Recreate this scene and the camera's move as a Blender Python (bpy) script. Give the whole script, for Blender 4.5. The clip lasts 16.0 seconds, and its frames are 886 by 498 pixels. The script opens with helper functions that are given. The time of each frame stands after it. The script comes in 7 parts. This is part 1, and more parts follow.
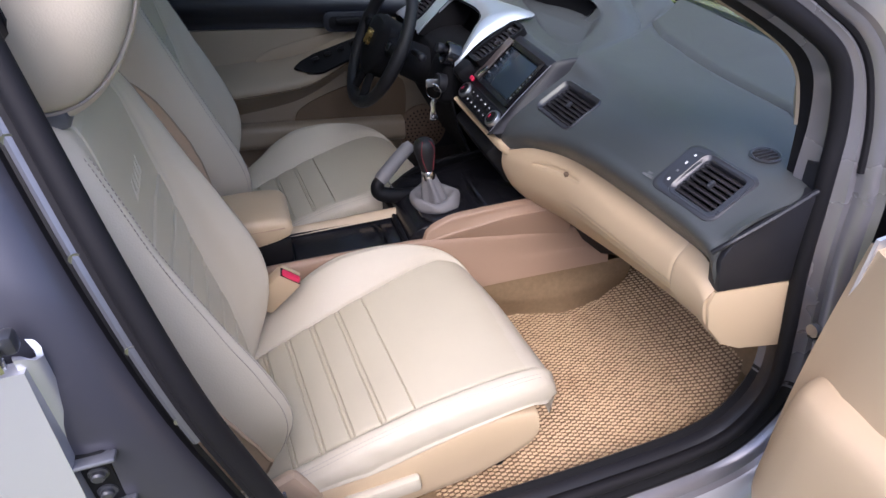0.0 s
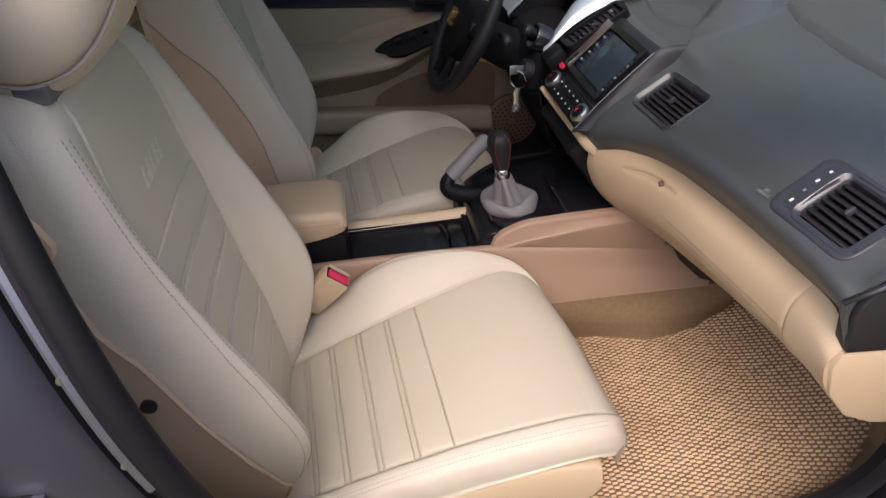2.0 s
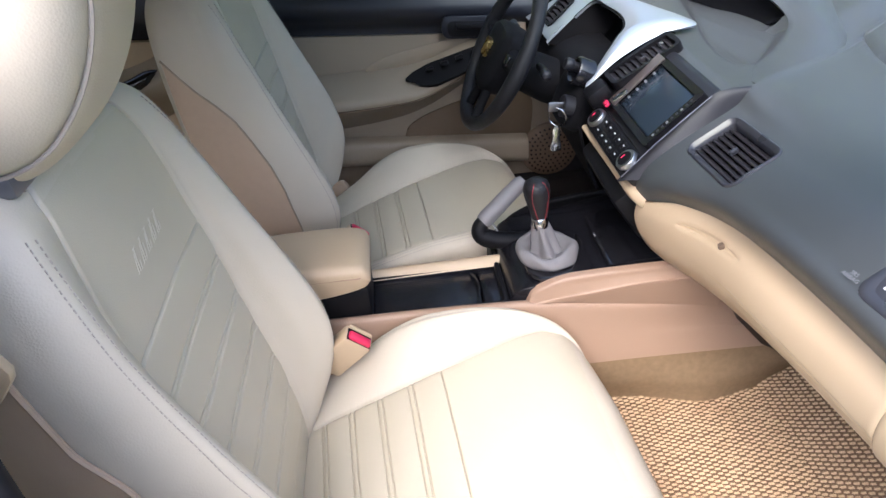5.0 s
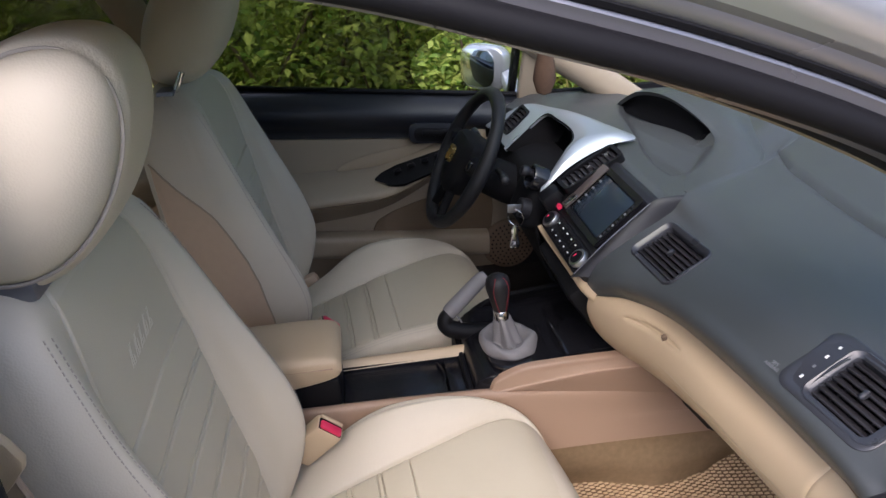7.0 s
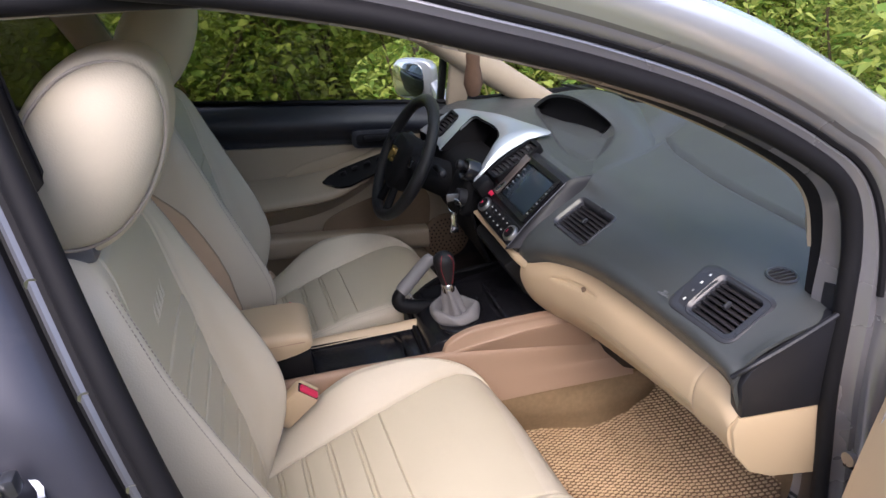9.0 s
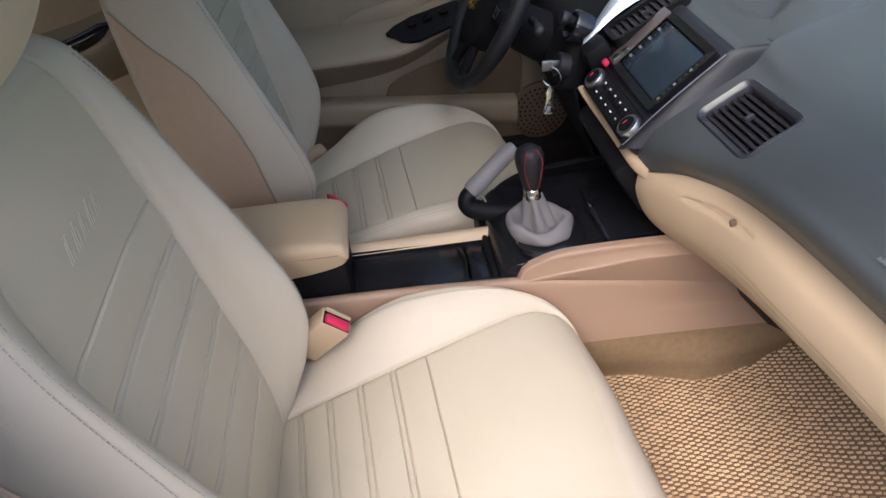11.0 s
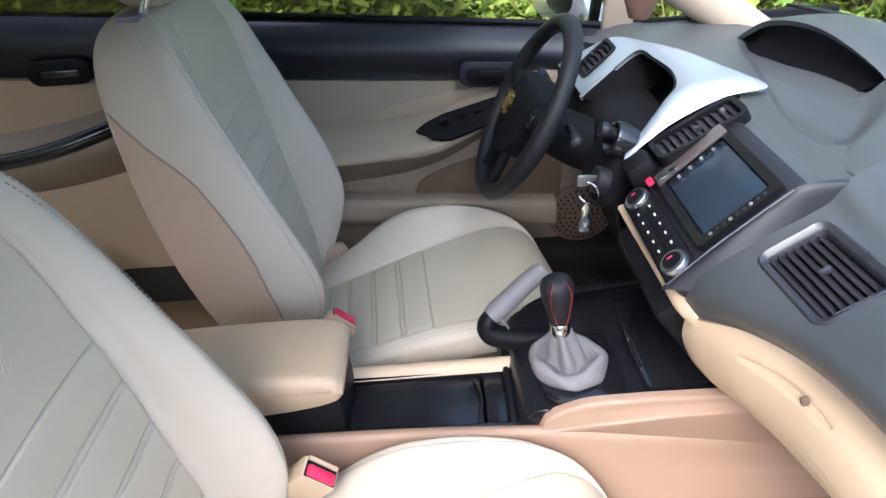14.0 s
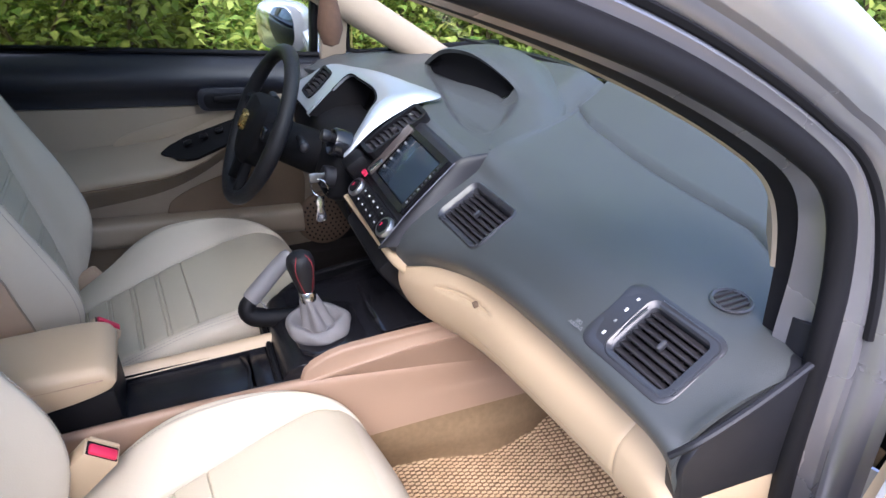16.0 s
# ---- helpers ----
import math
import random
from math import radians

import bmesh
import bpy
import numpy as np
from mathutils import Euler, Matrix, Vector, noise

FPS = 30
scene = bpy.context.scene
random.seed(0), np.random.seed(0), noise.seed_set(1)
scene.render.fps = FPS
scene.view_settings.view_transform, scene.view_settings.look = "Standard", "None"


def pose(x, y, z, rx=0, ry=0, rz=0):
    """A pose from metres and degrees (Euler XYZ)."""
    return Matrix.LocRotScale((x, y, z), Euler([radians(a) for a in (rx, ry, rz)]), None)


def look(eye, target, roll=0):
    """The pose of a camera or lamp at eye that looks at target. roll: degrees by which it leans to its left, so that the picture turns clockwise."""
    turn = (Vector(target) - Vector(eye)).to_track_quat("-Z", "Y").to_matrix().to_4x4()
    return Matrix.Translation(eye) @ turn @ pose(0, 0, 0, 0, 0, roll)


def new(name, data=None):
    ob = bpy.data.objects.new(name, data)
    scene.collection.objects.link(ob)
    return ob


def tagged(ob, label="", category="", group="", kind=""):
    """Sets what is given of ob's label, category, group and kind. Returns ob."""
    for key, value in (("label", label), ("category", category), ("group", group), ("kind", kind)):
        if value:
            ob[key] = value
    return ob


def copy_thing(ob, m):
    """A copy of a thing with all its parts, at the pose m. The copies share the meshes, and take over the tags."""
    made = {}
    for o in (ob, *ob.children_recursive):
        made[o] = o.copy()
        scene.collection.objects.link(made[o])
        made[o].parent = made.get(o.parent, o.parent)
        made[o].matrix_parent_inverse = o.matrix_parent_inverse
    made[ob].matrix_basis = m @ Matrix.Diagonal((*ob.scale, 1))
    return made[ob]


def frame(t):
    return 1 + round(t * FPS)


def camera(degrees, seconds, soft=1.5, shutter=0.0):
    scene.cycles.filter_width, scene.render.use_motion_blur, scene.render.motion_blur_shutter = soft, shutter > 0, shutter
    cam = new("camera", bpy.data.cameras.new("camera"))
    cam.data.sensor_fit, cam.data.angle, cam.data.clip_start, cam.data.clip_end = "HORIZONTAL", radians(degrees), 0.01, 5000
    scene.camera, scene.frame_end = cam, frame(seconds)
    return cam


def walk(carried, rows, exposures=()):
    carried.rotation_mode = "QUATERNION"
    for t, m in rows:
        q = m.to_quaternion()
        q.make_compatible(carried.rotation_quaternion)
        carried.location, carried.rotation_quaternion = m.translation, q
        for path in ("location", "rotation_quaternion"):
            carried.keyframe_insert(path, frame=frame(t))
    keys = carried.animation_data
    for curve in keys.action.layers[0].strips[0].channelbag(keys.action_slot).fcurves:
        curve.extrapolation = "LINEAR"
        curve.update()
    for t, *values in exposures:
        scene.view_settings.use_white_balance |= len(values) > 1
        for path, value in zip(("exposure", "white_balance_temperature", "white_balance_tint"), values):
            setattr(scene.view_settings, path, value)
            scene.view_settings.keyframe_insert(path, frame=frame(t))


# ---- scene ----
cam = camera(70.2, 16.0)
PATH = [
    (0, (-0.06, -1.351, 1.514), (0.444, 0.177, 0.326), -0.4),
    (0.5, (-0.02, -1.384, 1.527), (0.301, 0.203, 0.353), -0.3),
    (1, (0.012, -1.368, 1.52), (0.273, 0.235, 0.353), -0.2),
    (1.5, (0.021, -1.298, 1.471), (0.251, 0.303, 0.294), -1.3),
    (2, (0.052, -1.218, 1.443), (0.244, 0.366, 0.236), -2.9),
    (2.5, (0.077, -1.18, 1.433), (0.241, 0.393, 0.209), -4.4),
    (3, (0.086, -1.16, 1.441), (0.222, 0.413, 0.213), -5.2),
    (5.5, (0.082, -1.066, 1.47), (0.159, 0.565, 0.314), -4.7),
    (6, (0.078, -1.087, 1.488), (0.165, 0.612, 0.437), -4.5),
    (6.5, (0.081, -1.101, 1.506), (0.241, 0.633, 0.523), -3.3),
    (7, (0.068, -1.139, 1.522), (0.298, 0.596, 0.554), -2.3),
    (7.5, (0.041, -1.186, 1.542), (0.354, 0.542, 0.585), -1.1),
    (8, (0.004, -1.243, 1.559), (0.377, 0.479, 0.613), -1.0),
    (8.5, (-0.015, -1.312, 1.568), (0.407, 0.405, 0.633), -1.7),
    (9, (-0.025, -1.347, 1.555), (0.434, 0.362, 0.624), -2.2),
    (9.5, (-0.019, -1.215, 1.497), (0.422, 0.434, 0.455), -2.0),
    (12, (0.137, -0.94, 1.415), (0.083, 0.56, 0.093), -4.4),
    (12.5, (0.134, -0.903, 1.411), (0.077, 0.655, 0.158), -3.6),
    (13, (0.144, -0.852, 1.407), (0.074, 0.752, 0.214), -4.0),
    (13.5, (0.155, -0.819, 1.41), (0.092, 0.822, 0.269), -4.5),
    (14, (0.165, -0.804, 1.414), (0.147, 0.855, 0.296), -4.3),
    (14.5, (0.181, -0.8, 1.412), (0.289, 0.858, 0.298), -3.5),
    (15, (0.19, -0.82, 1.416), (0.495, 0.817, 0.308), -1.9),
    (15.5, (0.183, -0.898, 1.44), (0.696, 0.706, 0.36), 0.5),
    (16, (0.168, -1.062, 1.456), (0.861, 0.502, 0.418), 1.7),
]
walk(cam, [(t, look(eye, target, roll)) for t, eye, target, roll in PATH],
     exposures=[(0, 1.67, 5600, 19), (0.5, 1.25, 5720, 19), (1.5, 1.29, 6220, 19), (2.5, 1.70, 6140, 18), (3.2, 2.06, 5800, 16), (5.5, 2.32, 5650, 14), (6.5, 1.45, 5900, 16), (7.5, 1.56, 5750, 16),
                (8.5, 1.69, 5800, 16), (9.5, 1.57, 6100, 18), (12, 2.02, 5650, 14.5), (13.5, 2.49, 5450, 14.5), (14.5, 2.75, 5530, 15), (15.5, 2.87, 5430, 17), (16, 2.29, 5480, 17)])

# ---- world, sun, exposure ----
world = bpy.data.worlds.new("world")
scene.world = world
world.use_nodes = True
wn = world.node_tree.nodes
sky = wn.new("ShaderNodeTexSky")
sky.sky_type = "NISHITA"
sky.sun_disc = False
sky.sun_elevation = radians(53)
sky.sun_rotation = radians(201)
sky.air_density, sky.dust_density, sky.ozone_density = 0.8, 4.5, 0.5
bg = wn["Background"]
bg.inputs["Strength"].default_value = 0.15
world.node_tree.links.new(sky.outputs["Color"], bg.inputs["Color"])

sun_data = bpy.data.lights.new("sun", "SUN")
sun_data.energy = 0.09
sun_data.angle = radians(70.0)
sun_data.color = (1.0, 0.96, 0.90)
sun = new("sun", sun_data)
sun.matrix_world = look((-1.0, -2.4, 4.0), (0, 0, 0.6))


# ---- materials ----
def mat(name, color, rough=0.5, metal=0.0, var=0.12, scale=30.0, bump=0.0, bump_scale=200.0, coat=0.0, spec=0.5, fine=0.0,
        stain=None, stain_scale=4.0, stain_amount=0.5, sheen=0.0, kind="NOISE"):
    m = bpy.data.materials.new(name)
    m.use_nodes = True
    nt = m.node_tree
    n, l = nt.nodes, nt.links
    p = n["Principled BSDF"]
    tc = n.new("ShaderNodeTexCoord")
    a = n.new("ShaderNodeTexNoise")
    a.inputs["Scale"].default_value = scale
    a.inputs["Detail"].default_value = 6
    l.new(tc.outputs["Object"], a.inputs["Vector"])
    mix = n.new("ShaderNodeMix")
    mix.data_type = "RGBA"
    c = Vector(color)
    mix.inputs[6].default_value = (*(c * (1 - var)), 1)
    mix.inputs[7].default_value = (*[min(1, v * (1 + var)) for v in c], 1)
    l.new(a.outputs["Fac"], mix.inputs[0])
    out = mix.outputs[2]
    if stain:
        b = n.new("ShaderNodeTexNoise")
        b.inputs["Scale"].default_value = stain_scale
        b.inputs["Detail"].default_value = 8
        b.inputs["Roughness"].default_value = 0.7
        l.new(tc.outputs["Object"], b.inputs["Vector"])
        ramp = n.new("ShaderNodeMapRange")
        ramp.inputs[1].default_value, ramp.inputs[2].default_value = 0.52, 0.72
        ramp.inputs[3].default_value, ramp.inputs[4].default_value = 0.0, stain_amount
        l.new(b.outputs["Fac"], ramp.inputs[0])
        m2 = n.new("ShaderNodeMix")
        m2.data_type = "RGBA"
        l.new(ramp.outputs[0], m2.inputs[0])
        l.new(out, m2.inputs[6])
        m2.inputs[7].default_value = (*stain, 1)
        out = m2.outputs[2]
    l.new(out, p.inputs["Base Color"])
    rr = n.new("ShaderNodeMapRange")
    rr.inputs[3].default_value, rr.inputs[4].default_value = max(0.02, rough - 0.08), min(1, rough + 0.08)
    l.new(a.outputs["Fac"], rr.inputs[0])
    l.new(rr.outputs[0], p.inputs["Roughness"])
    p.inputs["Metallic"].default_value = metal
    p.inputs["Coat Weight"].default_value = coat
    p.inputs["Coat Roughness"].default_value = 0.08
    p.inputs["Specular IOR Level"].default_value = spec
    p.inputs["Sheen Weight"].default_value = sheen
    if bump:
        if kind == "VORONOI":
            t = n.new("ShaderNodeTexVoronoi")
            o = t.outputs["Distance"]
        else:
            t = n.new("ShaderNodeTexNoise")
            t.inputs["Detail"].default_value = 4
            o = t.outputs["Fac"]
        t.inputs["Scale"].default_value = bump_scale
        l.new(tc.outputs["Object"], t.inputs["Vector"])
        bn = n.new("ShaderNodeBump")
        bn.inputs["Strength"].default_value = bump
        bn.inputs["Distance"].default_value = 0.002
        l.new(o, bn.inputs["Height"])
        l.new(bn.outputs["Normal"], p.inputs["Normal"])
    return m


def glass(name, tint, gloss=0.06):
    m = bpy.data.materials.new(name)
    m.use_nodes = True
    nt = m.node_tree
    n, l = nt.nodes, nt.links
    out = n["Material Output"]
    tr = n.new("ShaderNodeBsdfTransparent")
    tr.inputs["Color"].default_value = (*tint, 1)
    gl = n.new("ShaderNodeBsdfGlossy")
    gl.inputs["Roughness"].default_value = 0.02
    lw = n.new("ShaderNodeLayerWeight")
    pw = n.new("ShaderNodeMath")
    pw.operation = "POWER"
    pw.inputs[1].default_value = 4.0
    l.new(lw.outputs["Facing"], pw.inputs[0])
    fr = n.new("ShaderNodeMath")
    fr.operation = "MULTIPLY_ADD"
    fr.inputs[1].default_value, fr.inputs[2].default_value = 0.5, gloss * 0.5
    l.new(pw.outputs[0], fr.inputs[0])
    mx = n.new("ShaderNodeMixShader")
    l.new(fr.outputs[0], mx.inputs[0])
    l.new(tr.outputs[0], mx.inputs[1])
    l.new(gl.outputs[0], mx.inputs[2])
    l.new(mx.outputs[0], out.inputs["Surface"])
    return m


LEATHER = mat("leather_ivory", (0.53, 0.478, 0.370), 0.52, var=0.05, spec=0.4, scale=9, bump=0.12, bump_scale=420, kind="VORONOI",
              stain=(0.43, 0.37, 0.29), stain_scale=5, stain_amount=0.25)
PERFORATED = mat("perforated_leather", (0.505, 0.455, 0.338), 0.5, var=0.05, spec=0.4, scale=9, bump=0.14, bump_scale=620, kind="VORONOI",
                 stain=(0.42, 0.37, 0.285), stain_scale=5, stain_amount=0.3)
THREAD = mat("seat_thread", (0.36, 0.32, 0.27), 0.7, var=0.1, scale=300)
SEAT_FABRIC = mat("seat_side_vinyl", (0.47, 0.352, 0.242), 0.62, var=0.06, scale=60, bump=0.15, bump_scale=500)
BEIGE = mat("beige_plastic", (0.50, 0.385, 0.245), 0.48, var=0.03, scale=12, bump=0.10, bump_scale=700, kind="VORONOI")
# darker copy of the beige; the far side's dim light is in its colour
BEIGE_DIM = mat("dimmed_beige_trim", (0.31, 0.255, 0.18), 0.5, var=0.04, scale=10, bump=0.1, bump_scale=600, kind="VORONOI")
PINK_BEIGE = mat("console_beige_plastic", (0.335, 0.225, 0.150), 0.5, var=0.03, scale=10, bump=0.08, bump_scale=700, kind="VORONOI")
TAN_CARPET = mat("tan_carpet", (0.25, 0.175, 0.098), 0.95, var=0.2, scale=90, bump=0.5, bump_scale=900, spec=0.1)
MAT_BASE = mat("mat_base", (0.19, 0.122, 0.068), 0.9, var=0.15, scale=40, stain=(0.15, 0.095, 0.055), stain_scale=7, stain_amount=0.7)
# near-black colour stands in for deep shade in the driver footwell
MAT_SHADED = mat("shaded_mat", (0.022, 0.019, 0.017), 0.9, var=0.2, scale=60, bump=0.3, bump_scale=300)
MAT_WEAVE = mat("mat_weave", (0.52, 0.375, 0.215), 0.7, var=0.12, scale=50, stain=(0.33, 0.20, 0.10), stain_scale=6, stain_amount=0.8)
DASH = mat("dash_grey_plastic", (0.055, 0.060, 0.060), 0.40, var=0.06, scale=8, bump=0.18, bump_scale=900, kind="VORONOI", spec=0.55,
           stain=(0.048, 0.054, 0.056), stain_scale=3, stain_amount=0.35)
DARK = mat("charcoal_plastic", (0.013, 0.013, 0.016), 0.46, var=0.08, scale=20, bump=0.12, bump_scale=800, kind="VORONOI")
NAVY = mat("dark_door_trim", (0.011, 0.013, 0.019), 0.40, var=0.08, scale=12, bump=0.1, bump_scale=700, kind="VORONOI")
BLACK = mat("black_plastic", (0.006, 0.006, 0.007), 0.5, var=0.1, scale=30, spec=0.2, bump=0.05, bump_scale=600)
SOFT_BLACK = mat("soft_black_plastic", (0.007, 0.007, 0.008), 0.72, var=0.1, scale=30, spec=0.16, bump=0.08, bump_scale=600)
GLOSS = mat("gloss_black", (0.010, 0.010, 0.012), 0.16, var=0.1, scale=20, coat=0.3)
WRAP = mat("wheel_leather_wrap", (0.012, 0.012, 0.013), 0.5, spec=0.35, var=0.15, scale=60, bump=0.3, bump_scale=350, kind="VORONOI")
SATIN = mat("satin_black_plastic", (0.009, 0.009, 0.011), 0.24, var=0.1, scale=30, spec=0.5, bump=0.06, bump_scale=500)
RUBBER = mat("black_rubber_seal", (0.009, 0.0085, 0.010), 0.65, spec=0.2, var=0.12, scale=40, bump=0.05, bump_scale=300)
PAINT = mat("grey_metallic_paint", (0.58, 0.585, 0.61), 0.24, metal=0.55, var=0.02, scale=7, coat=0.6)
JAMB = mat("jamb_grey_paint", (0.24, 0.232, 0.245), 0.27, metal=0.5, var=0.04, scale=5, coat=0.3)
SILVER = mat("silver_satin_trim", (0.40, 0.44, 0.47), 0.34, metal=0.6, var=0.03, scale=400)
CHROME = mat("chrome", (0.75, 0.75, 0.76), 0.14, metal=1.0, var=0.03, scale=40)
STEEL = mat("dull_steel", (0.45, 0.45, 0.46), 0.35, metal=1.0, var=0.1, scale=80)
GREY_VINYL = mat("grey_vinyl", (0.195, 0.186, 0.186), 0.6, var=0.06, scale=40, bump=0.2, bump_scale=260)
RED = mat("red_plastic", (0.64, 0.03, 0.09), 0.35, var=0.05, scale=30)
WHITE = mat("white_marking", (0.72, 0.72, 0.70), 0.5, var=0.03, scale=30)
FADED = mat("faded_marking", (0.17, 0.175, 0.18), 0.6, var=0.1, scale=60)
SLAT = mat("vent_slat_plastic", (0.026, 0.024, 0.026), 0.4, var=0.08, scale=30)
VOID = mat("unlit_display", (0.004, 0.004, 0.005), 0.6, var=0.1, scale=20, spec=0.1)
DARK_RED = mat("dark_red_thread", (0.22, 0.015, 0.02), 0.7, var=0.1, scale=200)
STRIP = mat("strip_metal", (0.20, 0.205, 0.225), 0.42, metal=0.7, var=0.08, scale=60)
# body grey taken far down, so the pillar's shade is in its colour
PILLAR_SHADED = mat("shaded_pillar_paint", (0.062, 0.062, 0.077), 0.32, metal=0.4, var=0.02, scale=20, coat=0.1, spec=0.35, stain=(0.13, 0.12, 0.12), stain_scale=5, stain_amount=0.4)
PULL = mat("pull_recess_plastic", (0.34, 0.275, 0.19), 0.55, var=0.04, scale=12, bump=0.1, bump_scale=600)
PALE = mat("pale_thread", (0.60, 0.56, 0.47), 0.6, var=0.08, scale=200)
FRAME = mat("vent_frame_plastic", (0.034, 0.035, 0.040), 0.30, var=0.06, scale=20, spec=0.6)
BARE = mat("bare_metal_plate", (0.20, 0.165, 0.15), 0.32, metal=0.7, var=0.1, scale=30)
GOLD = mat("gold_badge", (0.66, 0.48, 0.18), 0.28, metal=1.0, var=0.05, scale=60)
SCREEN = mat("screen_glass", (0.020, 0.030, 0.042), 0.14, var=0.15, scale=12, spec=0.3)
SPEAKER = mat("brown_speaker_grille", (0.16, 0.11, 0.07), 0.7, var=0.1, scale=30)
POCKET = mat("brown_door_carpet", (0.14, 0.10, 0.062), 0.9, var=0.12, scale=120, bump=0.4, bump_scale=800)
HEADLINER = mat("beige_headliner", (0.38, 0.315, 0.23), 0.9, var=0.05, scale=60, bump=0.2, bump_scale=600)
MIRROR = mat("mirror_glass", (0.85, 0.87, 0.88), 0.02, metal=1.0, var=0.01, scale=5)
PLUSH = mat("brown_plush", (0.11, 0.065, 0.042), 0.95, var=0.25, scale=90, bump=0.6, bump_scale=500)
TINT = glass("tinted_glass", (0.25, 0.26, 0.19))
CLEAR = glass("clear_glass", (0.90, 0.94, 0.90))


# ---- building helpers ----
def crom(pts, n, closed=False):
    """Catmull-Rom through the rows of pts, resampled to n rows."""
    P = np.asarray(pts, float)
    k = len(P)
    s = np.arange(n) * k / n if closed else np.linspace(0, k - 1, n)
    i = np.floor(s).astype(int)
    if closed:
        g = lambda j: P[j % k]
    else:
        i = np.minimum(i, k - 2)
        Q = np.concatenate([[2 * P[0] - P[1]], P, [2 * P[-1] - P[-2]]])
        g = lambda j: Q[j + 1]
    f = (s - i).reshape(-1, *([1] * (P.ndim - 1)))
    a, b, c, d = g(i - 1), g(i), g(i + 1), g(i + 2)
    return 0.5 * (2 * b + (c - a) * f + (2 * a - 5 * b + 4 * c - d) * f**2 + (3 * b - a - 3 * c + d) * f**3)


def crom_at(P, s, closed=False):
    """Catmull-Rom through the rows of P, at the places s counted in rows."""
    k = len(P)
    i = np.floor(s).astype(int)
    if closed:
        g = lambda j: P[j % k]
    else:
        i = np.minimum(i, k - 2)
        Q = np.concatenate([[2 * P[0] - P[1]], P, [2 * P[-1] - P[-2]]])
        g = lambda j: Q[j + 1]
    f = (s - i).reshape(-1, *([1] * (P.ndim - 1)))
    a, b, c, d = g(i - 1), g(i), g(i + 1), g(i + 2)
    return 0.5 * (2 * b + (c - a) * f + (2 * a - 5 * b + 4 * c - d) * f**2 + (3 * b - a - 3 * c + d) * f**3)


def pick(V, F):
    """The faces F with only the points that they use."""
    V = np.asarray(V)
    used = sorted({v for f in F for v in f})
    to = {v: i for i, v in enumerate(used)}
    return V[used], [tuple(to[v] for v in f) for f in F]


def loft(S, nu, nv, closed=False):
    """A smooth surface through sections S[a][b] of points, as a grid of nu x nv."""
    G = crom(S, nu)
    return np.swapaxes(crom(np.swapaxes(G, 0, 1), nv, closed), 0, 1)


def grid(G, closed=False, cap=False):
    nu, nv = G.shape[:2]
    V = G.reshape(-1, 3)
    F = []
    for i in range(nu - 1):
        for j in range(nv if closed else nv - 1):
            k = (j + 1) % nv
            F.append((i * nv + j, i * nv + k, (i + 1) * nv + k, (i + 1) * nv + j))
    if cap:
        F += [tuple(range(nv))[::-1], tuple((nu - 1) * nv + j for j in range(nv))]
    return V, F


def shell(G, t):
    """A grid given the thickness t, closed round its rim."""
    nu, nv = G.shape[:2]
    du, dv = np.gradient(G, axis=0), np.gradient(G, axis=1)
    N = np.cross(du, dv)
    N /= np.linalg.norm(N, axis=2, keepdims=True) + 1e-12
    V = np.concatenate([G.reshape(-1, 3), (G + t * N).reshape(-1, 3)])
    m = nu * nv
    F = []
    for i in range(nu - 1):
        for j in range(nv - 1):
            q = (i * nv + j, i * nv + j + 1, (i + 1) * nv + j + 1, (i + 1) * nv + j)
            F += [q, tuple(m + v for v in q[::-1])]
    rim = [j for j in range(nv)] + [i * nv + nv - 1 for i in range(1, nu)] + [(nu - 1) * nv + j for j in range(nv - 2, -1, -1)] + [i * nv for i in range(nu - 2, 0, -1)]
    for a, b in zip(rim, rim[1:] + rim[:1]):
        F.append((a, b, m + b, m + a))
    return V, F


def tube(path, r, seg=8, closed=False):
    P = np.asarray(path, float)
    n = len(P)
    T = (np.roll(P, -1, 0) - np.roll(P, 1, 0)) if closed else np.gradient(P, axis=0)
    T /= np.linalg.norm(T, axis=1, keepdims=True) + 1e-12
    ref = np.array([0.0, 0.0, 1.0]) if abs(T[0][2]) < 0.9 else np.array([1.0, 0.0, 0.0])
    u = np.cross(T[0], ref)
    u /= np.linalg.norm(u)
    R = np.broadcast_to(np.asarray(r, float), (n,))
    rows = []
    for i in range(n):
        u = u - T[i] * (u @ T[i])
        u /= np.linalg.norm(u) + 1e-12
        v = np.cross(T[i], u)
        a = np.arange(seg) * 2 * np.pi / seg
        rows.append(P[i] + R[i] * (np.cos(a)[:, None] * u + np.sin(a)[:, None] * v))
    G = np.array(rows)
    if closed:
        G = np.concatenate([G, G[:1]])
    return grid(G, True, not closed)


def join(*geos):
    V, F, o = [], [], 0
    for v, f in geos:
        V.append(np.asarray(v, float))
        F += [tuple(o + i for i in q) for q in f]
        o += len(v)
    return np.concatenate(V), F


def rbox(c, s, bev=0.004, rot=None, seg=2):
    bm = bmesh.new()
    bmesh.ops.create_cube(bm, size=1)
    bmesh.ops.scale(bm, vec=s, verts=bm.verts)
    if bev:
        bmesh.ops.bevel(bm, geom=bm.edges[:], offset=min(bev, min(s) * 0.49), segments=seg, profile=0.5, affect="EDGES")
    m = Matrix.Translation(c) @ (rot.to_4x4() if rot else Matrix())
    V = np.array([(m @ v.co)[:] for v in bm.verts])
    bm.verts.index_update()
    F = [tuple(v.index for v in f.verts) for f in bm.faces]
    bm.free()
    return V, F


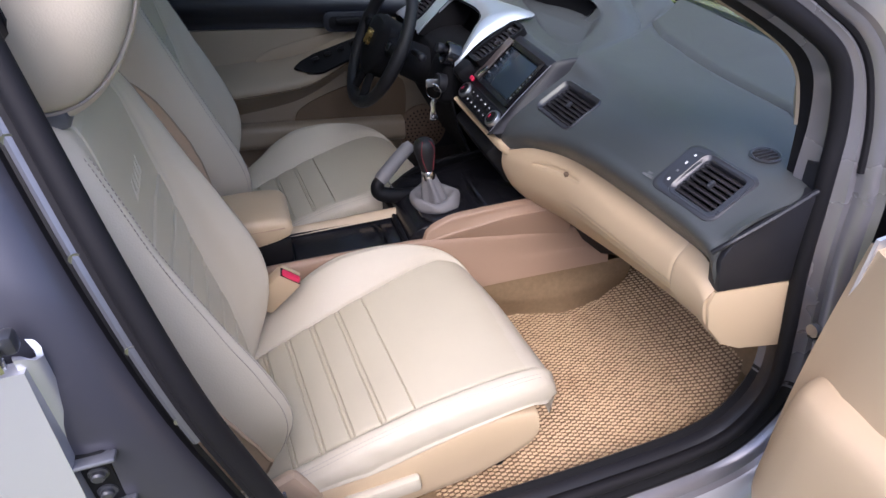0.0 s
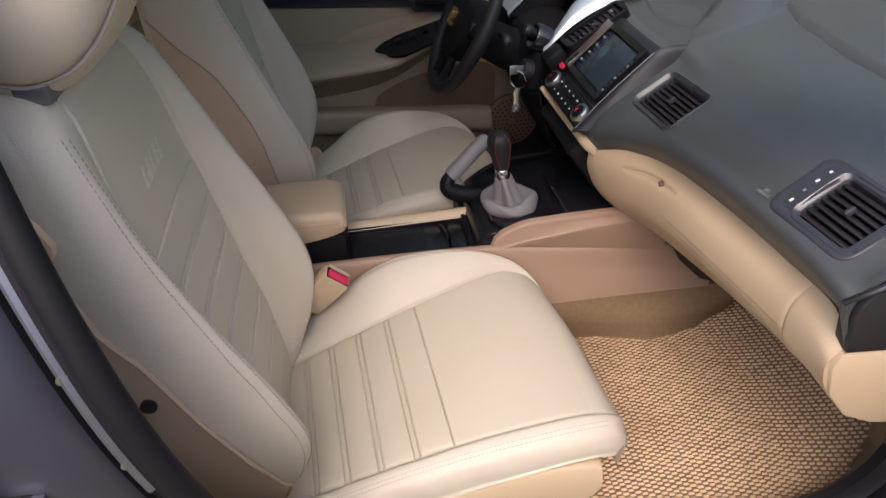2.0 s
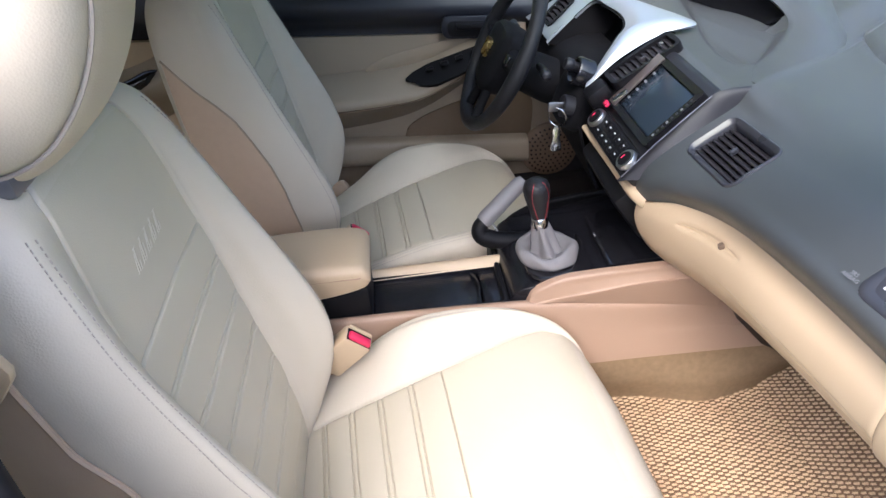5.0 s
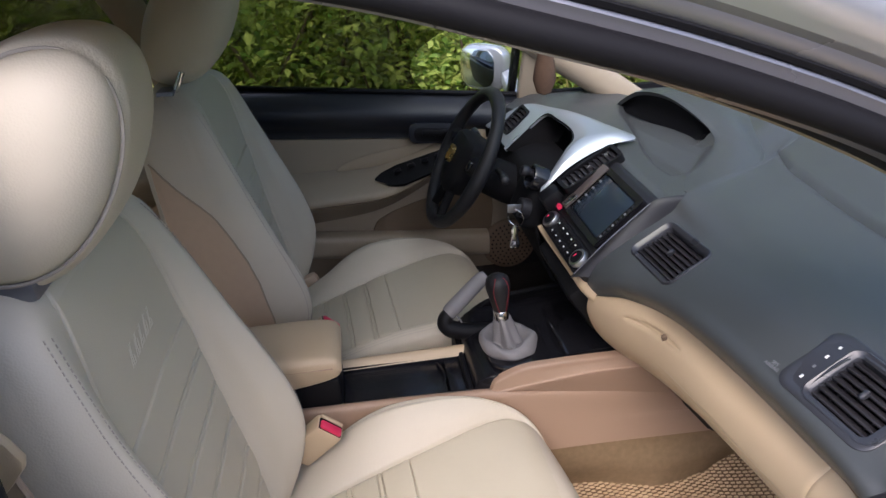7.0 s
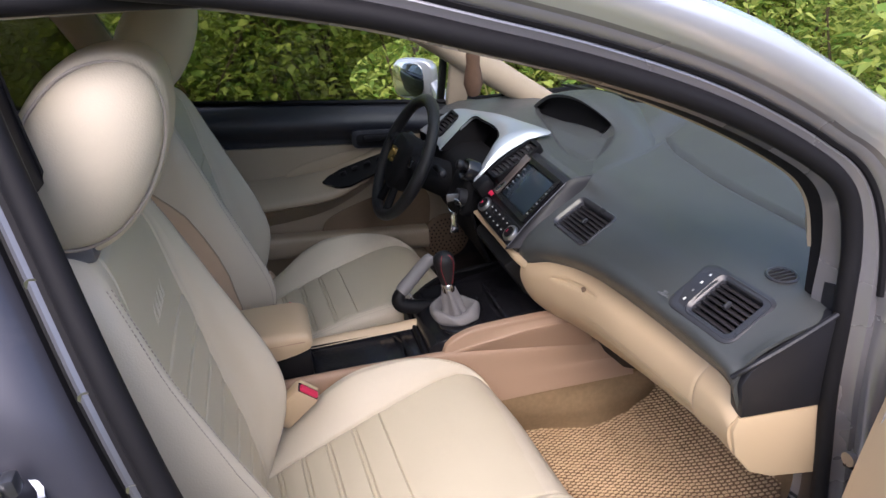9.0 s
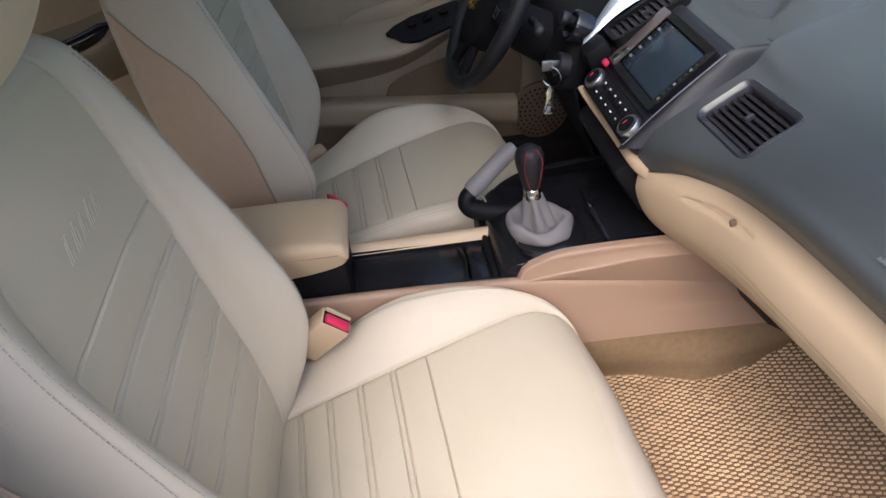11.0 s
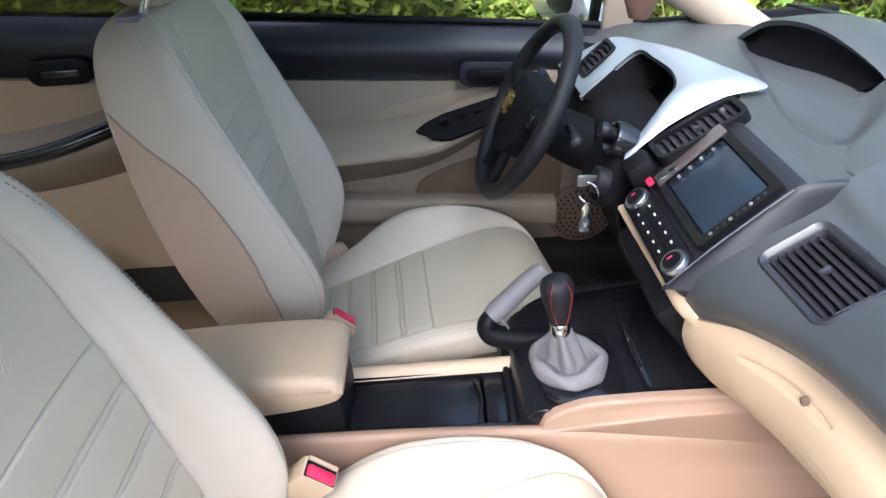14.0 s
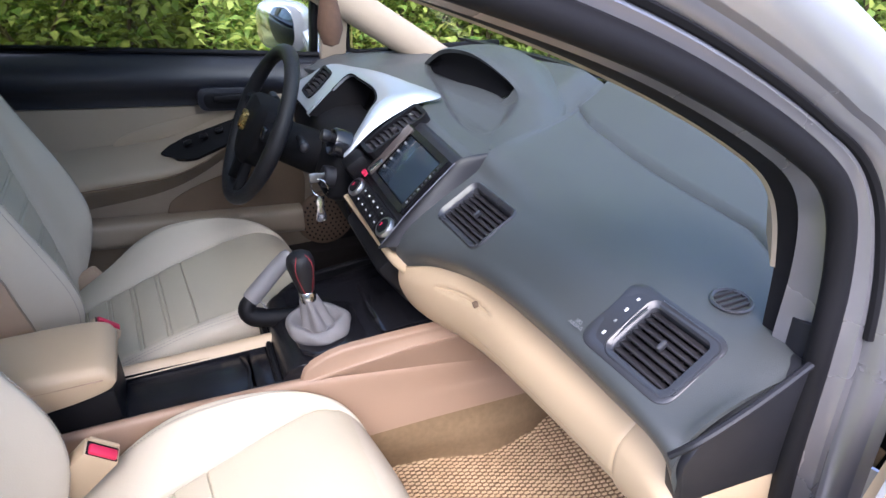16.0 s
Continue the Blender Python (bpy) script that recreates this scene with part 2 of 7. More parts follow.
def prism(poly, to3d, lo, hi, bev=0.003):
    """A polygon of 2D points, extruded from lo to hi; to3d(a, b, h) gives the place."""
    bm = bmesh.new()
    vs = [bm.verts.new((a, b, 0)) for a, b in poly]
    f = bm.faces.new(vs)
    r = bmesh.ops.extrude_face_region(bm, geom=[f])
    bmesh.ops.translate(bm, vec=(0, 0, 1), verts=[v for v in r["geom"] if isinstance(v, bmesh.types.BMVert)])
    for v in bm.verts:
        v.co.z = lo + (hi - lo) * v.co.z
    if bev:
        flat = [e for e in bm.edges if abs(e.verts[0].co.z - e.verts[1].co.z) < 1e-6]
        bmesh.ops.bevel(bm, geom=flat, offset=bev, segments=2, profile=0.5, affect="EDGES")
    bm.verts.index_update()
    V = np.array([to3d(*v.co) for v in bm.verts])
    F = [tuple(v.index for v in f.verts) for f in bm.faces]
    bm.free()
    return V, F


def lathe(profile, m, seg=24):
    a = np.arange(seg) * 2 * np.pi / seg
    G = np.array([[(m @ Vector((r * math.cos(t), r * math.sin(t), h)))[:] for t in a] for r, h in profile])
    return grid(G, True, True)


def basis(o, u, v):
    """A frame at o with x along u, y near v, z across both."""
    u = Vector(u).normalized()
    w = u.cross(Vector(v)).normalized()
    v = w.cross(u)
    m = Matrix((u, v, w)).transposed().to_4x4()
    m.translation = o
    return m


def moved(geo, m):
    V, F = geo
    return np.array([(m @ Vector(v))[:] for v in V]), F


def round_rect(w, h, r, n=5):
    pts = []
    for cx, cy, a0 in ((w / 2 - r, h / 2 - r, 0), (-w / 2 + r, h / 2 - r, 90), (-w / 2 + r, -h / 2 + r, 180), (w / 2 - r, -h / 2 + r, 270)):
        for k in range(n + 1):
            a = radians(a0 + 90 * k / n)
            pts.append((cx + r * math.cos(a), cy + r * math.sin(a)))
    return pts


def ring(outer, inner, lo, hi):
    """A frame between two outlines of equally many points, from height lo to hi."""
    n = len(outer)
    o, i = np.array(outer), np.array(inner)
    G = np.array([np.c_[p, np.full(n, h)] for p, h in ((o, lo), (o * 0.995 + i * 0.005, hi), (i, hi - 0.001), (i, lo))])
    G = np.concatenate([G, G[:1]])
    return grid(G, True)


def thing(name, base, label, category, group="", kind=""):
    e = new(name)
    e.empty_display_size = 0.05
    e.location = base
    return tagged(e, label, category, group, kind)


def part(name, geo, material, parent=None, label="", sharp=38, extra=None):
    """One mesh object, made in world coordinates, under a thing or a part."""
    V, F = geo
    me = bpy.data.meshes.new(name)
    me.from_pydata([tuple(v) for v in np.asarray(V, float)], [], F)
    bm = bmesh.new()
    bm.from_mesh(me)
    bmesh.ops.recalc_face_normals(bm, faces=bm.faces)
    bm.to_mesh(me)
    bm.free()
    me.polygons.foreach_set("use_smooth", [True] * len(me.polygons))
    me.set_sharp_from_angle(angle=radians(sharp))
    me.materials.append(material)
    if extra:
        other, test = extra
        me.materials.append(other)
        for p in me.polygons:
            if test(p.center):
                p.material_index = 1
    ob = new(name, me)
    if parent:
        ob.parent = parent
        if parent.type == "EMPTY":
            ob.location = -parent.location
    if label:
        ob["label"] = label
    return ob


def solo(name, geo, material, label, category, group="", kind="", sharp=38):
    """A thing of one mesh, its origin at its base."""
    V = np.asarray(geo[0], float)
    base = np.array([*V[:, :2].mean(0), V[:, 2].min()])
    ob = part(name, (V - base, geo[1]), material, None, "", sharp)
    ob.location = base
    return tagged(ob, label, category, group, kind)


def lerp(x, xs, ys):
    return float(np.interp(x, xs, ys))


# ---- ground and planting ----
GRASS = mat("grass_ground", (0.16, 0.17, 0.06), 0.95, var=0.5, scale=6, bump=0.6, bump_scale=40, stain=(0.22, 0.19, 0.09), stain_scale=1.2, stain_amount=0.7)
gs = np.linspace(-40, 40, 41)
GX, GY = np.meshgrid(gs, gs, indexing="ij")
far = np.hypot(GX, GY)
GZ = 0.004 * np.sin(GX * 2.1) * np.cos(GY * 1.7) + np.clip(far - 6, 0, 40) ** 2 * 0.0006
solo("ground", grid(np.dstack([GX, GY, GZ])), GRASS, "rough grassy verge under and around the parked car", "ground", kind="structure")
# unseen wall, added to block low sky light and bounce some back
SOUTH = mat("unseen_wall_render", (0.48, 0.47, 0.44), 0.9, var=0.2, scale=3, bump=0.4, bump_scale=60, stain=(0.20, 0.19, 0.17), stain_scale=1.5, stain_amount=0.6)
solo("light_wall_south", rbox((0.0, -4.6, 1.18), (26.0, 0.22, 2.44), 0.02), SOUTH, "unseen plain weathered wall, added to hold back low sky light", "wall", kind="structure")


def leaf_mat(name, a, b):
    m = mat(name, a, 0.55, var=0.3, scale=3, spec=0.35)
    nt = m.node_tree
    p = nt.nodes["Principled BSDF"]
    g = nt.nodes.new("ShaderNodeNewGeometry")
    mx = nt.nodes.new("ShaderNodeMix")
    mx.data_type = "RGBA"
    mx.inputs[6].default_value, mx.inputs[7].default_value = (*a, 1), (*b, 1)
    nt.links.new(g.outputs["Random Per Island"], mx.inputs[0])
    nt.links.new(mx.outputs[2], p.inputs["Base Color"])
    tr = nt.nodes.new("ShaderNodeBsdfTranslucent")
    nt.links.new(mx.outputs[2], tr.inputs["Color"])
    ms = nt.nodes.new("ShaderNodeMixShader")
    ms.inputs[0].default_value = 0.48
    nt.links.new(p.outputs[0], ms.inputs[1])
    nt.links.new(tr.outputs[0], ms.inputs[2])
    nt.links.new(ms.outputs[0], nt.nodes["Material Output"].inputs["Surface"])
    return m


LEAF = leaf_mat("shrub_leaves", (0.15, 0.28, 0.045), (0.60, 0.64, 0.17))
DRY = leaf_mat("dry_grass", (0.30, 0.29, 0.08), (0.58, 0.50, 0.24))
STEM = mat("stem_bark", (0.12, 0.085, 0.05), 0.85, var=0.3, scale=40, bump=0.5, bump_scale=120)


def leaf_blades(rng, n, centre, spread, size, droop=0.4):
    """n pointed, folded leaves, scattered round the centre."""
    c = np.asarray(centre) + rng.normal(0, 1, (n, 3)) * spread
    a = rng.uniform(0, 2 * np.pi, n)
    e = rng.normal(-0.15, droop, n)
    L = size * rng.uniform(0.6, 1.3, n)
    d = np.c_[np.cos(a) * np.cos(e), np.sin(a) * np.cos(e), np.sin(e)]
    s = np.c_[-np.sin(a), np.cos(a), rng.normal(0, 0.35, n)]
    s /= np.linalg.norm(s, axis=1, keepdims=True)
    u = np.cross(d, s)
    W = L * rng.uniform(0.22, 0.36, n)
    col = lambda f, w, h: c + d * (L * f)[:, None] + s * (W * w)[:, None] + u * (L * h)[:, None]
    V = np.stack([col(0, 0, 0), col(0.42, 1, 0.10), col(0.5, 0, -0.04), col(0.42, -1, 0.10), col(1.0, 0, -0.10)], 1)
    F = []
    for q in range(n):
        o = 5 * q
        F += [(o, o + 1, o + 2), (o, o + 2, o + 3), (o + 1, o + 4, o + 2), (o + 2, o + 4, o + 3)]
    return V.reshape(-1, 3), F


def shrub(seed, height, width, size, leaves):
    rng = np.random.default_rng(seed)
    root = thing("shrub", (0, 0, 0), "dense green leafy shrub growing beside the parked car", "shrub", "hedgerow shrubs")
    stems, crowns = [], []
    for k in range(9):
        a = rng.uniform(0, 2 * np.pi)
        r = width * rng.uniform(0.1, 0.5)
        tip = np.array([r * math.cos(a), r * math.sin(a), height * rng.uniform(0.45, 1.0)])
        mid = tip * [0.5, 0.5, 0.55] + rng.normal(0, 0.05, 3)
        path = crom([[0.04 * math.cos(a), 0.04 * math.sin(a), 0], mid, tip], 9)
        stems.append(tube(path, np.linspace(0.016, 0.004, 9), 5))
        for f in np.linspace(0.25, 1, 7):
            c = path[int(f * 8)]
            crowns.append(leaf_blades(rng, leaves, c, width * 0.11, size))
    part("stem", join(*stems), STEM, root)["kind"] = "stuff"
    part("foliage", join(*crowns), LEAF, root, "dense layered green leaves", sharp=180)
    return root


BARK = mat("pale_bark", (0.30, 0.24, 0.17), 0.85, var=0.35, scale=18, bump=0.7, bump_scale=60, stain=(0.12, 0.10, 0.07), stain_scale=5, stain_amount=0.6)


def tree(seed, height, spread, size, leaves):
    """A tapered leaning trunk, forking limbs, and a ragged crown of leaf sprays."""
    rng = np.random.default_rng(seed)
    root = thing("tree", (0, 0, 0), "slender pale-barked tree with a loose green crown; all but the first are added sky screens", "tree", "verge trees")
    spine = crom([(0, 0, -0.05), (0.05, 0.03, height * 0.3), (-0.04, 0.06, height * 0.6), (0.06, 0.0, height)], 24)
    part("trunk", tube(spine, np.linspace(0.065, 0.014, 24), 10), BARK, root, "pale brown bark")
    limbs, sprays = [], []
    for k in range(16):
        f = rng.uniform(0.34, 0.95)
        p = spine[int(f * 23)]
        a = k * 2.4 + rng.uniform(-0.4, 0.4)
        r = spread * rng.uniform(0.5, 1.0) * (1.25 - 0.7 * f)
        tip = p + np.array([r * math.cos(a), r * math.sin(a), rng.uniform(0.1, 0.7)])
        path = crom([p, p * 0.5 + tip * 0.5 + [0, 0, rng.uniform(0.05, 0.25)], tip], 9)
        limbs.append(tube(path, np.linspace(0.022, 0.005, 9), 5))
        for g in (0.35, 0.5, 0.65, 0.8, 0.9, 1.0):
            sprays.append(leaf_blades(rng, leaves, path[int(g * 8)] + rng.normal(0, 0.12, 3), 0.17, size, 0.5))
    part("limbs", join(*limbs), BARK, root)["kind"] = "stuff"
    part("crown", join(*sprays), LEAF, root, "loose sprays of green leaves", sharp=180)
    return root


rng = np.random.default_rng(7)
kinds = [shrub(11, 1.45, 1.5, 0.050, 85), shrub(12, 1.25, 1.4, 0.038, 110), shrub(13, 1.7, 1.6, 0.066, 70)]
spots = []
for k in range(17):
    spots.append((-3.2 + k * 0.52 + rng.uniform(-0.15, 0.15), 2.3 + rng.uniform(-0.15, 0.5)))
for k in range(12):
    spots.append((-3.6 + k * 0.8 + rng.uniform(-0.2, 0.2), 3.5 + rng.uniform(-0.3, 0.5)))
for k in range(7):
    spots.append((2.75 + rng.uniform(-0.1, 0.35), 2.0 - k * 0.55 + rng.uniform(-0.15, 0.15)))
for k in range(7):
    spots.append((3.9 + rng.uniform(-0.2, 0.6), 2.4 - k * 0.8 + rng.uniform(-0.2, 0.2)))
for k in range(5):
    spots.append((-4.6 + rng.uniform(-0.3, 0.3), 2.6 - k * 1.1))
for n, (sx, sy) in enumerate(spots):
    m = pose(sx, sy, -0.02, 0, 0, rng.uniform(0, 360)) @ Matrix.Scale(rng.uniform(0.85, 1.2), 4)
    if n < 3:
        kinds[n].matrix_basis = m
    else:
        o = copy_thing(kinds[int(rng.integers(3))], pose(0, 0, 0))
        o.matrix_basis = m

first = tree(31, 4.6, 1.5, 0.105, 42)
sky_screen = tree(32, 5.2, 1.7, 0.12, 40)
first.matrix_basis = pose(2.12, 2.85, 0, 0, 0, 20)
# trees beyond the hedge, added to cut sky light from the driver's side
sky_screen.matrix_basis = pose(3.5, 3.9, 0, 0, 0, 80)
for n, (sx, sy, turn) in enumerate(((0.4, 4.6, 200), (-1.6, 4.4, 310), (-3.4, 4.0, 60))):
    copy_thing((first, sky_screen)[n % 2], pose(0, 0, 0)).matrix_basis = pose(sx, sy, 0, 0, 0, turn)

grass = []
for k in range(700):
    a = rng.uniform(-0.9, 3.6)
    r = rng.uniform(2.3, 7)
    c = np.array([0.5 + r * math.cos(a), r * math.sin(a), 0.0])
    if abs(c[1]) < 1.3 and abs(c[0]) < 3.2:
        continue
    for b in range(9):
        d = np.array([rng.normal(0, 0.25), rng.normal(0, 0.25), rng.uniform(0.35, 0.95)])
        p = c + np.array([rng.normal(0, 0.12), rng.normal(0, 0.12), 0])
        s = np.array([-d[1], d[0], 0.0])
        s = s / (np.linalg.norm(s) + 1e-6) * 0.009
        q = p + d * [0.4, 0.4, 0.6]
        e = p + d * [1.3, 1.3, 1.0]
        grass.append((np.array([p - s, p + s, q + s * 0.8, q - s * 0.8, e]), [(0, 1, 2, 3), (3, 2, 4)]))
for k in range(1100):
    c = np.array([rng.uniform(2.3, 7.5), rng.uniform(-2.5, 4.5), 0.0])
    if c[0] < 2.6 and c[1] < 1.2:
        continue
    for b in range(7):
        d = np.array([rng.normal(0, 0.22), rng.normal(0, 0.22), rng.uniform(0.45, 1.05)])
        p = c + np.array([rng.normal(0, 0.10), rng.normal(0, 0.10), 0])
        s = np.array([-d[1], d[0], 0.0])
        s = s / (np.linalg.norm(s) + 1e-6) * 0.008
        q = p + d * [0.4, 0.4, 0.6]
        e = p + d * [1.4, 1.4, 1.0]
        grass.append((np.array([p - s, p + s, q + s * 0.8, q - s * 0.8, e]), [(0, 1, 2, 3), (3, 2, 4)]))
solo("tall_grass", join(*grass), DRY, "tall yellow-green grass along the verge", "grass", kind="stuff", sharp=180)


# ---- car shell ----
def y_side(z):
    """How far out the passenger side's door opening lies at a height."""
    return -float(np.interp(z, [0.3, 0.6, 0.95, 1.05, 1.2, 1.35, 1.46], [0.745, 0.75, 0.748, 0.735, 0.668, 0.60, 0.553]))


OPEN = [(-0.30, 1.512), (-0.12, 1.500), (0.065, 1.470), (0.2, 1.435), (0.35, 1.391), (0.506, 1.333), (0.65, 1.258), (0.722, 1.200), (0.747, 1.12),
        (0.750, 1.02), (0.765, 0.86), (0.80, 0.70), (0.825, 0.56), (0.80, 0.46), (0.72, 0.395), (0.5, 0.375), (0.2, 0.372), (0.03, 0.385),
        (-0.048, 0.46), (-0.087, 0.62), (-0.137, 0.83), (-0.175, 0.99), (-0.212, 1.14), (-0.255, 1.30), (-0.285, 1.42)]


def y_open(x, z):
    """The windscreen pillar stands further out than the centre pillar."""
    f = min(1.0, max(0.0, (x + 0.3) / 0.5))
    front = -float(np.interp(z, [0.95, 1.05, 1.2, 1.34, 1.42, 1.5], [0.748, 0.738, 0.715, 0.695, 0.675, 0.65]))
    back = -float(np.interp(z, [0.38, 0.46, 0.62, 0.83, 0.99, 1.14, 1.30, 1.42, 1.5], [0.75, 0.80, 0.835, 0.842, 0.838, 0.795, 0.715, 0.655, 0.60]))
    if x < 0.05:
        return back if x < -0.3 or z < 1.4 else (1 - f) * back + f * front
    return (1 - f) * back + f * front if z > 0.95 else y_side(z)


ring3 = crom([(x, y_open(x, z), z) for x, z in OPEN], 200, True)
centre = np.array([0.28, -0.68, 0.9])
OUT = np.zeros_like(ring3)
for i, p in enumerate(ring3):
    lean = np.interp(p[2], [0.95, 1.15, 1.3], [0.0, 0.42, 0.46])
    v = np.array([0, -1.0, lean])
    OUT[i] = v / np.linalg.norm(v)
TAN = np.roll(ring3, -1, 0) - np.roll(ring3, 1, 0)
TAN /= np.linalg.norm(TAN, axis=1, keepdims=True)
AWAY = np.cross(TAN, OUT)
AWAY *= np.sign(((ring3 - centre) * AWAY).sum(1))[:, None]


def band(profile, lo=0, hi=200):
    """A strip swept along the door opening: profile of (away from the opening, out of the car)."""
    G = np.array([[ring3[i % 200] + SLIM[i % 200] * (a * AWAY[i % 200] + b * OUT[i % 200]) for a, b in profile] for i in range(lo, hi + 1)])
    return G


# the jamb is narrower along the roof rail
SLIM = np.interp(np.arange(200), [0, 50, 74, 150, 188, 200], [0.62, 0.62, 1.0, 1.0, 1.0, 0.62])


body = thing("car_body", (0.3, 0, 0), "grey metallic saloon body shell with the front passenger door open", "car body", kind="structure")
part("door_seal", tube(ring3 + 0.006 * OUT, 0.0135, 12, True), RUBBER, body, "thick black rubber door seal round the opening")
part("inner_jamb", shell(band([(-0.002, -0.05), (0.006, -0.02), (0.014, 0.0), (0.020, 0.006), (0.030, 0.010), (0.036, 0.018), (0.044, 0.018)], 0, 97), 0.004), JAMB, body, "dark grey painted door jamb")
part("sill_flange", shell(band([(-0.002, -0.05), (0.006, -0.02), (0.014, 0.0), (0.020, 0.006), (0.030, 0.010), (0.036, 0.018), (0.044, 0.018)], 96, 146), 0.004), SOFT_BLACK, body, "black flange of the sill inside the seal")
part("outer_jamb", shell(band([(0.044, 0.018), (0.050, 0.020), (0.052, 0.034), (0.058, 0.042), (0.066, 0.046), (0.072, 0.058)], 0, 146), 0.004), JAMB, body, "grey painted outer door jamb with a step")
part("jamb_strip", tube((ring3 + 0.047 * SLIM[:, None] * AWAY + 0.026 * SLIM[:, None] * OUT)[0:72], 0.006, 8), RUBBER, body, "black rubber strip along the upper jamb")

# roof side and windscreen pillar skin
rail_i = [i % 200 for i in range(-12, 62)]
rail = []
for i in rail_i:
    p0 = ring3[i] + SLIM[i] * (0.072 * AWAY[i] + 0.058 * OUT[i])
    x = p0[0]
    top = p0 + np.array([0.012, -0.004, 0.046])
    inner = np.array([x + 0.05, -0.60, p0[2] + 0.020])
    rail.append([p0, p0 + [0.004, -0.014, 0.020], top, top * 0.5 + inner * 0.5 + [0, 0, 0.010], inner])
trim_i = [i % 200 for i in range(-14, 82)]
trim_edge = np.array([ring3[i] + [0.0, 0.068, lerp(ring3[i][0], [0.0, 0.5], [-0.012, -0.028])] for i in trim_i])
trim_in = np.array([[ring3[i][0] + 0.035, -0.60, ring3[i][2] + 0.045] for i in trim_i])
trim_root = np.array([ring3[i] + 0.004 * AWAY[i] - 0.01 * OUT[i] for i in trim_i])
lip_mid = trim_root * 0.45 + trim_edge * 0.55 + np.array([0, 0, -0.004])
lip_end = trim_root * 0.10 + trim_edge * 0.90
part("seal_lip", shell(np.stack([trim_root, lip_mid, lip_end, lip_end + [0, 0.004, 0.012]], 1), 0.003), RUBBER, body, "black inner lip of the door seal")
part("pillar_trim", shell(np.stack([lip_end, trim_edge, trim_edge * 0.6 + trim_in * 0.4 + [0, 0.004, -0.002], trim_in], 1)[18:80], 0.003), HEADLINER, body, "beige windscreen pillar trim inside the seal")
part("roof_side", shell(loft(rail, 120, 12), 0.004), PAINT, body, "grey metallic roof side and windscreen pillar")

WS_TOP = [(0.20, -0.60, 1.50), (0.28, -0.3, 1.545), (0.30, 0.0, 1.555), (0.28, 0.3, 1.545), (0.20, 0.60, 1.50)]
WS_BOT = [(0.95, -0.62, 1.06), (1.11, -0.32, 1.03), (1.15, 0.0, 1.03), (1.11, 0.32, 1.03), (0.93, 0.60, 1.05)]
wt, wb = crom(WS_TOP, 24), crom(WS_BOT, 24)
ws = np.array([wt * (1 - f) + wb * f + np.array([0.03, 0, 0.03]) * math.sin(math.pi * f) for f in np.linspace(0, 1, 14)])
wso = part("windscreen", shell(ws, 0.004), CLEAR, body, "clear raked windscreen")
wso.visible_shadow = False
roof = np.array([wt * (1 - f) + (wt * [0, 1, 1] + [-1.35, 0, -0.06]) * f + np.array([0, 0, 0.03]) * math.sin(math.pi * f) for f in np.linspace(0, 1, 20)])
part("roof_panel", shell(roof, 0.003), PAINT, body, "grey metallic roof panel")
part("door_opening_trim", tube(crom([(-1.0, -0.585, 1.480), (-0.6, -0.594, 1.494), (-0.25, -0.598, 1.496), (0.15, -0.60, 1.488)], 20), 0.014, 10), RUBBER, body, "black trim along the roof edge above the door")
part("headliner", shell(roof - [0, 0, 0.02], 0.006), HEADLINER, body, "beige cloth headliner")
rear_glass = np.array([(roof[-1]) * (1 - f) + (roof[-1] * [0, 1, 0] + [-1.95, 0, 1.0]) * f for f in np.linspace(0, 1, 6)])
part("rear_window", shell(rear_glass, 0.004), TINT, body, "dark tinted rear window")
part("rear_deck", rbox((-1.9, 0, 0.93), (0.9, 1.4, 0.06), 0.02), PAINT, body)
part("cowl_panel", shell(np.array([wb + [0.0, 0, -0.01], wb + [0.06, 0, -0.02], wb * [1, 1.05, 1] + [0.12, 0, -0.05]]), 0.006), BLACK, body, "black cowl panel under the windscreen")
bon = np.array([[(1.22 - 0.20 * v * v + 0.85 * f, 0.80 * v, 0.985 - 0.22 * f**1.6 - 0.06 * v * v) for v in np.linspace(-1, 1, 15)] for f in np.linspace(0, 1, 8)])
part("bonnet", shell(bon, 0.005), PAINT, body, "grey metallic bonnet")
wip = crom([(1.09, -0.45, 1.045), (1.16, -0.15, 1.05), (1.17, 0.12, 1.05), (1.15, 0.35, 1.048)], 20)
part("wiper", tube(wip, 0.008, 6), BLACK, body, "black wiper arm and blade")

# floor, tunnel, firewall, sills
part("floor_pan", rbox((0.0, 0, 0.285), (2.3, 1.44, 0.05), 0.01), TAN_CARPET, body, "tan carpeted floor")
toe = np.array([[(x, y, 0.306 + 0.55 * max(0.0, x - 0.80) ** 1.3 + 2.6 * max(0.0, x - 0.97)) for y in np.linspace(-0.72, 0.72, 8)] for x in (0.78, 0.84, 0.9, 0.96, 1.0, 1.04, 1.08)])
part("toe_board", shell(toe, -0.004), TAN_CARPET, body, "tan carpeted toe board")
part("far_inner_wall", rbox((-0.2, 0.765, 0.62), (2.7, 0.02, 0.74), 0.005), BLACK, body)
part("far_kick_panel", rbox((0.83, 0.725, 0.50), (0.52, 0.03, 0.46), 0.01), DARK, body, "dark kick panel in the driver footwell")
# the sill takes the same near-black, its shade painted into the carpet
part("far_sill_trim", rbox((-0.2, 0.70, 0.35), (2.4, 0.09, 0.10), 0.02), MAT_SHADED, body, "carpeted far sill, coloured near-black for the shade there")
part("tail_panel", rbox((-1.62, 0, 0.62), (0.04, 1.5, 0.7), 0.01), BLACK, body)
part("firewall", rbox((1.12, 0, 0.62), (0.05, 1.5, 0.72), 0.01), BLACK, body)
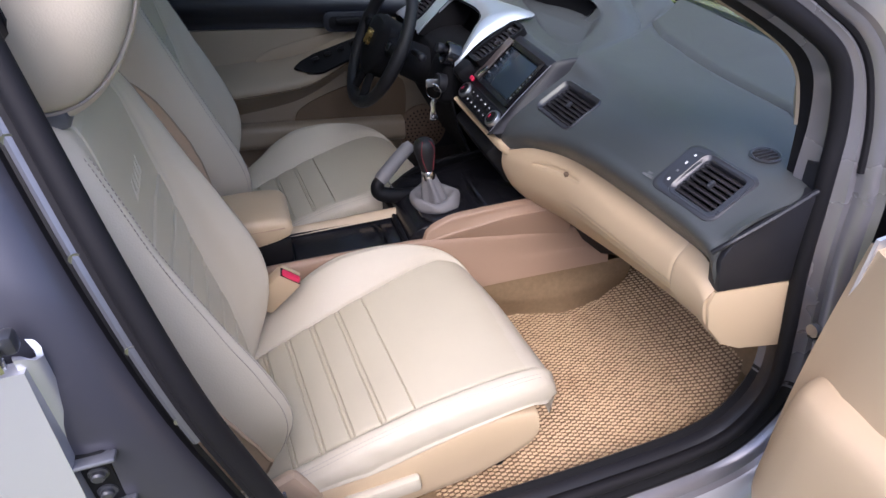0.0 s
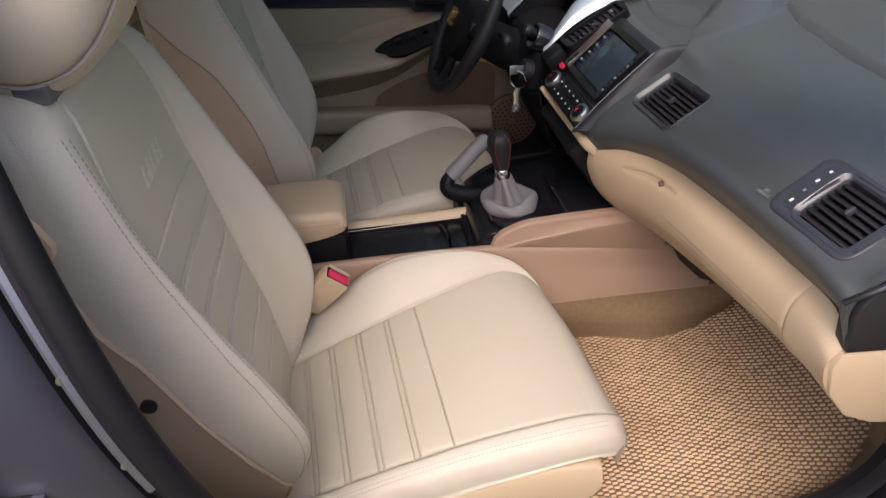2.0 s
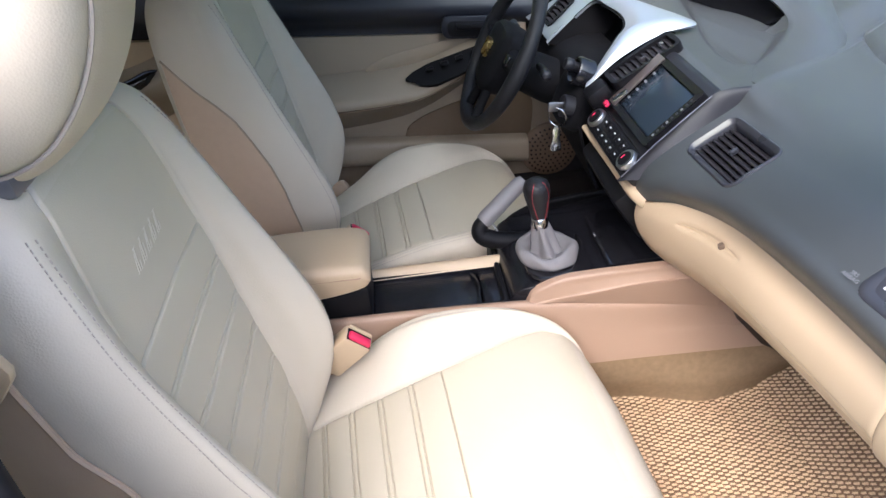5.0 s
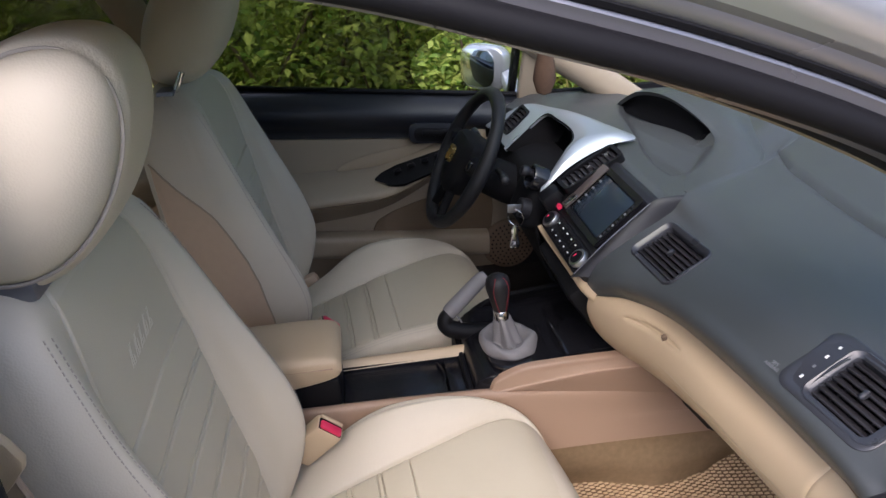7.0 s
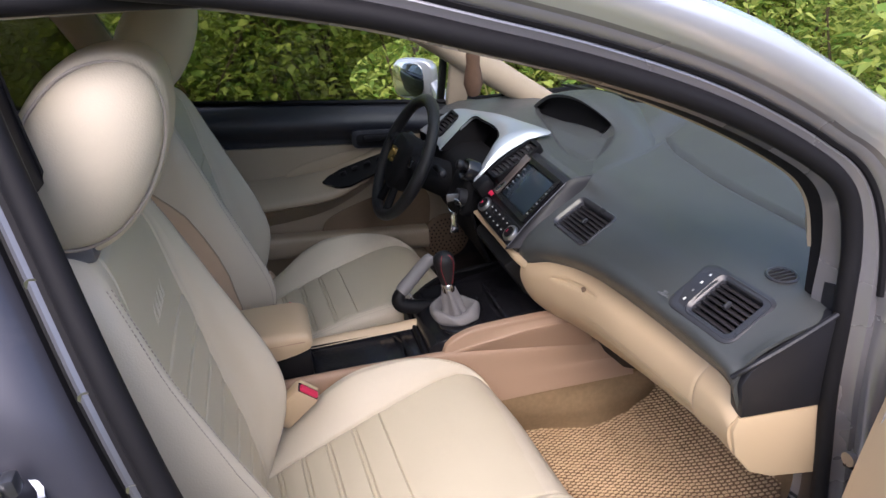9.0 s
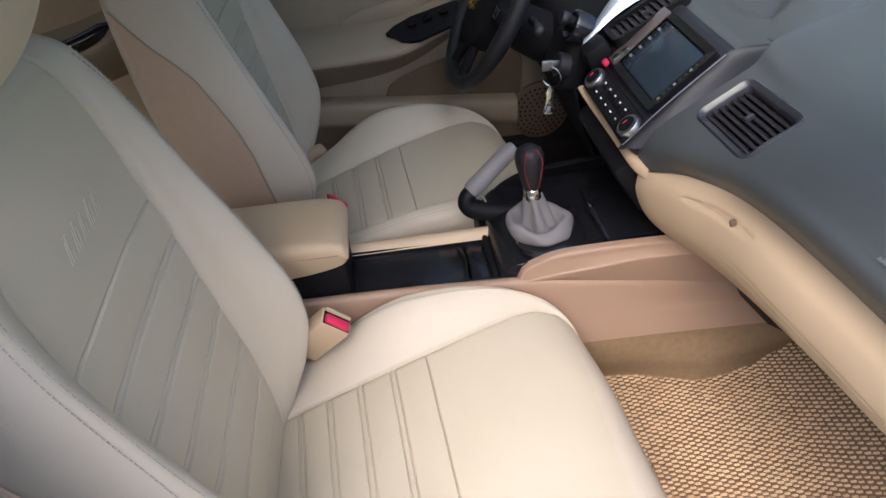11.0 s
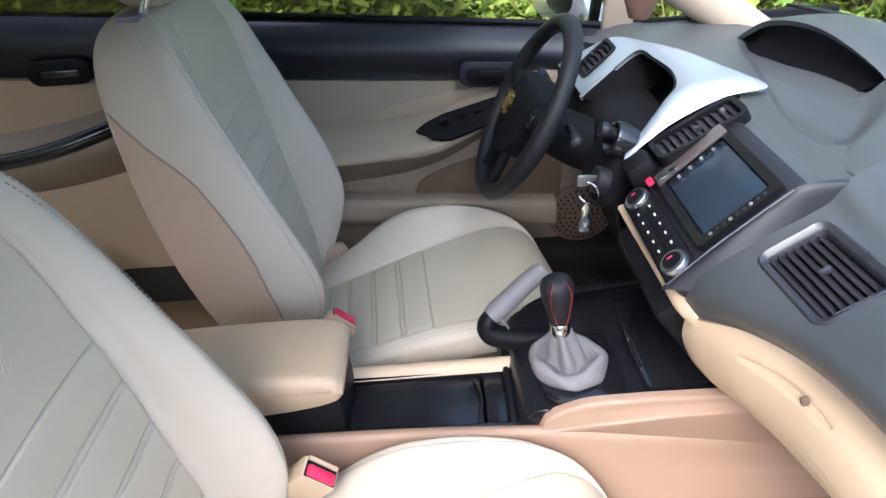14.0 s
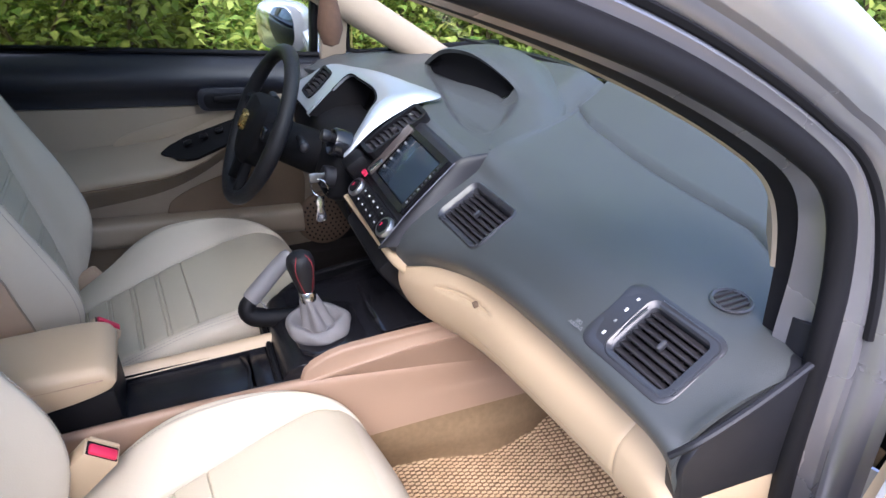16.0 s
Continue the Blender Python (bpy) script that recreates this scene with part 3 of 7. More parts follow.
sill_prof = [(0.0, -0.004), (-0.004, -0.014), (-0.003, -0.030), (0.004, -0.050), (0.018, -0.064), (0.040, -0.072), (0.066, -0.076)]
part("sill_trim", shell(band(sill_prof, 70, 150), 0.006), DARK, body, "dark grey plastic sill trim curving up to the dashboard")
part("sill_outer", shell(band([(0.072, 0.058), (0.078, 0.075), (0.10, 0.09), (0.16, 0.10), (0.20, 0.08)], 80, 152), 0.004), PAINT, body, "grey metallic outer sill")
fend = np.array([[(0.90 + 0.55 * f, -0.82 - 0.05 * math.sin(math.pi * v) , 0.35 + 0.66 * v - 0.12 * f * v) for v in np.linspace(0, 1, 10)] for f in np.linspace(0, 1, 8)])
part("front_wing", shell(fend, 0.006), PAINT, body, "grey metallic front wing")

# centre pillar trim seen from the door
part("pillar_gap", shell(band([(0.004, -0.012), (0.008, -0.002), (0.012, 0.004), (0.020, 0.004)], 140, 200), 0.004), RUBBER, body, "wide black rubber flange beside the seal")
part("pillar_strip", shell(band([(0.020, 0.002), (0.021, 0.007), (0.0235, 0.0085), (0.026, 0.007), (0.027, 0.0)], 165, 200), 0.002), STRIP, body, "pale metal retaining strip with clips")
part("pillar_groove", shell(band([(0.027, 0.0), (0.030, -0.006), (0.037, -0.006), (0.042, 0.002)], 140, 200), 0.003), BLACK, body, "black groove beside the strip")
part("centre_pillar", shell(band([(0.042, 0.0), (0.047, 0.010), (0.056, 0.018), (0.072, 0.024), (0.086, 0.026), (0.104, 0.027), (0.122, 0.024), (0.138, 0.017), (0.150, 0.002), (0.158, -0.028), (0.20, -0.060), (0.27, -0.070)], 132, 200), 0.004), PILLAR_SHADED, body, "grey painted centre pillar with a soft sheen, its shade put into the colour")
strip_line = (ring3 + 0.0235 * AWAY + 0.008 * OUT)[[i % 200 for i in range(150, 200)]]
for k in range(17, 48, 5):
    p = strip_line[k]
    part("strip_clip", lathe([(0.006, 0), (0.0055, 0.002), (0.002, 0.0035), (0.0, 0.0035)], basis(p, (0.3, 0, 1), (1, 0.35, 0)), 10), STEEL, body)
part("belt_guide", prism([(-0.305, 1.150), (-0.278, 1.136), (-0.266, 1.116), (-0.259, 1.094), (-0.262, 1.084), (-0.279, 1.064), (-0.305, 1.040)], lambda a, b, h: (a, -0.684 + h, b), 0, 0.012, 0.004), BEIGE, body, "tan belt guide beside the seat")

# rear passenger door, closed
rd = np.array([[(-0.290 - 0.9 * f - 0.03 * max(0, 0.9 - z), -0.868 - 0.03 * math.sin(math.pi * (z - 0.35) / 0.8), z) for z in np.linspace(0.36, 1.10, 16)] for f in np.linspace(0, 1, 10)])
part("rear_door_skin", shell(rd, 0.02), PAINT, body, "grey metallic rear door, closed")
edge = np.array([[(-0.294 - 0.03 * max(0, 0.9 - z) + dx, y, 0.36 + (z - 0.36) * (1 - 2.2 * max(0, dx))) for z in np.linspace(0.36, 1.112, 30)] for dx, y in ((-0.004, -0.862), (0.002, -0.860), (0.0065, -0.857), (0.009, -0.851), (0.0075, -0.845), (0.001, -0.838), (-0.004, -0.80), (-0.01, -0.77))])
part("rear_door_edge", shell(edge, 0.006), PAINT, body, "folded grey metal front edge of the rear door")
part("belt_moulding", rbox((-0.74, -0.872, 1.118), (0.88, 0.014, 0.024), 0.004), CHROME, body, "bright belt moulding on the rear door")
part("belt_moulding_end", rbox((-0.296, -0.858, 1.126), (0.014, 0.018, 0.022), 0.005), FRAME, body)
rw = np.array([[(-0.40 - 0.75 * f + 0.10 * (1.13 - z), -0.855 + 0.55 * (z - 1.13), z) for z in np.linspace(1.13, 1.42, 4)] for f in np.linspace(0, 1, 3)])
part("rear_side_window", shell(rw, 0.004), TINT, body, "dark tinted rear side window")
part("rear_door_frame", tube(crom([(-0.375, -0.852, 1.12), (-0.40, -0.78, 1.27), (-0.44, -0.69, 1.42)], 12), 0.016, 8), BLACK, body, "black rear door window frame")
hg = thing("door_hinge", (-0.28, -0.86, 0.90), "black steel rear door hinge with two bolts", "hinge", kind="structure")
part("hinge_plate", rbox((-0.280, -0.868, 0.934), (0.036, 0.014, 0.082), 0.004), BLACK, hg)
for z in (0.972, 0.898):
    part("hinge_arm", rbox((-0.272, -0.878, z), (0.040, 0.018, 0.006), 0.003, Matrix.Rotation(radians(-12), 3, "X")), STRIP, hg, "bright edged hinge leaf")
for z in (0.918, 0.948):
    part("hinge_bolt", lathe([(0.010, 0), (0.010, 0.002), (0.007, 0.003), (0.007, 0.007), (0.005, 0.009), (0, 0.009)], basis((-0.276, -0.875, z), (1, 0, 0), (0, 0, 1)), 14), FRAME, hg)
st = thing("door_striker", (-0.23, -0.868, 0.80), "bright steel door striker loop on the centre pillar", "striker", kind="structure")
part("striker_base", lathe([(0.018, -0.006), (0.018, 0.003), (0.013, 0.007), (0.013, 0.010), (0.017, 0.012), (0.017, 0.015), (0.0, 0.016)], basis((-0.232, -0.866, 0.812), (1, 0, 0.2), (-0.2, 0, 1)), 20), STEEL, st, "ribbed steel striker base")
part("striker_loop", tube(crom([(-0.236, -0.874, 0.822), (-0.215, -0.888, 0.824), (-0.192, -0.894, 0.824), (-0.186, -0.892, 0.810), (-0.190, -0.884, 0.794), (-0.224, -0.872, 0.790)], 24), 0.005, 8), CHROME, st)
# pressed plate with a hole in the pillar foot
part("pillar_press", tube(crom([(-0.150, -0.850, 0.800), (-0.155, -0.853, 0.770), (-0.135, -0.848, 0.752), (-0.112, -0.842, 0.760), (-0.110, -0.842, 0.780)], 24), 0.0022, 6), PILLAR_SHADED, body)

# driver's side: far pillars and quarter window
part("far_front_post", rbox((0.600, 0.70, 1.065), (0.074, 0.03, 0.26), 0.01, Matrix.Rotation(radians(20), 3, "X")), HEADLINER, body, "beige trimmed post before the quarter window")
ap = crom([(1.02, 0.69, 0.890), (0.88, 0.69, 0.982), (0.75, 0.685, 1.066), (0.60, 0.67, 1.163), (0.45, 0.645, 1.262), (0.1, 0.58, 1.46), (-0.4, 0.56, 1.49)], 30)
part("far_roof_pillar", tube(ap, np.linspace(0.044, 0.05, 30), 16), HEADLINER, body, "beige trimmed far windscreen pillar")
qf = crom([(0.642, 0.690, 1.088), (0.640, 0.705, 1.025), (0.650, 0.711, 1.004), (0.70, 0.712, 0.998), (0.752, 0.712, 0.994), (0.766, 0.707, 1.003), (0.742, 0.70, 1.024), (0.668, 0.690, 1.078)], 40, True)
part("quarter_seal", tube(qf, 0.006, 8, True), RUBBER, body, "black seal round the quarter window")
part("quarter_sill", rbox((0.80, 0.715, 0.965), (0.50, 0.05, 0.03), 0.008), DARK, body)
part("far_sail_panel", rbox((0.553, 0.735, 1.07), (0.022, 0.03, 0.24), 0.006, Matrix.Rotation(radians(20), 3, "X")), BLACK, body, "black window divider")
cp = crom([(-0.415, 0.70, 1.08), (-0.43, 0.66, 1.2), (-0.47, 0.60, 1.34), (-0.51, 0.56, 1.44)], 12)
part("far_centre_pillar", tube(cp, 0.05, 10), HEADLINER, body, "beige trimmed far centre pillar")


# ---- driver's door, closed ----
def belt(x):
    return 1.045 - 0.096 * x


def crease(x):
    return 0.905 - 0.075 * x


ddoor = thing("driver_door", (0.1, 0.74, 0.36), "closed driver door with dark upper trim and beige armrest", "car door", kind="structure")
xs = np.linspace(-0.46, 0.60, 24)
up = np.array([[(x, 0.735 - 0.0 * f - 0.045 * math.sin(math.pi * min(1, f * 1.15)) ** 1.0 - 0.02 * f, belt(x) * (1 - f) + crease(x) * f) for f in np.linspace(0, 1, 12)] for x in xs])
part("upper_trim", shell(up, 0.02), NAVY, ddoor, "dark blue-black upper door trim")
mid = np.array([[(x, 0.714 - 0.01 * math.sin(math.pi * f) + 0.012 * f, crease(x) * (1 - f) + 0.40 * f - 0.003) for f in np.linspace(0, 1, 12)] for x in xs])
part("door_panel", shell(mid, 0.02), BEIGE_DIM, ddoor, "beige moulded door panel, darkened for the dim far side")
arm = []
for x, top, depth, bot in ((-0.40, 0.755, 0.09, 0.62), (-0.25, 0.758, 0.105, 0.62), (-0.1, 0.76, 0.11, 0.63), (0.05, 0.765, 0.11, 0.645), (0.15, 0.775, 0.105, 0.67), (0.25, 0.81, 0.085, 0.72), (0.36, 0.85, 0.05, 0.79), (0.46, 0.875, 0.012, 0.84)):
    o = 0.712
    arm.append([(x, o, top + 0.045), (x, o - 0.4 * depth, top + 0.03), (x, o - 0.8 * depth, top + 0.008), (x, o - depth, top - 0.012), (x, o - depth * 0.95, top - 0.035), (x, o - depth * 0.6, (top + bot) / 2), (x, o, bot)])
part("armrest", grid(loft(arm, 60, 30)), BEIGE_DIM, ddoor, "padded beige door armrest")
SWZ = ([0.10, 0.16, 0.3, 0.42], [0.772, 0.780, 0.822, 0.862])
TP = lambda x: lerp(x, [0.105, 0.13, 0.17, 0.30, 0.40], [0.15, 0.6, 0.9, 0.75, 0.45])
sw = np.array([[(x + 0.03 * (1 - v) * 0.5, 0.594 + 0.075 * (v * TP(x) + 0.5 * (1 - TP(x))) + 0.03 * max(0, x - 0.2), lerp(x, *SWZ) + 0.042 * (v * TP(x) + 0.5 * (1 - TP(x)))) for v in np.linspace(0, 1, 5)] for x in np.linspace(0.105, 0.40, 14)])
part("switch_panel", shell(sw, -0.010), BLACK, ddoor, "black window switch panel")
for k in range(4):
    x = 0.175 + 0.042 * k
    z = lerp(x, *SWZ) + 0.028
    part("window_switch", rbox((x, 0.640, z + 0.003), (0.022, 0.020, 0.010), 0.004, Matrix.Rotation(radians(-14), 3, "Y")), BLACK, ddoor)
rc_ = crom([(0.0, 0.802), (0.02, 0.828), (0.10, 0.850), (0.25, 0.872), (0.42, 0.882), (0.43, 0.862), (0.28, 0.846), (0.12, 0.812)], 40, True)
part("armrest_recess", prism([tuple(p) for p in rc_], lambda a, b, h: (a, 0.7045 - h, b), 0, 0.004, 0.002), PULL, ddoor, "darker beige pull recess above the armrest")
part("armrest_seam", tube(crom([(-0.40, 0.622, 0.722), (-0.14, 0.603, 0.730), (0.05, 0.600, 0.737), (0.15, 0.606, 0.748), (0.25, 0.628, 0.782), (0.36, 0.660, 0.828)], 30), 0.0018, 5), POCKET, ddoor)
hd = prism(round_rect(0.165, 0.062, 0.022), lambda a, b, h: (0.302 + a, 0.686 - h, 0.908 + b - 0.08 * a), 0, 0.012)
hs = part("handle_bezel", hd, NAVY, ddoor, "dark inner handle surround")
part("handle_cup", prism(round_rect(0.13, 0.042, 0.016), lambda a, b, h: (0.300 + a, 0.686 - h, 0.905 + b - 0.08 * a), 0.010, 0.0135, 0.001), BLACK, hs)
part("handle_lever", rbox((0.31, 0.668, 0.913), (0.105, 0.012, 0.020), 0.006, Matrix.Rotation(radians(4), 3, "Y")), BLACK, hs, "black release lever")
pk = [(0.085, 0.548), (0.09, 0.60), (0.115, 0.635), (0.20, 0.672), (0.32, 0.70), (0.46, 0.70), (0.48, 0.60), (0.44, 0.52), (0.25, 0.535)]
pk = crom(pk, 40, True)
part("map_pocket", prism([tuple(p) for p in pk], lambda a, b, h: (a, 0.70 - h, b), 0, 0.006), POCKET, ddoor, "brown carpet insert in the map pocket")
led = np.array([[(x, 0.70 - d, z - 0.085 * x) for d, z in ((0, 0.60), (0.03, 0.602), (0.05, 0.595), (0.055, 0.57), (0.05, 0.53), (0.0, 0.50))] for x in np.linspace(-0.46, 0.46, 12)])
part("pocket_lip", grid(loft(led, 20, 20)), BEIGE_DIM, ddoor, "beige storage pocket lip")
sp = part("speaker_grille", lathe([(0.092, 0), (0.09, 0.008), (0.082, 0.012), (0.05, 0.016), (0.0, 0.018)], basis((0.535, 0.690, 0.50), (1, 0, 0), (0, 0, 1)), 36), SPEAKER, ddoor, "round brown speaker grille")
dots = []
for r in (0.018, 0.032, 0.046, 0.060, 0.074):
    for k in range(int(r * 420)):
        a = 2 * math.pi * k / int(r * 420)
        dots.append(moved(lathe([(0.0035, 0), (0.003, 0.003), (0, 0.003)], Matrix(), 6), basis((0.535 + r * math.cos(a), 0.690 - 0.0175 + r * 0.06, 0.50 + r * math.sin(a)), (1, 0, 0), (0, 0, 1))))
part("perforation", join(*dots), BLACK, sp)["kind"] = "stuff"
hiw = lambda x: 1.40 - 0.42 * max(0, x - 0.15) ** 1.2
# the tinting film is cut away round the mirror
cutx, cutz, rx, rz = 0.50, 1.10, 0.262, 0.135


def in_cut(c):
    return ((c[0] - cutx) / rx) ** 2 + ((c[2] - cutz) / rz) ** 2 < 1


Vp, Fp = grid(np.array([[(x, 0.742 - 0.42 * (z - 1.0), z) for z in np.linspace(belt(x), hiw(x), 90)] for x in np.linspace(-0.46, 0.55, 240)]))
Cp = [np.mean([Vp[i] for i in f], 0) for f in Fp]
w1 = part("side_window", (Vp + [0, 0.004, 0], Fp), CLEAR, ddoor, "clear driver window glass")
w1.visible_shadow = False
film = part("window_film", (Vp, [f for f, c in zip(Fp, Cp) if not in_cut(c)]), TINT, ddoor, "dark tinting film cut away round the mirror")
part("window_seal", tube(np.array([(x, 0.728, belt(x) + 0.004) for x in np.linspace(-0.46, 0.56, 20)]), 0.007, 8), RUBBER, ddoor, "black rubber window seal")

# rear driver's side door trim and rear bench glimpsed between the seats
rdoor = thing("rear_door_trim", (-0.9, 0.74, 0.36), "closed rear door with dark upper trim and beige armrest", "car door", kind="structure")
xr = np.linspace(-1.45, -0.48, 12)
part("upper_trim", shell(np.array([[(x, 0.725 - 0.03 * math.sin(math.pi * f), belt(x) * (1 - f) + crease(x) * f) for f in np.linspace(0, 1, 8)] for x in xr]), 0.02), NAVY, rdoor, "dark upper door trim")
# the lighter beige puts sunlight on this panel by colour
part("door_panel", shell(np.array([[(x, 0.71, crease(x) * (1 - f) + 0.38 * f - 0.003) for f in np.linspace(0, 1, 8)] for x in xr]), 0.02), BEIGE, rdoor, "moulded rear door panel, lighter beige for the sunlight on it")
ra = [[(x, 0.71, t + 0.04), (x, 0.66, t + 0.02), (x, 0.62, t), (x, 0.615, t - 0.03), (x, 0.66, t - 0.09), (x, 0.71, t - 0.13)] for x, t in ((-1.3, 0.78), (-1.0, 0.79), (-0.8, 0.81), (-0.62, 0.85), (-0.52, 0.89))]
part("armrest", grid(loft(ra, 24, 18)), BEIGE_DIM, rdoor, "beige rear door armrest")
part("armrest_trim", tube(crom([(-0.98, 0.612, 0.79), (-0.8, 0.61, 0.815), (-0.64, 0.62, 0.855), (-0.55, 0.65, 0.885)], 16), np.array([0.004, 0.014] + [0.020] * 12 + [0.014, 0.004]), 10), GLOSS, rdoor, "gloss black pull strip")
hb = part("handle_bezel", prism(round_rect(0.15, 0.06, 0.028), lambda a, b, h: (-0.72 + a, 0.69 - h, 0.985 + b), 0, 0.012), BLACK, rdoor, "black inner handle surround")
part("handle_lever", rbox((-0.71, 0.674, 0.985), (0.09, 0.012, 0.02), 0.006), GLOSS, hb)
rp = np.array([[(x, 0.735 - 0.42 * (z - 1.0), z) for z in np.linspace(belt(x), 1.38, 4)] for x in xr])
part("side_window", shell(rp, 0.004), TINT, rdoor, "dark tinted rear side window")
bench = thing("rear_bench", (-1.1, 0, 0.31), "beige leather rear bench seat in shade", "rear seat")
part("seat_cushion", rbox((-1.05, 0, 0.46), (0.5, 1.25, 0.2), 0.06, None, 4), LEATHER, bench)
part("backrest", rbox((-1.34, 0, 0.78), (0.2, 1.25, 0.62), 0.07, Matrix.Rotation(radians(-18), 3, "Y"), 4), LEATHER, bench)

# exterior mirror on the driver's side
mir = thing("door_mirror", (0.5, 0.92, 0.93), "silver driver door mirror with convex glass", "door mirror", kind="")
MF = basis((0.489, 0.955, 1.028), (0.70, -0.71, 0), (0, 0, 1))
shellm = []
for d, sc in ((0.0, 0.92), (-0.006, 1.0), (-0.03, 1.02), (-0.06, 0.9), (-0.085, 0.6), (-0.095, 0.2)):
    shellm.append([(MF @ Vector((sc * 0.088 * math.copysign(abs(math.cos(a)) ** 0.6, math.cos(a)) + 0.012, sc * 0.074 * math.copysign(abs(math.sin(a)) ** 0.6, math.sin(a)), -d)))[:] for a in np.arange(16) * math.pi / 8])
if (MF.to_3x3() @ Vector((0, 0, 1))).y > 0:
    flip = 1
else:
    flip = -1
shellm = [[tuple(np.array(q) + np.array(MF.to_3x3() @ Vector((0, 0, 1))) * (0 if flip > 0 else 2 * d)) for q in row] for row, d in zip(shellm, (0.0, -0.006, -0.03, -0.06, -0.085, -0.095))]
part("housing", grid(loft(shellm, 24, 48, True), True, True), PAINT, mir, "grey metallic mirror housing")
part("mirror_glass", moved(prism(round_rect(0.135, 0.122, 0.04), lambda a, b, h: (a - 0.004, b, -flip * h), 0, 0.004, 0.001), MF), MIRROR, mir, "convex mirror glass")
part("bracket", rbox((0.575, 0.84, 0.985), (0.05, 0.16, 0.05), 0.012, Matrix.Rotation(radians(18), 3, "X")), PAINT, mir)

# open passenger door, seen at its hinge side
pd = thing("passenger_door", (0.86, -0.95, 0.34), "open front passenger door with beige trim", "car door", kind="structure")
OPEN_ANGLE = radians(93)


def dpt(s, o, z):
    """On the open door: s along it from the hinge, o towards the trim side, z up."""
    c, n = math.cos(OPEN_ANGLE), math.sin(OPEN_ANGLE)
    return (0.852 - s * c - o * n, -0.835 - s * n + o * c, z)


pskin = np.array([[dpt(s, -0.02 - 0.02 * math.sin(math.pi * (z - 0.35) / 0.75), z) for z in np.linspace(0.36, 1.0, 10)] for s in np.linspace(0.0, 1.05, 8)])
part("outer_skin", shell(pskin, 0.01), PAINT, pd, "grey metallic outer door skin")
pfr = np.array([[dpt(0.012 + 0.01 * math.sin(9 * o), o, z) for z in np.linspace(0.36, 0.99, 10)] for o in (-0.02, 0.01, 0.04, 0.07, 0.10)])
part("door_frame_edge", shell(pfr, 0.006), PAINT, pd, "grey painted hinge edge of the door")
ptr = np.array([[dpt(s, 0.115 + 0.02 * math.sin(math.pi * (z - 0.36) / 0.6) - 0.05 * max(0.0, 0.12 - s) / 0.12, z) for z in np.linspace(0.36, 0.97, 14)] for s in (0.01, 0.03, 0.06, 0.1, 0.16, 0.3, 0.5, 0.75, 1.02)])
part("door_panel", shell(ptr, 0.02), BEIGE, pd, "beige door panel")
pb = []
for s, d, t, b in ((0.03, 0.02, 0.70, 0.52), (0.045, 0.06, 0.735, 0.46), (0.09, 0.085, 0.75, 0.43), (0.18, 0.095, 0.755, 0.42), (0.5, 0.10, 0.76, 0.42), (0.95, 0.09, 0.75, 0.42)):
    pb.append([dpt(s, 0.10, t + 0.015), dpt(s, 0.115 + d * 0.5, t + 0.004), dpt(s, 0.115 + d * 0.9, t - 0.03), dpt(s, 0.115 + d, (t + b) / 2), dpt(s, 0.115 + d * 0.92, b + 0.03), dpt(s, 0.115 + d * 0.5, b), dpt(s, 0.10, b - 0.005)])
part("pocket_bulge", grid(loft(pb, 40, 28)), BEIGE, pd, "rounded beige pocket and armrest bulge")
pwin = np.array([[dpt(s, 0.03 + 0.35 * (z - 1.0), z) for z in np.linspace(0.98, lerp(s, [0, 0.6, 1.05], [1.0, 1.33, 1.40]), 5)] for s in np.linspace(0.02, 1.03, 8)])
part("door_glass", shell(pwin, 0.004), TINT, pd, "tinted passenger window glass")
part("window_frame", tube(crom([dpt(0.0, 0.03, 0.98), dpt(0.3, 0.09, 1.19), dpt(0.65, 0.15, 1.36), dpt(1.05, 0.17, 1.42)], 20), 0.018, 8), BLACK, pd, "black window frame")
part("check_strap", tube(crom([(0.79, -0.80, 0.745), (0.82, -0.835, 0.73), (0.845, -0.88, 0.71), (0.85, -0.92, 0.70)], 12), 0.008, 8), BLACK, pd, "black rubber door check boot")
part("hinge_pin", lathe([(0.012, 0), (0.012, 0.01), (0.008, 0.014), (0, 0.014)], basis((0.785, -0.805, 0.755), (0, 1, 0), (0, 0, 1)), 12), STEEL, pd, "bright hinge bolt")


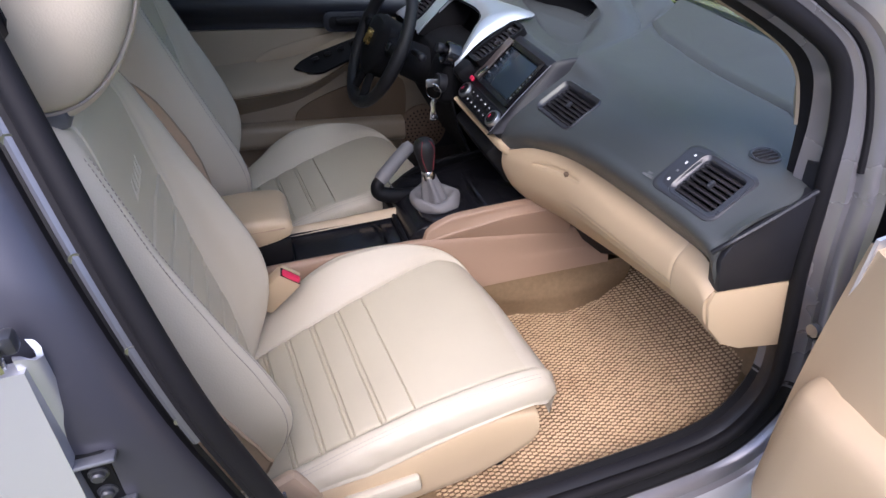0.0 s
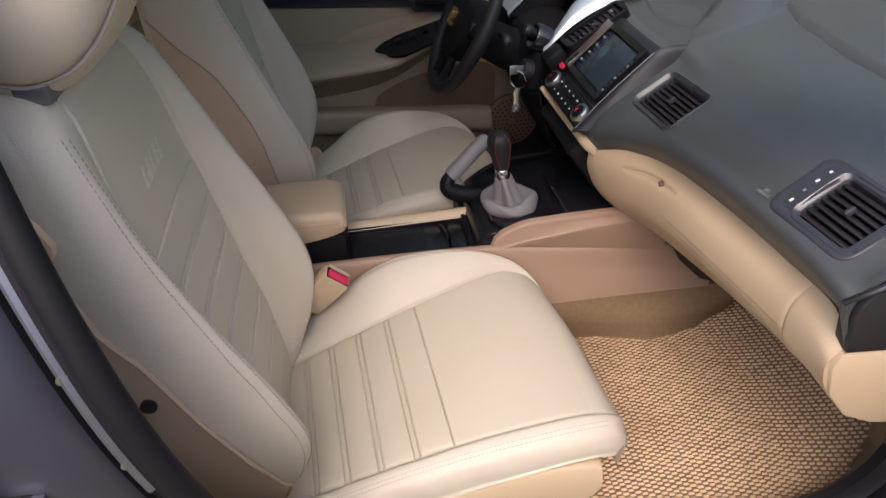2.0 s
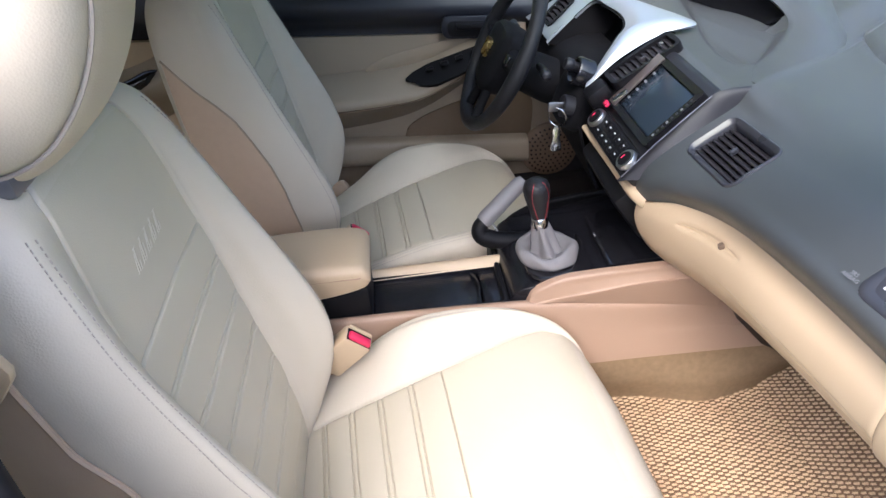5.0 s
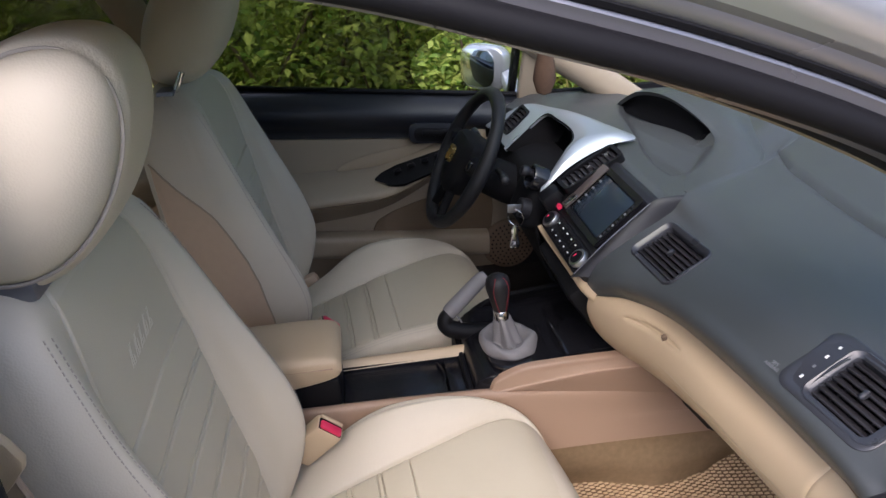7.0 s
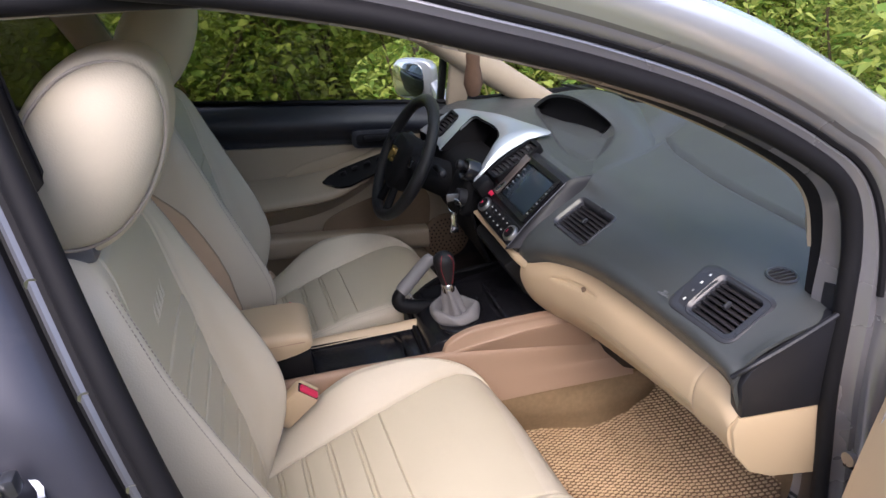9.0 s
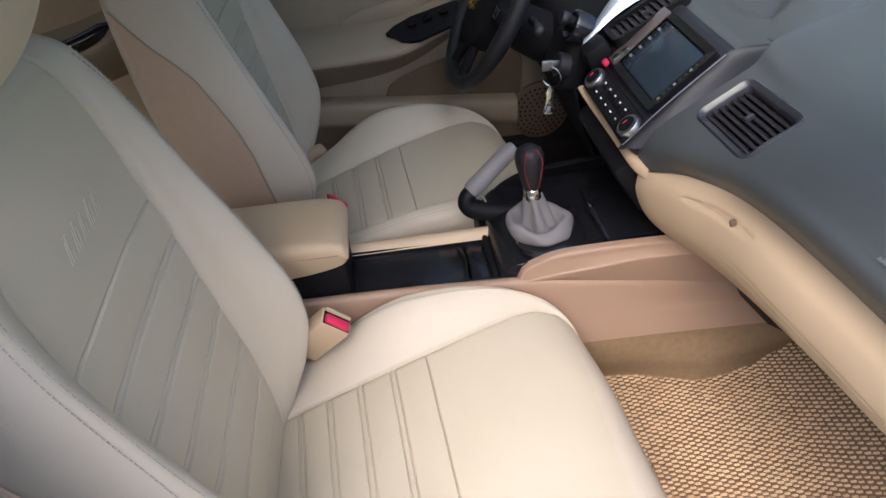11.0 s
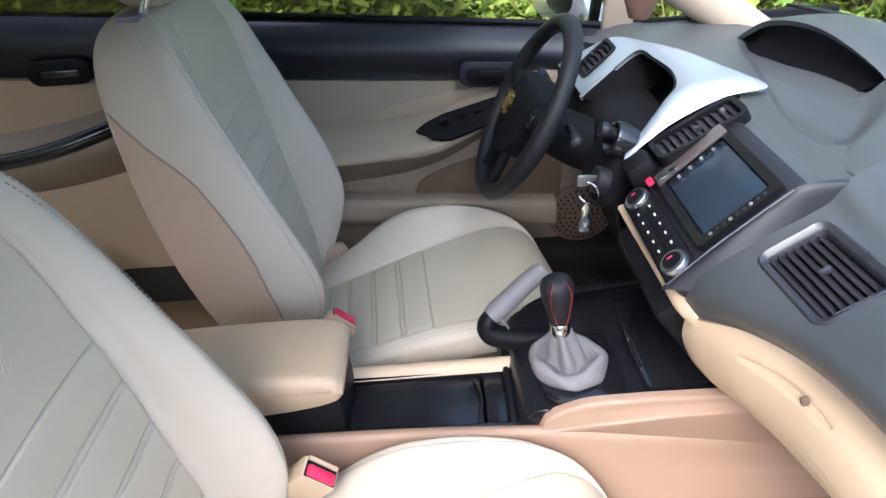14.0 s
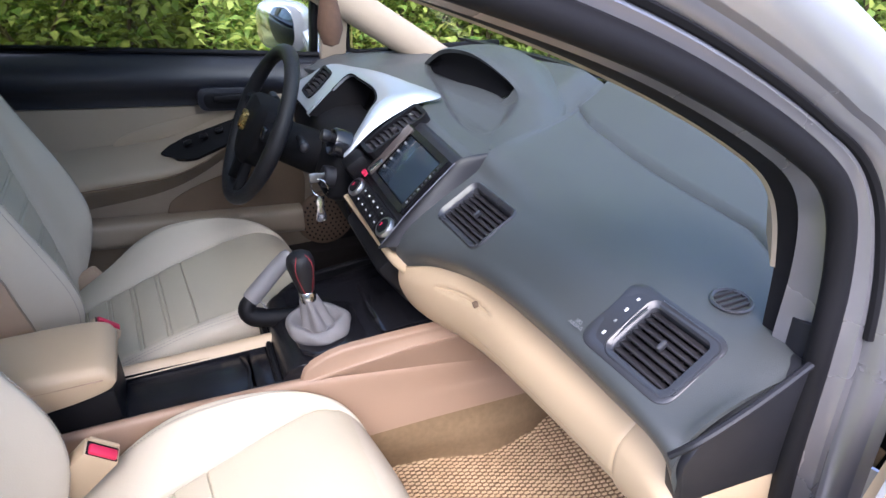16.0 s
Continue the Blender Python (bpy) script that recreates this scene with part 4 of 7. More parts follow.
# ---- seats ----
def seat(yc_cushion, yc_back, yc_head, s, name_label, xoff=0.0, head_x=0.0, head_z=1.300, lift=0.0, near=1.0, crown=1.0):
    """A front seat; s = 1 when its inner side lies towards +y."""
    root = thing("front_seat", (xoff, yc_back, 0.31), name_label, "car seat", "front seats")
    SKIRT = ([-0.27, -0.05, 0.04, 0.12, 0.20, 0.27, 0.345, 0.42], [0.45, 0.468, 0.478, 0.500, 0.521, 0.531, 0.527, 0.49])
    # cushion: rows laid along the cross ribs, columns along the long seams
    xs_ = [-0.27, -0.20, -0.12, -0.05, 0.0, 0.04, 0.08, 0.12, 0.20, 0.28, 0.335, 0.375, 0.402, 0.415, 0.412]
    z0 = [0.44, 0.466, 0.503, 0.530, 0.548, 0.560, 0.571, 0.581, 0.595, 0.601, 0.597, 0.583, 0.555, 0.515, 0.46]
    rise_ = [0.0, 0.0, 0.008, 0.025, 0.045, 0.058, 0.064, 0.062, 0.050, 0.034, 0.018, 0.006, 0.0, 0.0, 0.0]
    qi = [0.10, 0.105, 0.115, 0.122, 0.128, 0.134, 0.140, 0.147, 0.165, 0.186, 0.198, 0.192, 0.178, 0.16, 0.15]
    wi = [0.20, 0.215, 0.228, 0.234, 0.236, 0.237, 0.238, 0.238, 0.238, 0.236, 0.230, 0.218, 0.200, 0.182, 0.175]
    qo = [k_ * near for k_ in (0.19, 0.195, 0.20, 0.202, 0.203, 0.203, 0.203, 0.202, 0.200, 0.197, 0.192, 0.186, 0.176, 0.16, 0.155)]
    wo = [k_ * (0.15 + 0.85 * near) for k_ in (0.22, 0.235, 0.244, 0.247, 0.248, 0.248, 0.248, 0.248, 0.248, 0.245, 0.239, 0.229, 0.212, 0.19, 0.185)]
    S = []
    for x, z, b, q, w, r, v in zip(xs_, z0, rise_, qi, wi, qo, wo):
        lo = min(z - 0.05, 0.43)
        vt = lerp(x, *SKIRT) + 0.003
        S.append([(x, 0, z), (x, q * 0.5, z), (x, q - 0.012, z), (x, q, z - 0.001), (x, q + 0.30 * (w - q), z + b * 0.42 + 0.006), (x, q + 0.66 * (w - q), z + b * 0.85 + 0.006), (x, w - 0.016, z + b), (x, w, z + b - 0.024),
                  (x, w - 0.008, lo), (x, 0.08, lo - 0.02), (x, -0.08, lo - 0.02), (x, -v + (0.014 if x < 0.395 else 0.032), min(vt, z - 0.04) if x < 0.395 else z - 0.024), (x, -v, max(min(vt + 0.022, z - 0.03), z - 0.05)), (x, -v + 0.004, z - 0.012), (x, -v + 0.020, z + 0.004), (x, -r - 0.010, z + 0.008), (x, -r, z - 0.001), (x, -r + 0.012, z), (x, -r * 0.5, z)])
    ribs_ = [0.113, 0.052, -0.008, -0.065, -0.119]
    lines = [0.113] + [g + d_ for g in ribs_[1:] for d_ in (-0.0045, 0.0045)]
    want = sorted(set(np.round(np.r_[np.linspace(-0.268, 0.33, 150), np.concatenate([g + np.linspace(-0.0036, 0.0036, 13) for g in lines])], 5)))
    fine_s = np.linspace(0, len(xs_) - 1, 4000)
    fine_x = crom_at(np.array(xs_), fine_s)
    stop_ = int(np.argmax(fine_x))
    rows_s = np.r_[0.0, np.interp(want, fine_x[:stop_], fine_s[:stop_]), np.linspace(10.1, len(xs_) - 1, 40)]
    nc = len(S[0])
    cols_s = np.unique(np.round(np.r_[np.arange(0, nc, 0.12), 3 + np.linspace(-0.3, 0.3, 21), 16 + np.linspace(-0.3, 0.3, 21), 14 + np.linspace(-0.2, 0.2, 5)], 4))
    G = crom_at(np.array(S), rows_s)
    G = np.swapaxes(crom_at(np.swapaxes(G, 0, 1), cols_s, True), 0, 1).copy()
    X, Y, Z = G[..., 0], G[..., 1], G[..., 2]
    cs_ = cols_s[None, :] * np.ones_like(X)
    top = (cs_ < 7) | (cs_ > 13.2)
    panel = (cs_ <= 3.0) | (cs_ >= 16.0)
    for g in lines:
        Z -= np.where(panel, 0.0042 * np.exp(-(((X - g) / 0.0013) ** 2)), 0)
    puff = np.interp(X, [-0.125, -0.119, -0.092, -0.065, -0.036, -0.008, 0.022, 0.052, 0.083, 0.113, 0.123], [0, 0, 1, 0, 1, 0, 1, 0, 1, 0, 0])
    edge_y = np.where(cs_ < 10, np.interp(X, xs_[:-1], qi[:-1]) - Y, Y + np.interp(X, xs_[:-1], qo[:-1]))
    Z += np.where(panel, 0.0030 * np.sqrt(puff) * np.clip(edge_y / 0.012, 0, 1), 0)
    for c_, dep in ((3.0, 0.0050), (16.0, 0.0045)):
        sd_ = np.where(cs_ > 10, Y + np.interp(X, xs_[:-1], qo[:-1]), Y - np.interp(X, xs_[:-1], qi[:-1]))
        Z -= np.where(top & (np.abs(cs_ - c_) < 1.2) & (X < 0.37), dep * np.exp(-((sd_ / 0.0022) ** 2)), 0)
    wr = 0.0007 * (np.sin(X * 33 + 9 * Y) * np.sin(Y * 31 + 5 * X) + 0.6 * np.sin(X * 17 - 29 * Y + 2))
    Z += np.where(top, wr, 0)
    # creases in the loose cover low on the outer flank
    flank_ = np.exp(-(((cs_ - 12.6) / 0.8) ** 2)) * np.clip((0.25 - X) / 0.3, 0, 1)
    Y += flank_ * 0.0025 * np.sin(70 * X + 60 * Z) * np.sin(23 * X + 1.0)
    X -= np.where(X > -0.2, 0.080 * Y, 0) + 0.022 * np.clip(Y / 0.22, 0, 1) ** 2 * np.clip((X - 0.15) / 0.2, 0, 1)
    W = np.dstack([G[..., 0] + xoff, yc_cushion + G[..., 1], G[..., 2] + lift])
    VC, FC = grid(W, True, True)
    pflag = (panel & (X < 0.36) & (X > -0.2)).reshape(-1)
    cu = part("cushion", pick(VC, [f for f in FC if not all(pflag[v] for v in f)]), LEATHER, root, "ivory leather cushion with raised bolster", sharp=75)
    part("cushion_panel", pick(VC, [f for f in FC if all(pflag[v] for v in f)]), PERFORATED, cu, "greyer leather centre panel with stitched cross ribs", sharp=75)

    def on_cushion(i, c_, dy=0.0, lift_=0.0006):
        return W[i, int(np.argmin(np.abs(cols_s - c_)))] + [0, dy, lift_]

    def stitches(path, name, parent, step=0.007, r=0.0008):
        P = np.asarray(path)
        d = np.r_[0, np.cumsum(np.linalg.norm(np.diff(P, axis=0), axis=1))]
        bits = []
        for a in np.arange(0, d[-1] - step, step):
            p, q = (np.array([np.interp(v, d, P[:, c]) for c in range(3)]) for v in (a, a + step * 0.62))
            bits.append(tube([p, (p + q) / 2 + 0, q], r, 4))
        return part(name, join(*bits), THREAD, parent, "pale stitching")

    run = [i for i in range(len(rows_s)) if -0.2 < W[i, 0, 0] - xoff < 0.375][::3]
    for c_ in (13.78, 14.15):
        stitches([on_cushion(i, c_) for i in run], "stitching", cu)
    stitches([on_cushion(i, 6.0) for i in run if W[i, 0, 0] - xoff < 0.3], "stitching", cu)
    # backrest
    zs = [0.44, 0.52, 0.60, 0.68, 0.77, 0.87, 0.97, 1.06, 1.13, 1.175, 1.20, 1.208]
    xf = [-0.168, -0.158, -0.164, -0.176, -0.195, -0.212, -0.228, -0.24, -0.25, -0.265, -0.29, -0.31]
    bb = [0.0, 0.022, 0.062, 0.090, 0.092, 0.072, 0.048, 0.028, 0.014, 0.008, 0.0, 0.0]
    wb_ = [0.15, 0.178, 0.208, 0.230, 0.24, 0.238, 0.230, 0.22, 0.205, 0.185, 0.15, 0.10]
    xb = [-0.33, -0.335, -0.345, -0.355, -0.37, -0.385, -0.395, -0.40, -0.40, -0.39, -0.37, -0.345]
    sm = [0.105, 0.118, 0.132, 0.143, 0.15, 0.152, 0.15, 0.142, 0.128, 0.112, 0.09, 0.06]
    S = []
    for z, f, b, w, k, q in zip(zs, xf, bb, wb_, xb, sm):
        half = [(f, 0.0), (f, q * 0.55), (f + 0.002, q), (f + b * 0.6, q + 0.022), (f + b, (q + w) / 2 + 0.008), (f + b * 0.8 - 0.004, w - 0.014), (f + b * 0.25 - 0.025, w), (f * 0.45 + k * 0.55, w - 0.003), (k + 0.022, w - 0.02), (k, w * 0.6), (k, 0.0)]
        loop = half + [(a, -y) for a, y in half[-2:0:-1]]
        S.append([(a, y, z) for a, y in loop])
    rib = [0.975, 0.905, 0.835, 0.765, 0.695, 0.625]
    cuts = [0.975] + [g + d_ for g in rib[1:] for d_ in (0.0, 0.010)]
    want = np.array(sorted(set(np.round(np.r_[np.linspace(0.44, 1.2, 180), np.concatenate([g + np.linspace(-0.0036, 0.0036, 11) for g in cuts])], 5))))
    fs_ = np.linspace(0, len(zs) - 1, 4000)
    rows_ = np.r_[np.interp(want, crom_at(np.array(zs), fs_), fs_), np.linspace(10.2, 11, 16)]
    half_n = len(S[0])
    cols_ = np.unique(np.round(np.r_[np.arange(0, half_n, 0.11), 2 + np.linspace(-0.3, 0.3, 17), half_n - 2 + np.linspace(-0.3, 0.3, 17)], 4))
    G2 = crom_at(np.array(S), rows_)
    G2 = np.swapaxes(crom_at(np.swapaxes(G2, 0, 1), cols_, True), 0, 1).copy()
    mid_n = len(cols_)
    X, Y, Z = G2[..., 0], G2[..., 1], G2[..., 2]
    fz, qz = np.interp(Z, zs, xf), np.interp(Z, zs, sm)
    front = X > fz - 0.03
    ins = front & (np.abs(Y) < qz)
    for g in cuts:
        X -= np.where(ins, 0.0042 * np.exp(-(((Z - g) / 0.0013) ** 2)), 0)
    X -= np.where(front & (Z < 1.19), 0.0055 * np.exp(-(((np.abs(Y) - qz) / 0.0024) ** 2)), 0)
    puff = np.abs(np.sin(np.pi * (Z - 0.630) / 0.07)) * (Z < 0.975) * (Z > 0.55)
    X += np.where(ins, 0.0035 * np.sqrt(puff) * np.clip((qz - np.abs(Y)) / 0.012, 0, 1), 0)
    Z -= np.where(front, 0.25 * np.minimum(np.abs(Y), qz) ** 2, 0)
    X += np.where(front, 0.0006 * (np.sin(Z * 37 + 11 * Y) * np.sin(Y * 29 + 7 * Z) + 0.6 * np.sin(Z * 19 - 23 * Y)), 0)
    Z[...] = np.where(Z > 1.0, 1.0 + (Z - 1.0) * crown, Z)
    W2 = np.dstack([G2[..., 0] + xoff, yc_back + s * G2[..., 1], G2[..., 2]])

    V2, F2 = grid(W2, True, True)
    flat, flag = np.asarray(V2), (front & (np.abs(Y) < qz - 0.0015) & (Z < 1.17) & (Z > 0.50)).reshape(-1)
    mid = [f for f in F2 if all(flag[v] for v in f)]
    rest = [f for f in F2 if not all(flag[v] for v in f)]

    def only(F):
        used = sorted({v for f in F for v in f})
        to = {v: i for i, v in enumerate(used)}
        return flat[used], [tuple(to[v] for v in f) for f in F]

    ba = part("backrest", only(rest), LEATHER, root, "ivory leather backrest with raised bolsters", sharp=60)
    part("ribbed_panel", only(mid), PERFORATED, ba, "greyer perforated leather panel with stitched ribs", sharp=60)
    for sg in (1, -1):
        outer = s > 0 and sg < 0
        top, proud = (1.08, 0.006) if outer else (1.06, 0.0018)
        curve = ([0.45, 0.50, 0.652, 0.728, 0.845, 0.907, 0.955, 1.076], [-0.125, -0.135, -0.151, -0.172, -0.216, -0.242, -0.271, -0.30]) if outer else ([0.50, 0.656, 0.764, 0.823, 0.883, 0.935, 0.968, 0.996, 1.06], [-0.172, -0.178, -0.191, -0.207, -0.232, -0.258, -0.287, -0.317, -0.372])
        rows = []
        for z in np.linspace(0.45 if outer else 0.50, top, 48):
            row = G2[int(np.argmin(np.abs(G2[:, 0, 2] - z)))]
            side = row[int(0.22 * mid_n):int(0.41 * mid_n)] if sg > 0 else row[int(0.595 * mid_n):int(0.785 * mid_n)][::-1]
            side = side[::-1]
            x1 = lerp(z, *curve)
            xx = np.linspace(np.interp(z, zs, xb) + 0.03, min(x1, side[-1, 0] - 0.004), 18)
            yy_ = np.interp(xx, side[:, 0], np.abs(side[:, 1])) + proud + 0.004 * outer * np.clip((xx - xx[-1]) / 0.03 + 1, 0, 1) * np.interp(z, [0.6, 0.7, 0.8, 0.9], [0, 1, 1, 0])
            rows.append(np.c_[xx + xoff, yc_back + s * sg * yy_, np.full(18, z)])
        part("side_panel", shell(np.array(rows), 0.002), SEAT_FABRIC, ba, "tan vinyl side panel with a folded edge" if outer else "tan vinyl side panel")
        part("side_seam", tube(np.array([r[-1] for r in rows]), 0.0034 if outer else 0.0020, 6), SEAT_FABRIC if outer else BEIGE_DIM, ba)

    def on_back(z, y, lift=0.0006):
        i = int(np.argmin(np.abs(G2[:, 0, 2] - z)))
        row = G2[i]
        ok = np.where(row[:, 0] > np.interp(z, zs, xf) - 0.05)[0]
        j = ok[int(np.argmin(np.abs(row[ok, 1] - y)))]
        return np.array([row[j, 0] + xoff + lift, yc_back + s * row[j, 1], row[j, 2]])

    for sg in (1, -1):
        for off in (0.018, 0.028):
            run = np.array([on_back(z, sg * (np.interp(z, zs, wb_) - off)) for z in np.linspace(0.56, 1.0 + 0.17 * crown, 60)])
            for _ in range(10):
                run[1:-1] = (run[:-2] + 2 * run[1:-1] + run[2:]) / 4
            stitches(run + [0.0012, -0.0010 * s * sg * -1, 0], "stitching", ba)
    # writing on the upper panel: pairs of slanted bars
    def sewn(y, z):
        row = G2[int(np.argmin(np.abs(G2[:, 0, 2] - z)))]
        ok = row[:, 0] > np.interp(z, zs, xf) - 0.02
        o_ = np.argsort(row[ok, 1])
        return (np.interp(y, row[ok, 1][o_], row[ok, 0][o_]) + xoff + 0.0008, yc_back + s * y, np.interp(y, row[ok, 1][o_], row[ok, 2][o_]))

    bars = []
    for k in range(5):
        y = -0.050 + 0.0205 * k
        for d_, lo_, hi_ in ((0.0, 0.0, 0.9), (0.0045, 0.1, 1.0), (0.0105, 0.0, 0.45 + 0.2 * (k % 2))):
            bars.append(tube([sewn(y + d_ + 0.012 * f, 1.029 + 0.026 * f) for f in np.linspace(lo_, hi_, 6)], 0.00042, 4))
        bars.append(tube([sewn(y + d_ + 0.012, 1.055) for d_ in np.linspace(0.0, 0.008, 4)], 0.00042, 4))
    if s > 0:
        part("embroidery", join(*bars), PALE, ba, "pale embroidered lettering, illegible")["kind"] = "stuff"
    # headrest
    hx, hz, hr = -0.250 + head_x, head_z + 0.006, (0.093, 0.116, 0.126)
    th, ph = np.linspace(-math.pi / 2, math.pi / 2, 60), np.arange(80) * 2 * math.pi / 80
    pw = lambda v, e: np.sign(v) * np.abs(v) ** e
    HX = hr[0] * np.outer(pw(np.cos(th), 0.82), pw(np.cos(ph), 0.90))
    HY = hr[1] * np.outer(pw(np.cos(th), 0.50), pw(np.sin(ph), 0.55))
    HZ = hr[2] * np.outer(pw(np.sin(th), 0.95), np.ones(80))
    HX = HX + 0.40 * HZ
    HY = HY * (1 - 0.10 * np.clip(HZ / hr[2], 0, 1))
    nrm = np.array([0.16, -0.98, 0.08])
    dist = HX * nrm[0] + HY * nrm[1] + HZ * nrm[2]
    sink = 1 - 0.035 * np.exp(-(((dist - 0.076) / 0.005) ** 2))
    WH = np.dstack([HX * sink + hx + xoff, yc_head + s * HY * sink, HZ * sink + hz])
    he = part("headrest", grid(WH, True, True), LEATHER, root, "rounded ivory leather headrest with piped seam", sharp=70)
    seam = []
    uu = np.cross(nrm, [0, 0, 1.0])
    uu /= np.linalg.norm(uu)
    vv = np.cross(uu, nrm)
    n3 = nrm / np.linalg.norm(nrm)
    cloud = np.dstack([HX, HY, HZ]).reshape(-1, 3)
    near = cloud[np.abs(cloud @ n3 - 0.076) < 0.006]
    an, rd_ = np.arctan2(near @ vv, near @ uu), np.hypot(near @ vv, near @ uu)
    o_ = np.argsort(an)
    for a in np.linspace(-math.pi, math.pi, 80, endpoint=False):
        rad = np.interp(a, an[o_], rd_[o_], period=2 * math.pi)
        q_ = n3 * 0.076 + rad * (math.cos(a) * uu + math.sin(a) * vv)
        seam.append((q_[0] + hx + xoff, yc_head + s * q_[1], q_[2] + hz))
    seam = np.array(seam)
    for _ in range(14):
        seam = (np.roll(seam, 1, 0) + seam * 2 + np.roll(seam, -1, 0)) / 4
    seam = seam + (seam - seam.mean(0)) * 0.015
    part("piping", tube(seam, 0.0022, 6, True), THREAD, he, "pale piped seam")
    post_y, post_x = (0.065, hx + xoff - 0.03) if s > 0 else (0.100, hx + xoff - 0.060)
    for dy in (-post_y, post_y):
        part("headrest_post", tube(crom([(post_x, yc_head + dy, 1.15), (hx + xoff - 0.02, yc_head + dy, head_z - 0.08)], 4), 0.007, 10), CHROME, root, "chrome headrest post")
        part("post_collar", rbox((post_x, yc_head + dy, 1.0 + 0.198 * crown), (0.036, 0.05, 0.026), 0.006), STRIP, root, "grey headrest post collar")
    # plastic base valance on the outer side
    o = -s
    val = []
    for x, b in ((-0.26, 0.335), (-0.12, 0.345), (-0.03, 0.348), (0.06, 0.352), (0.14, 0.360), (0.21, 0.367), (0.27, 0.384), (0.32, 0.408), (0.355, 0.430), (0.368, 0.455)):
        t = lerp(x, *SKIRT)
        y = yc_cushion + o * 0.236
        val.append([(x + xoff, y - o * 0.05, t - 0.005), (x + xoff, y - o * 0.004, t + 0.003), (x + xoff, y + o * 0.010, t - 0.010), (x + xoff, y + o * 0.014, (t + b) / 2), (x + xoff, y + o * 0.008, b + 0.006), (x + xoff, y - o * 0.03, b - 0.006)])
    part("seat_valance", grid(loft(val, 40, 24)), BEIGE, root, "beige plastic seat side cover")
    part("recline_lever", rbox((0.045 + xoff, yc_cushion + o * 0.256, 0.430), (0.150, 0.020, 0.042), 0.009, Matrix.Rotation(radians(-4), 3, "Y")), LEATHER, root, "beige recline lever")
    part("recliner_cover", rbox((-0.120 + xoff, yc_cushion + o * 0.244, 0.490), (0.085, 0.030, 0.105), 0.014, Matrix.Rotation(radians(-25), 3, "Y")), SEAT_FABRIC, root, "beige recliner cover")
    for dy in (-0.18, 0.18):
        part("seat_rail", rbox((0.05 + xoff, yc_cushion + dy, 0.345), (0.55, 0.04, 0.06), 0.006), BLACK, root)
    # belt buckle on the inner side
    bm_ = Matrix.Translation((-0.078 + xoff, yc_cushion + s * 0.190, 0.612)) @ Matrix.Rotation(radians(43), 4, "Y") @ Matrix.Rotation(radians(10 * s), 4, "X")
    bk = part("buckle", moved(rbox((0, 0, 0), (0.060, 0.036, 0.112), 0.007), bm_), BEIGE, root, "beige belt buckle housing")
    part("buckle_well", moved(rbox((0, -0.003 * s, 0.0555), (0.050, 0.024, 0.003), 0.001), bm_), BLACK, bk)
    part("buckle_button", moved(rbox((0, -0.006 * s, 0.058), (0.046, 0.018, 0.009), 0.004), bm_), RED, bk, "red release button")
    part("buckle_slot", moved(rbox((0, 0.0125 * s, 0.057), (0.050, 0.007, 0.008), 0.003), bm_), BEIGE, bk)
    return root


pseat = seat(-0.405, -0.425, -0.470, 1, "ivory leather front passenger seat with ribbed panels")
part("side_bolt", lathe([(0.010, -0.004), (0.010, 0.004), (0.007, 0.008), (0.0, 0.008)], basis((-0.250, -0.672, 0.845), (1, 0, 0.2), (0.2, 0, -1)), 14), DARK, pseat, "dark round bolt on the seat side")
seat(0.295, 0.39, 0.375, -1, "ivory leather driver seat with tan side panel", 0.0, -0.015, 1.305, 0.0, 0.70, 0.90)


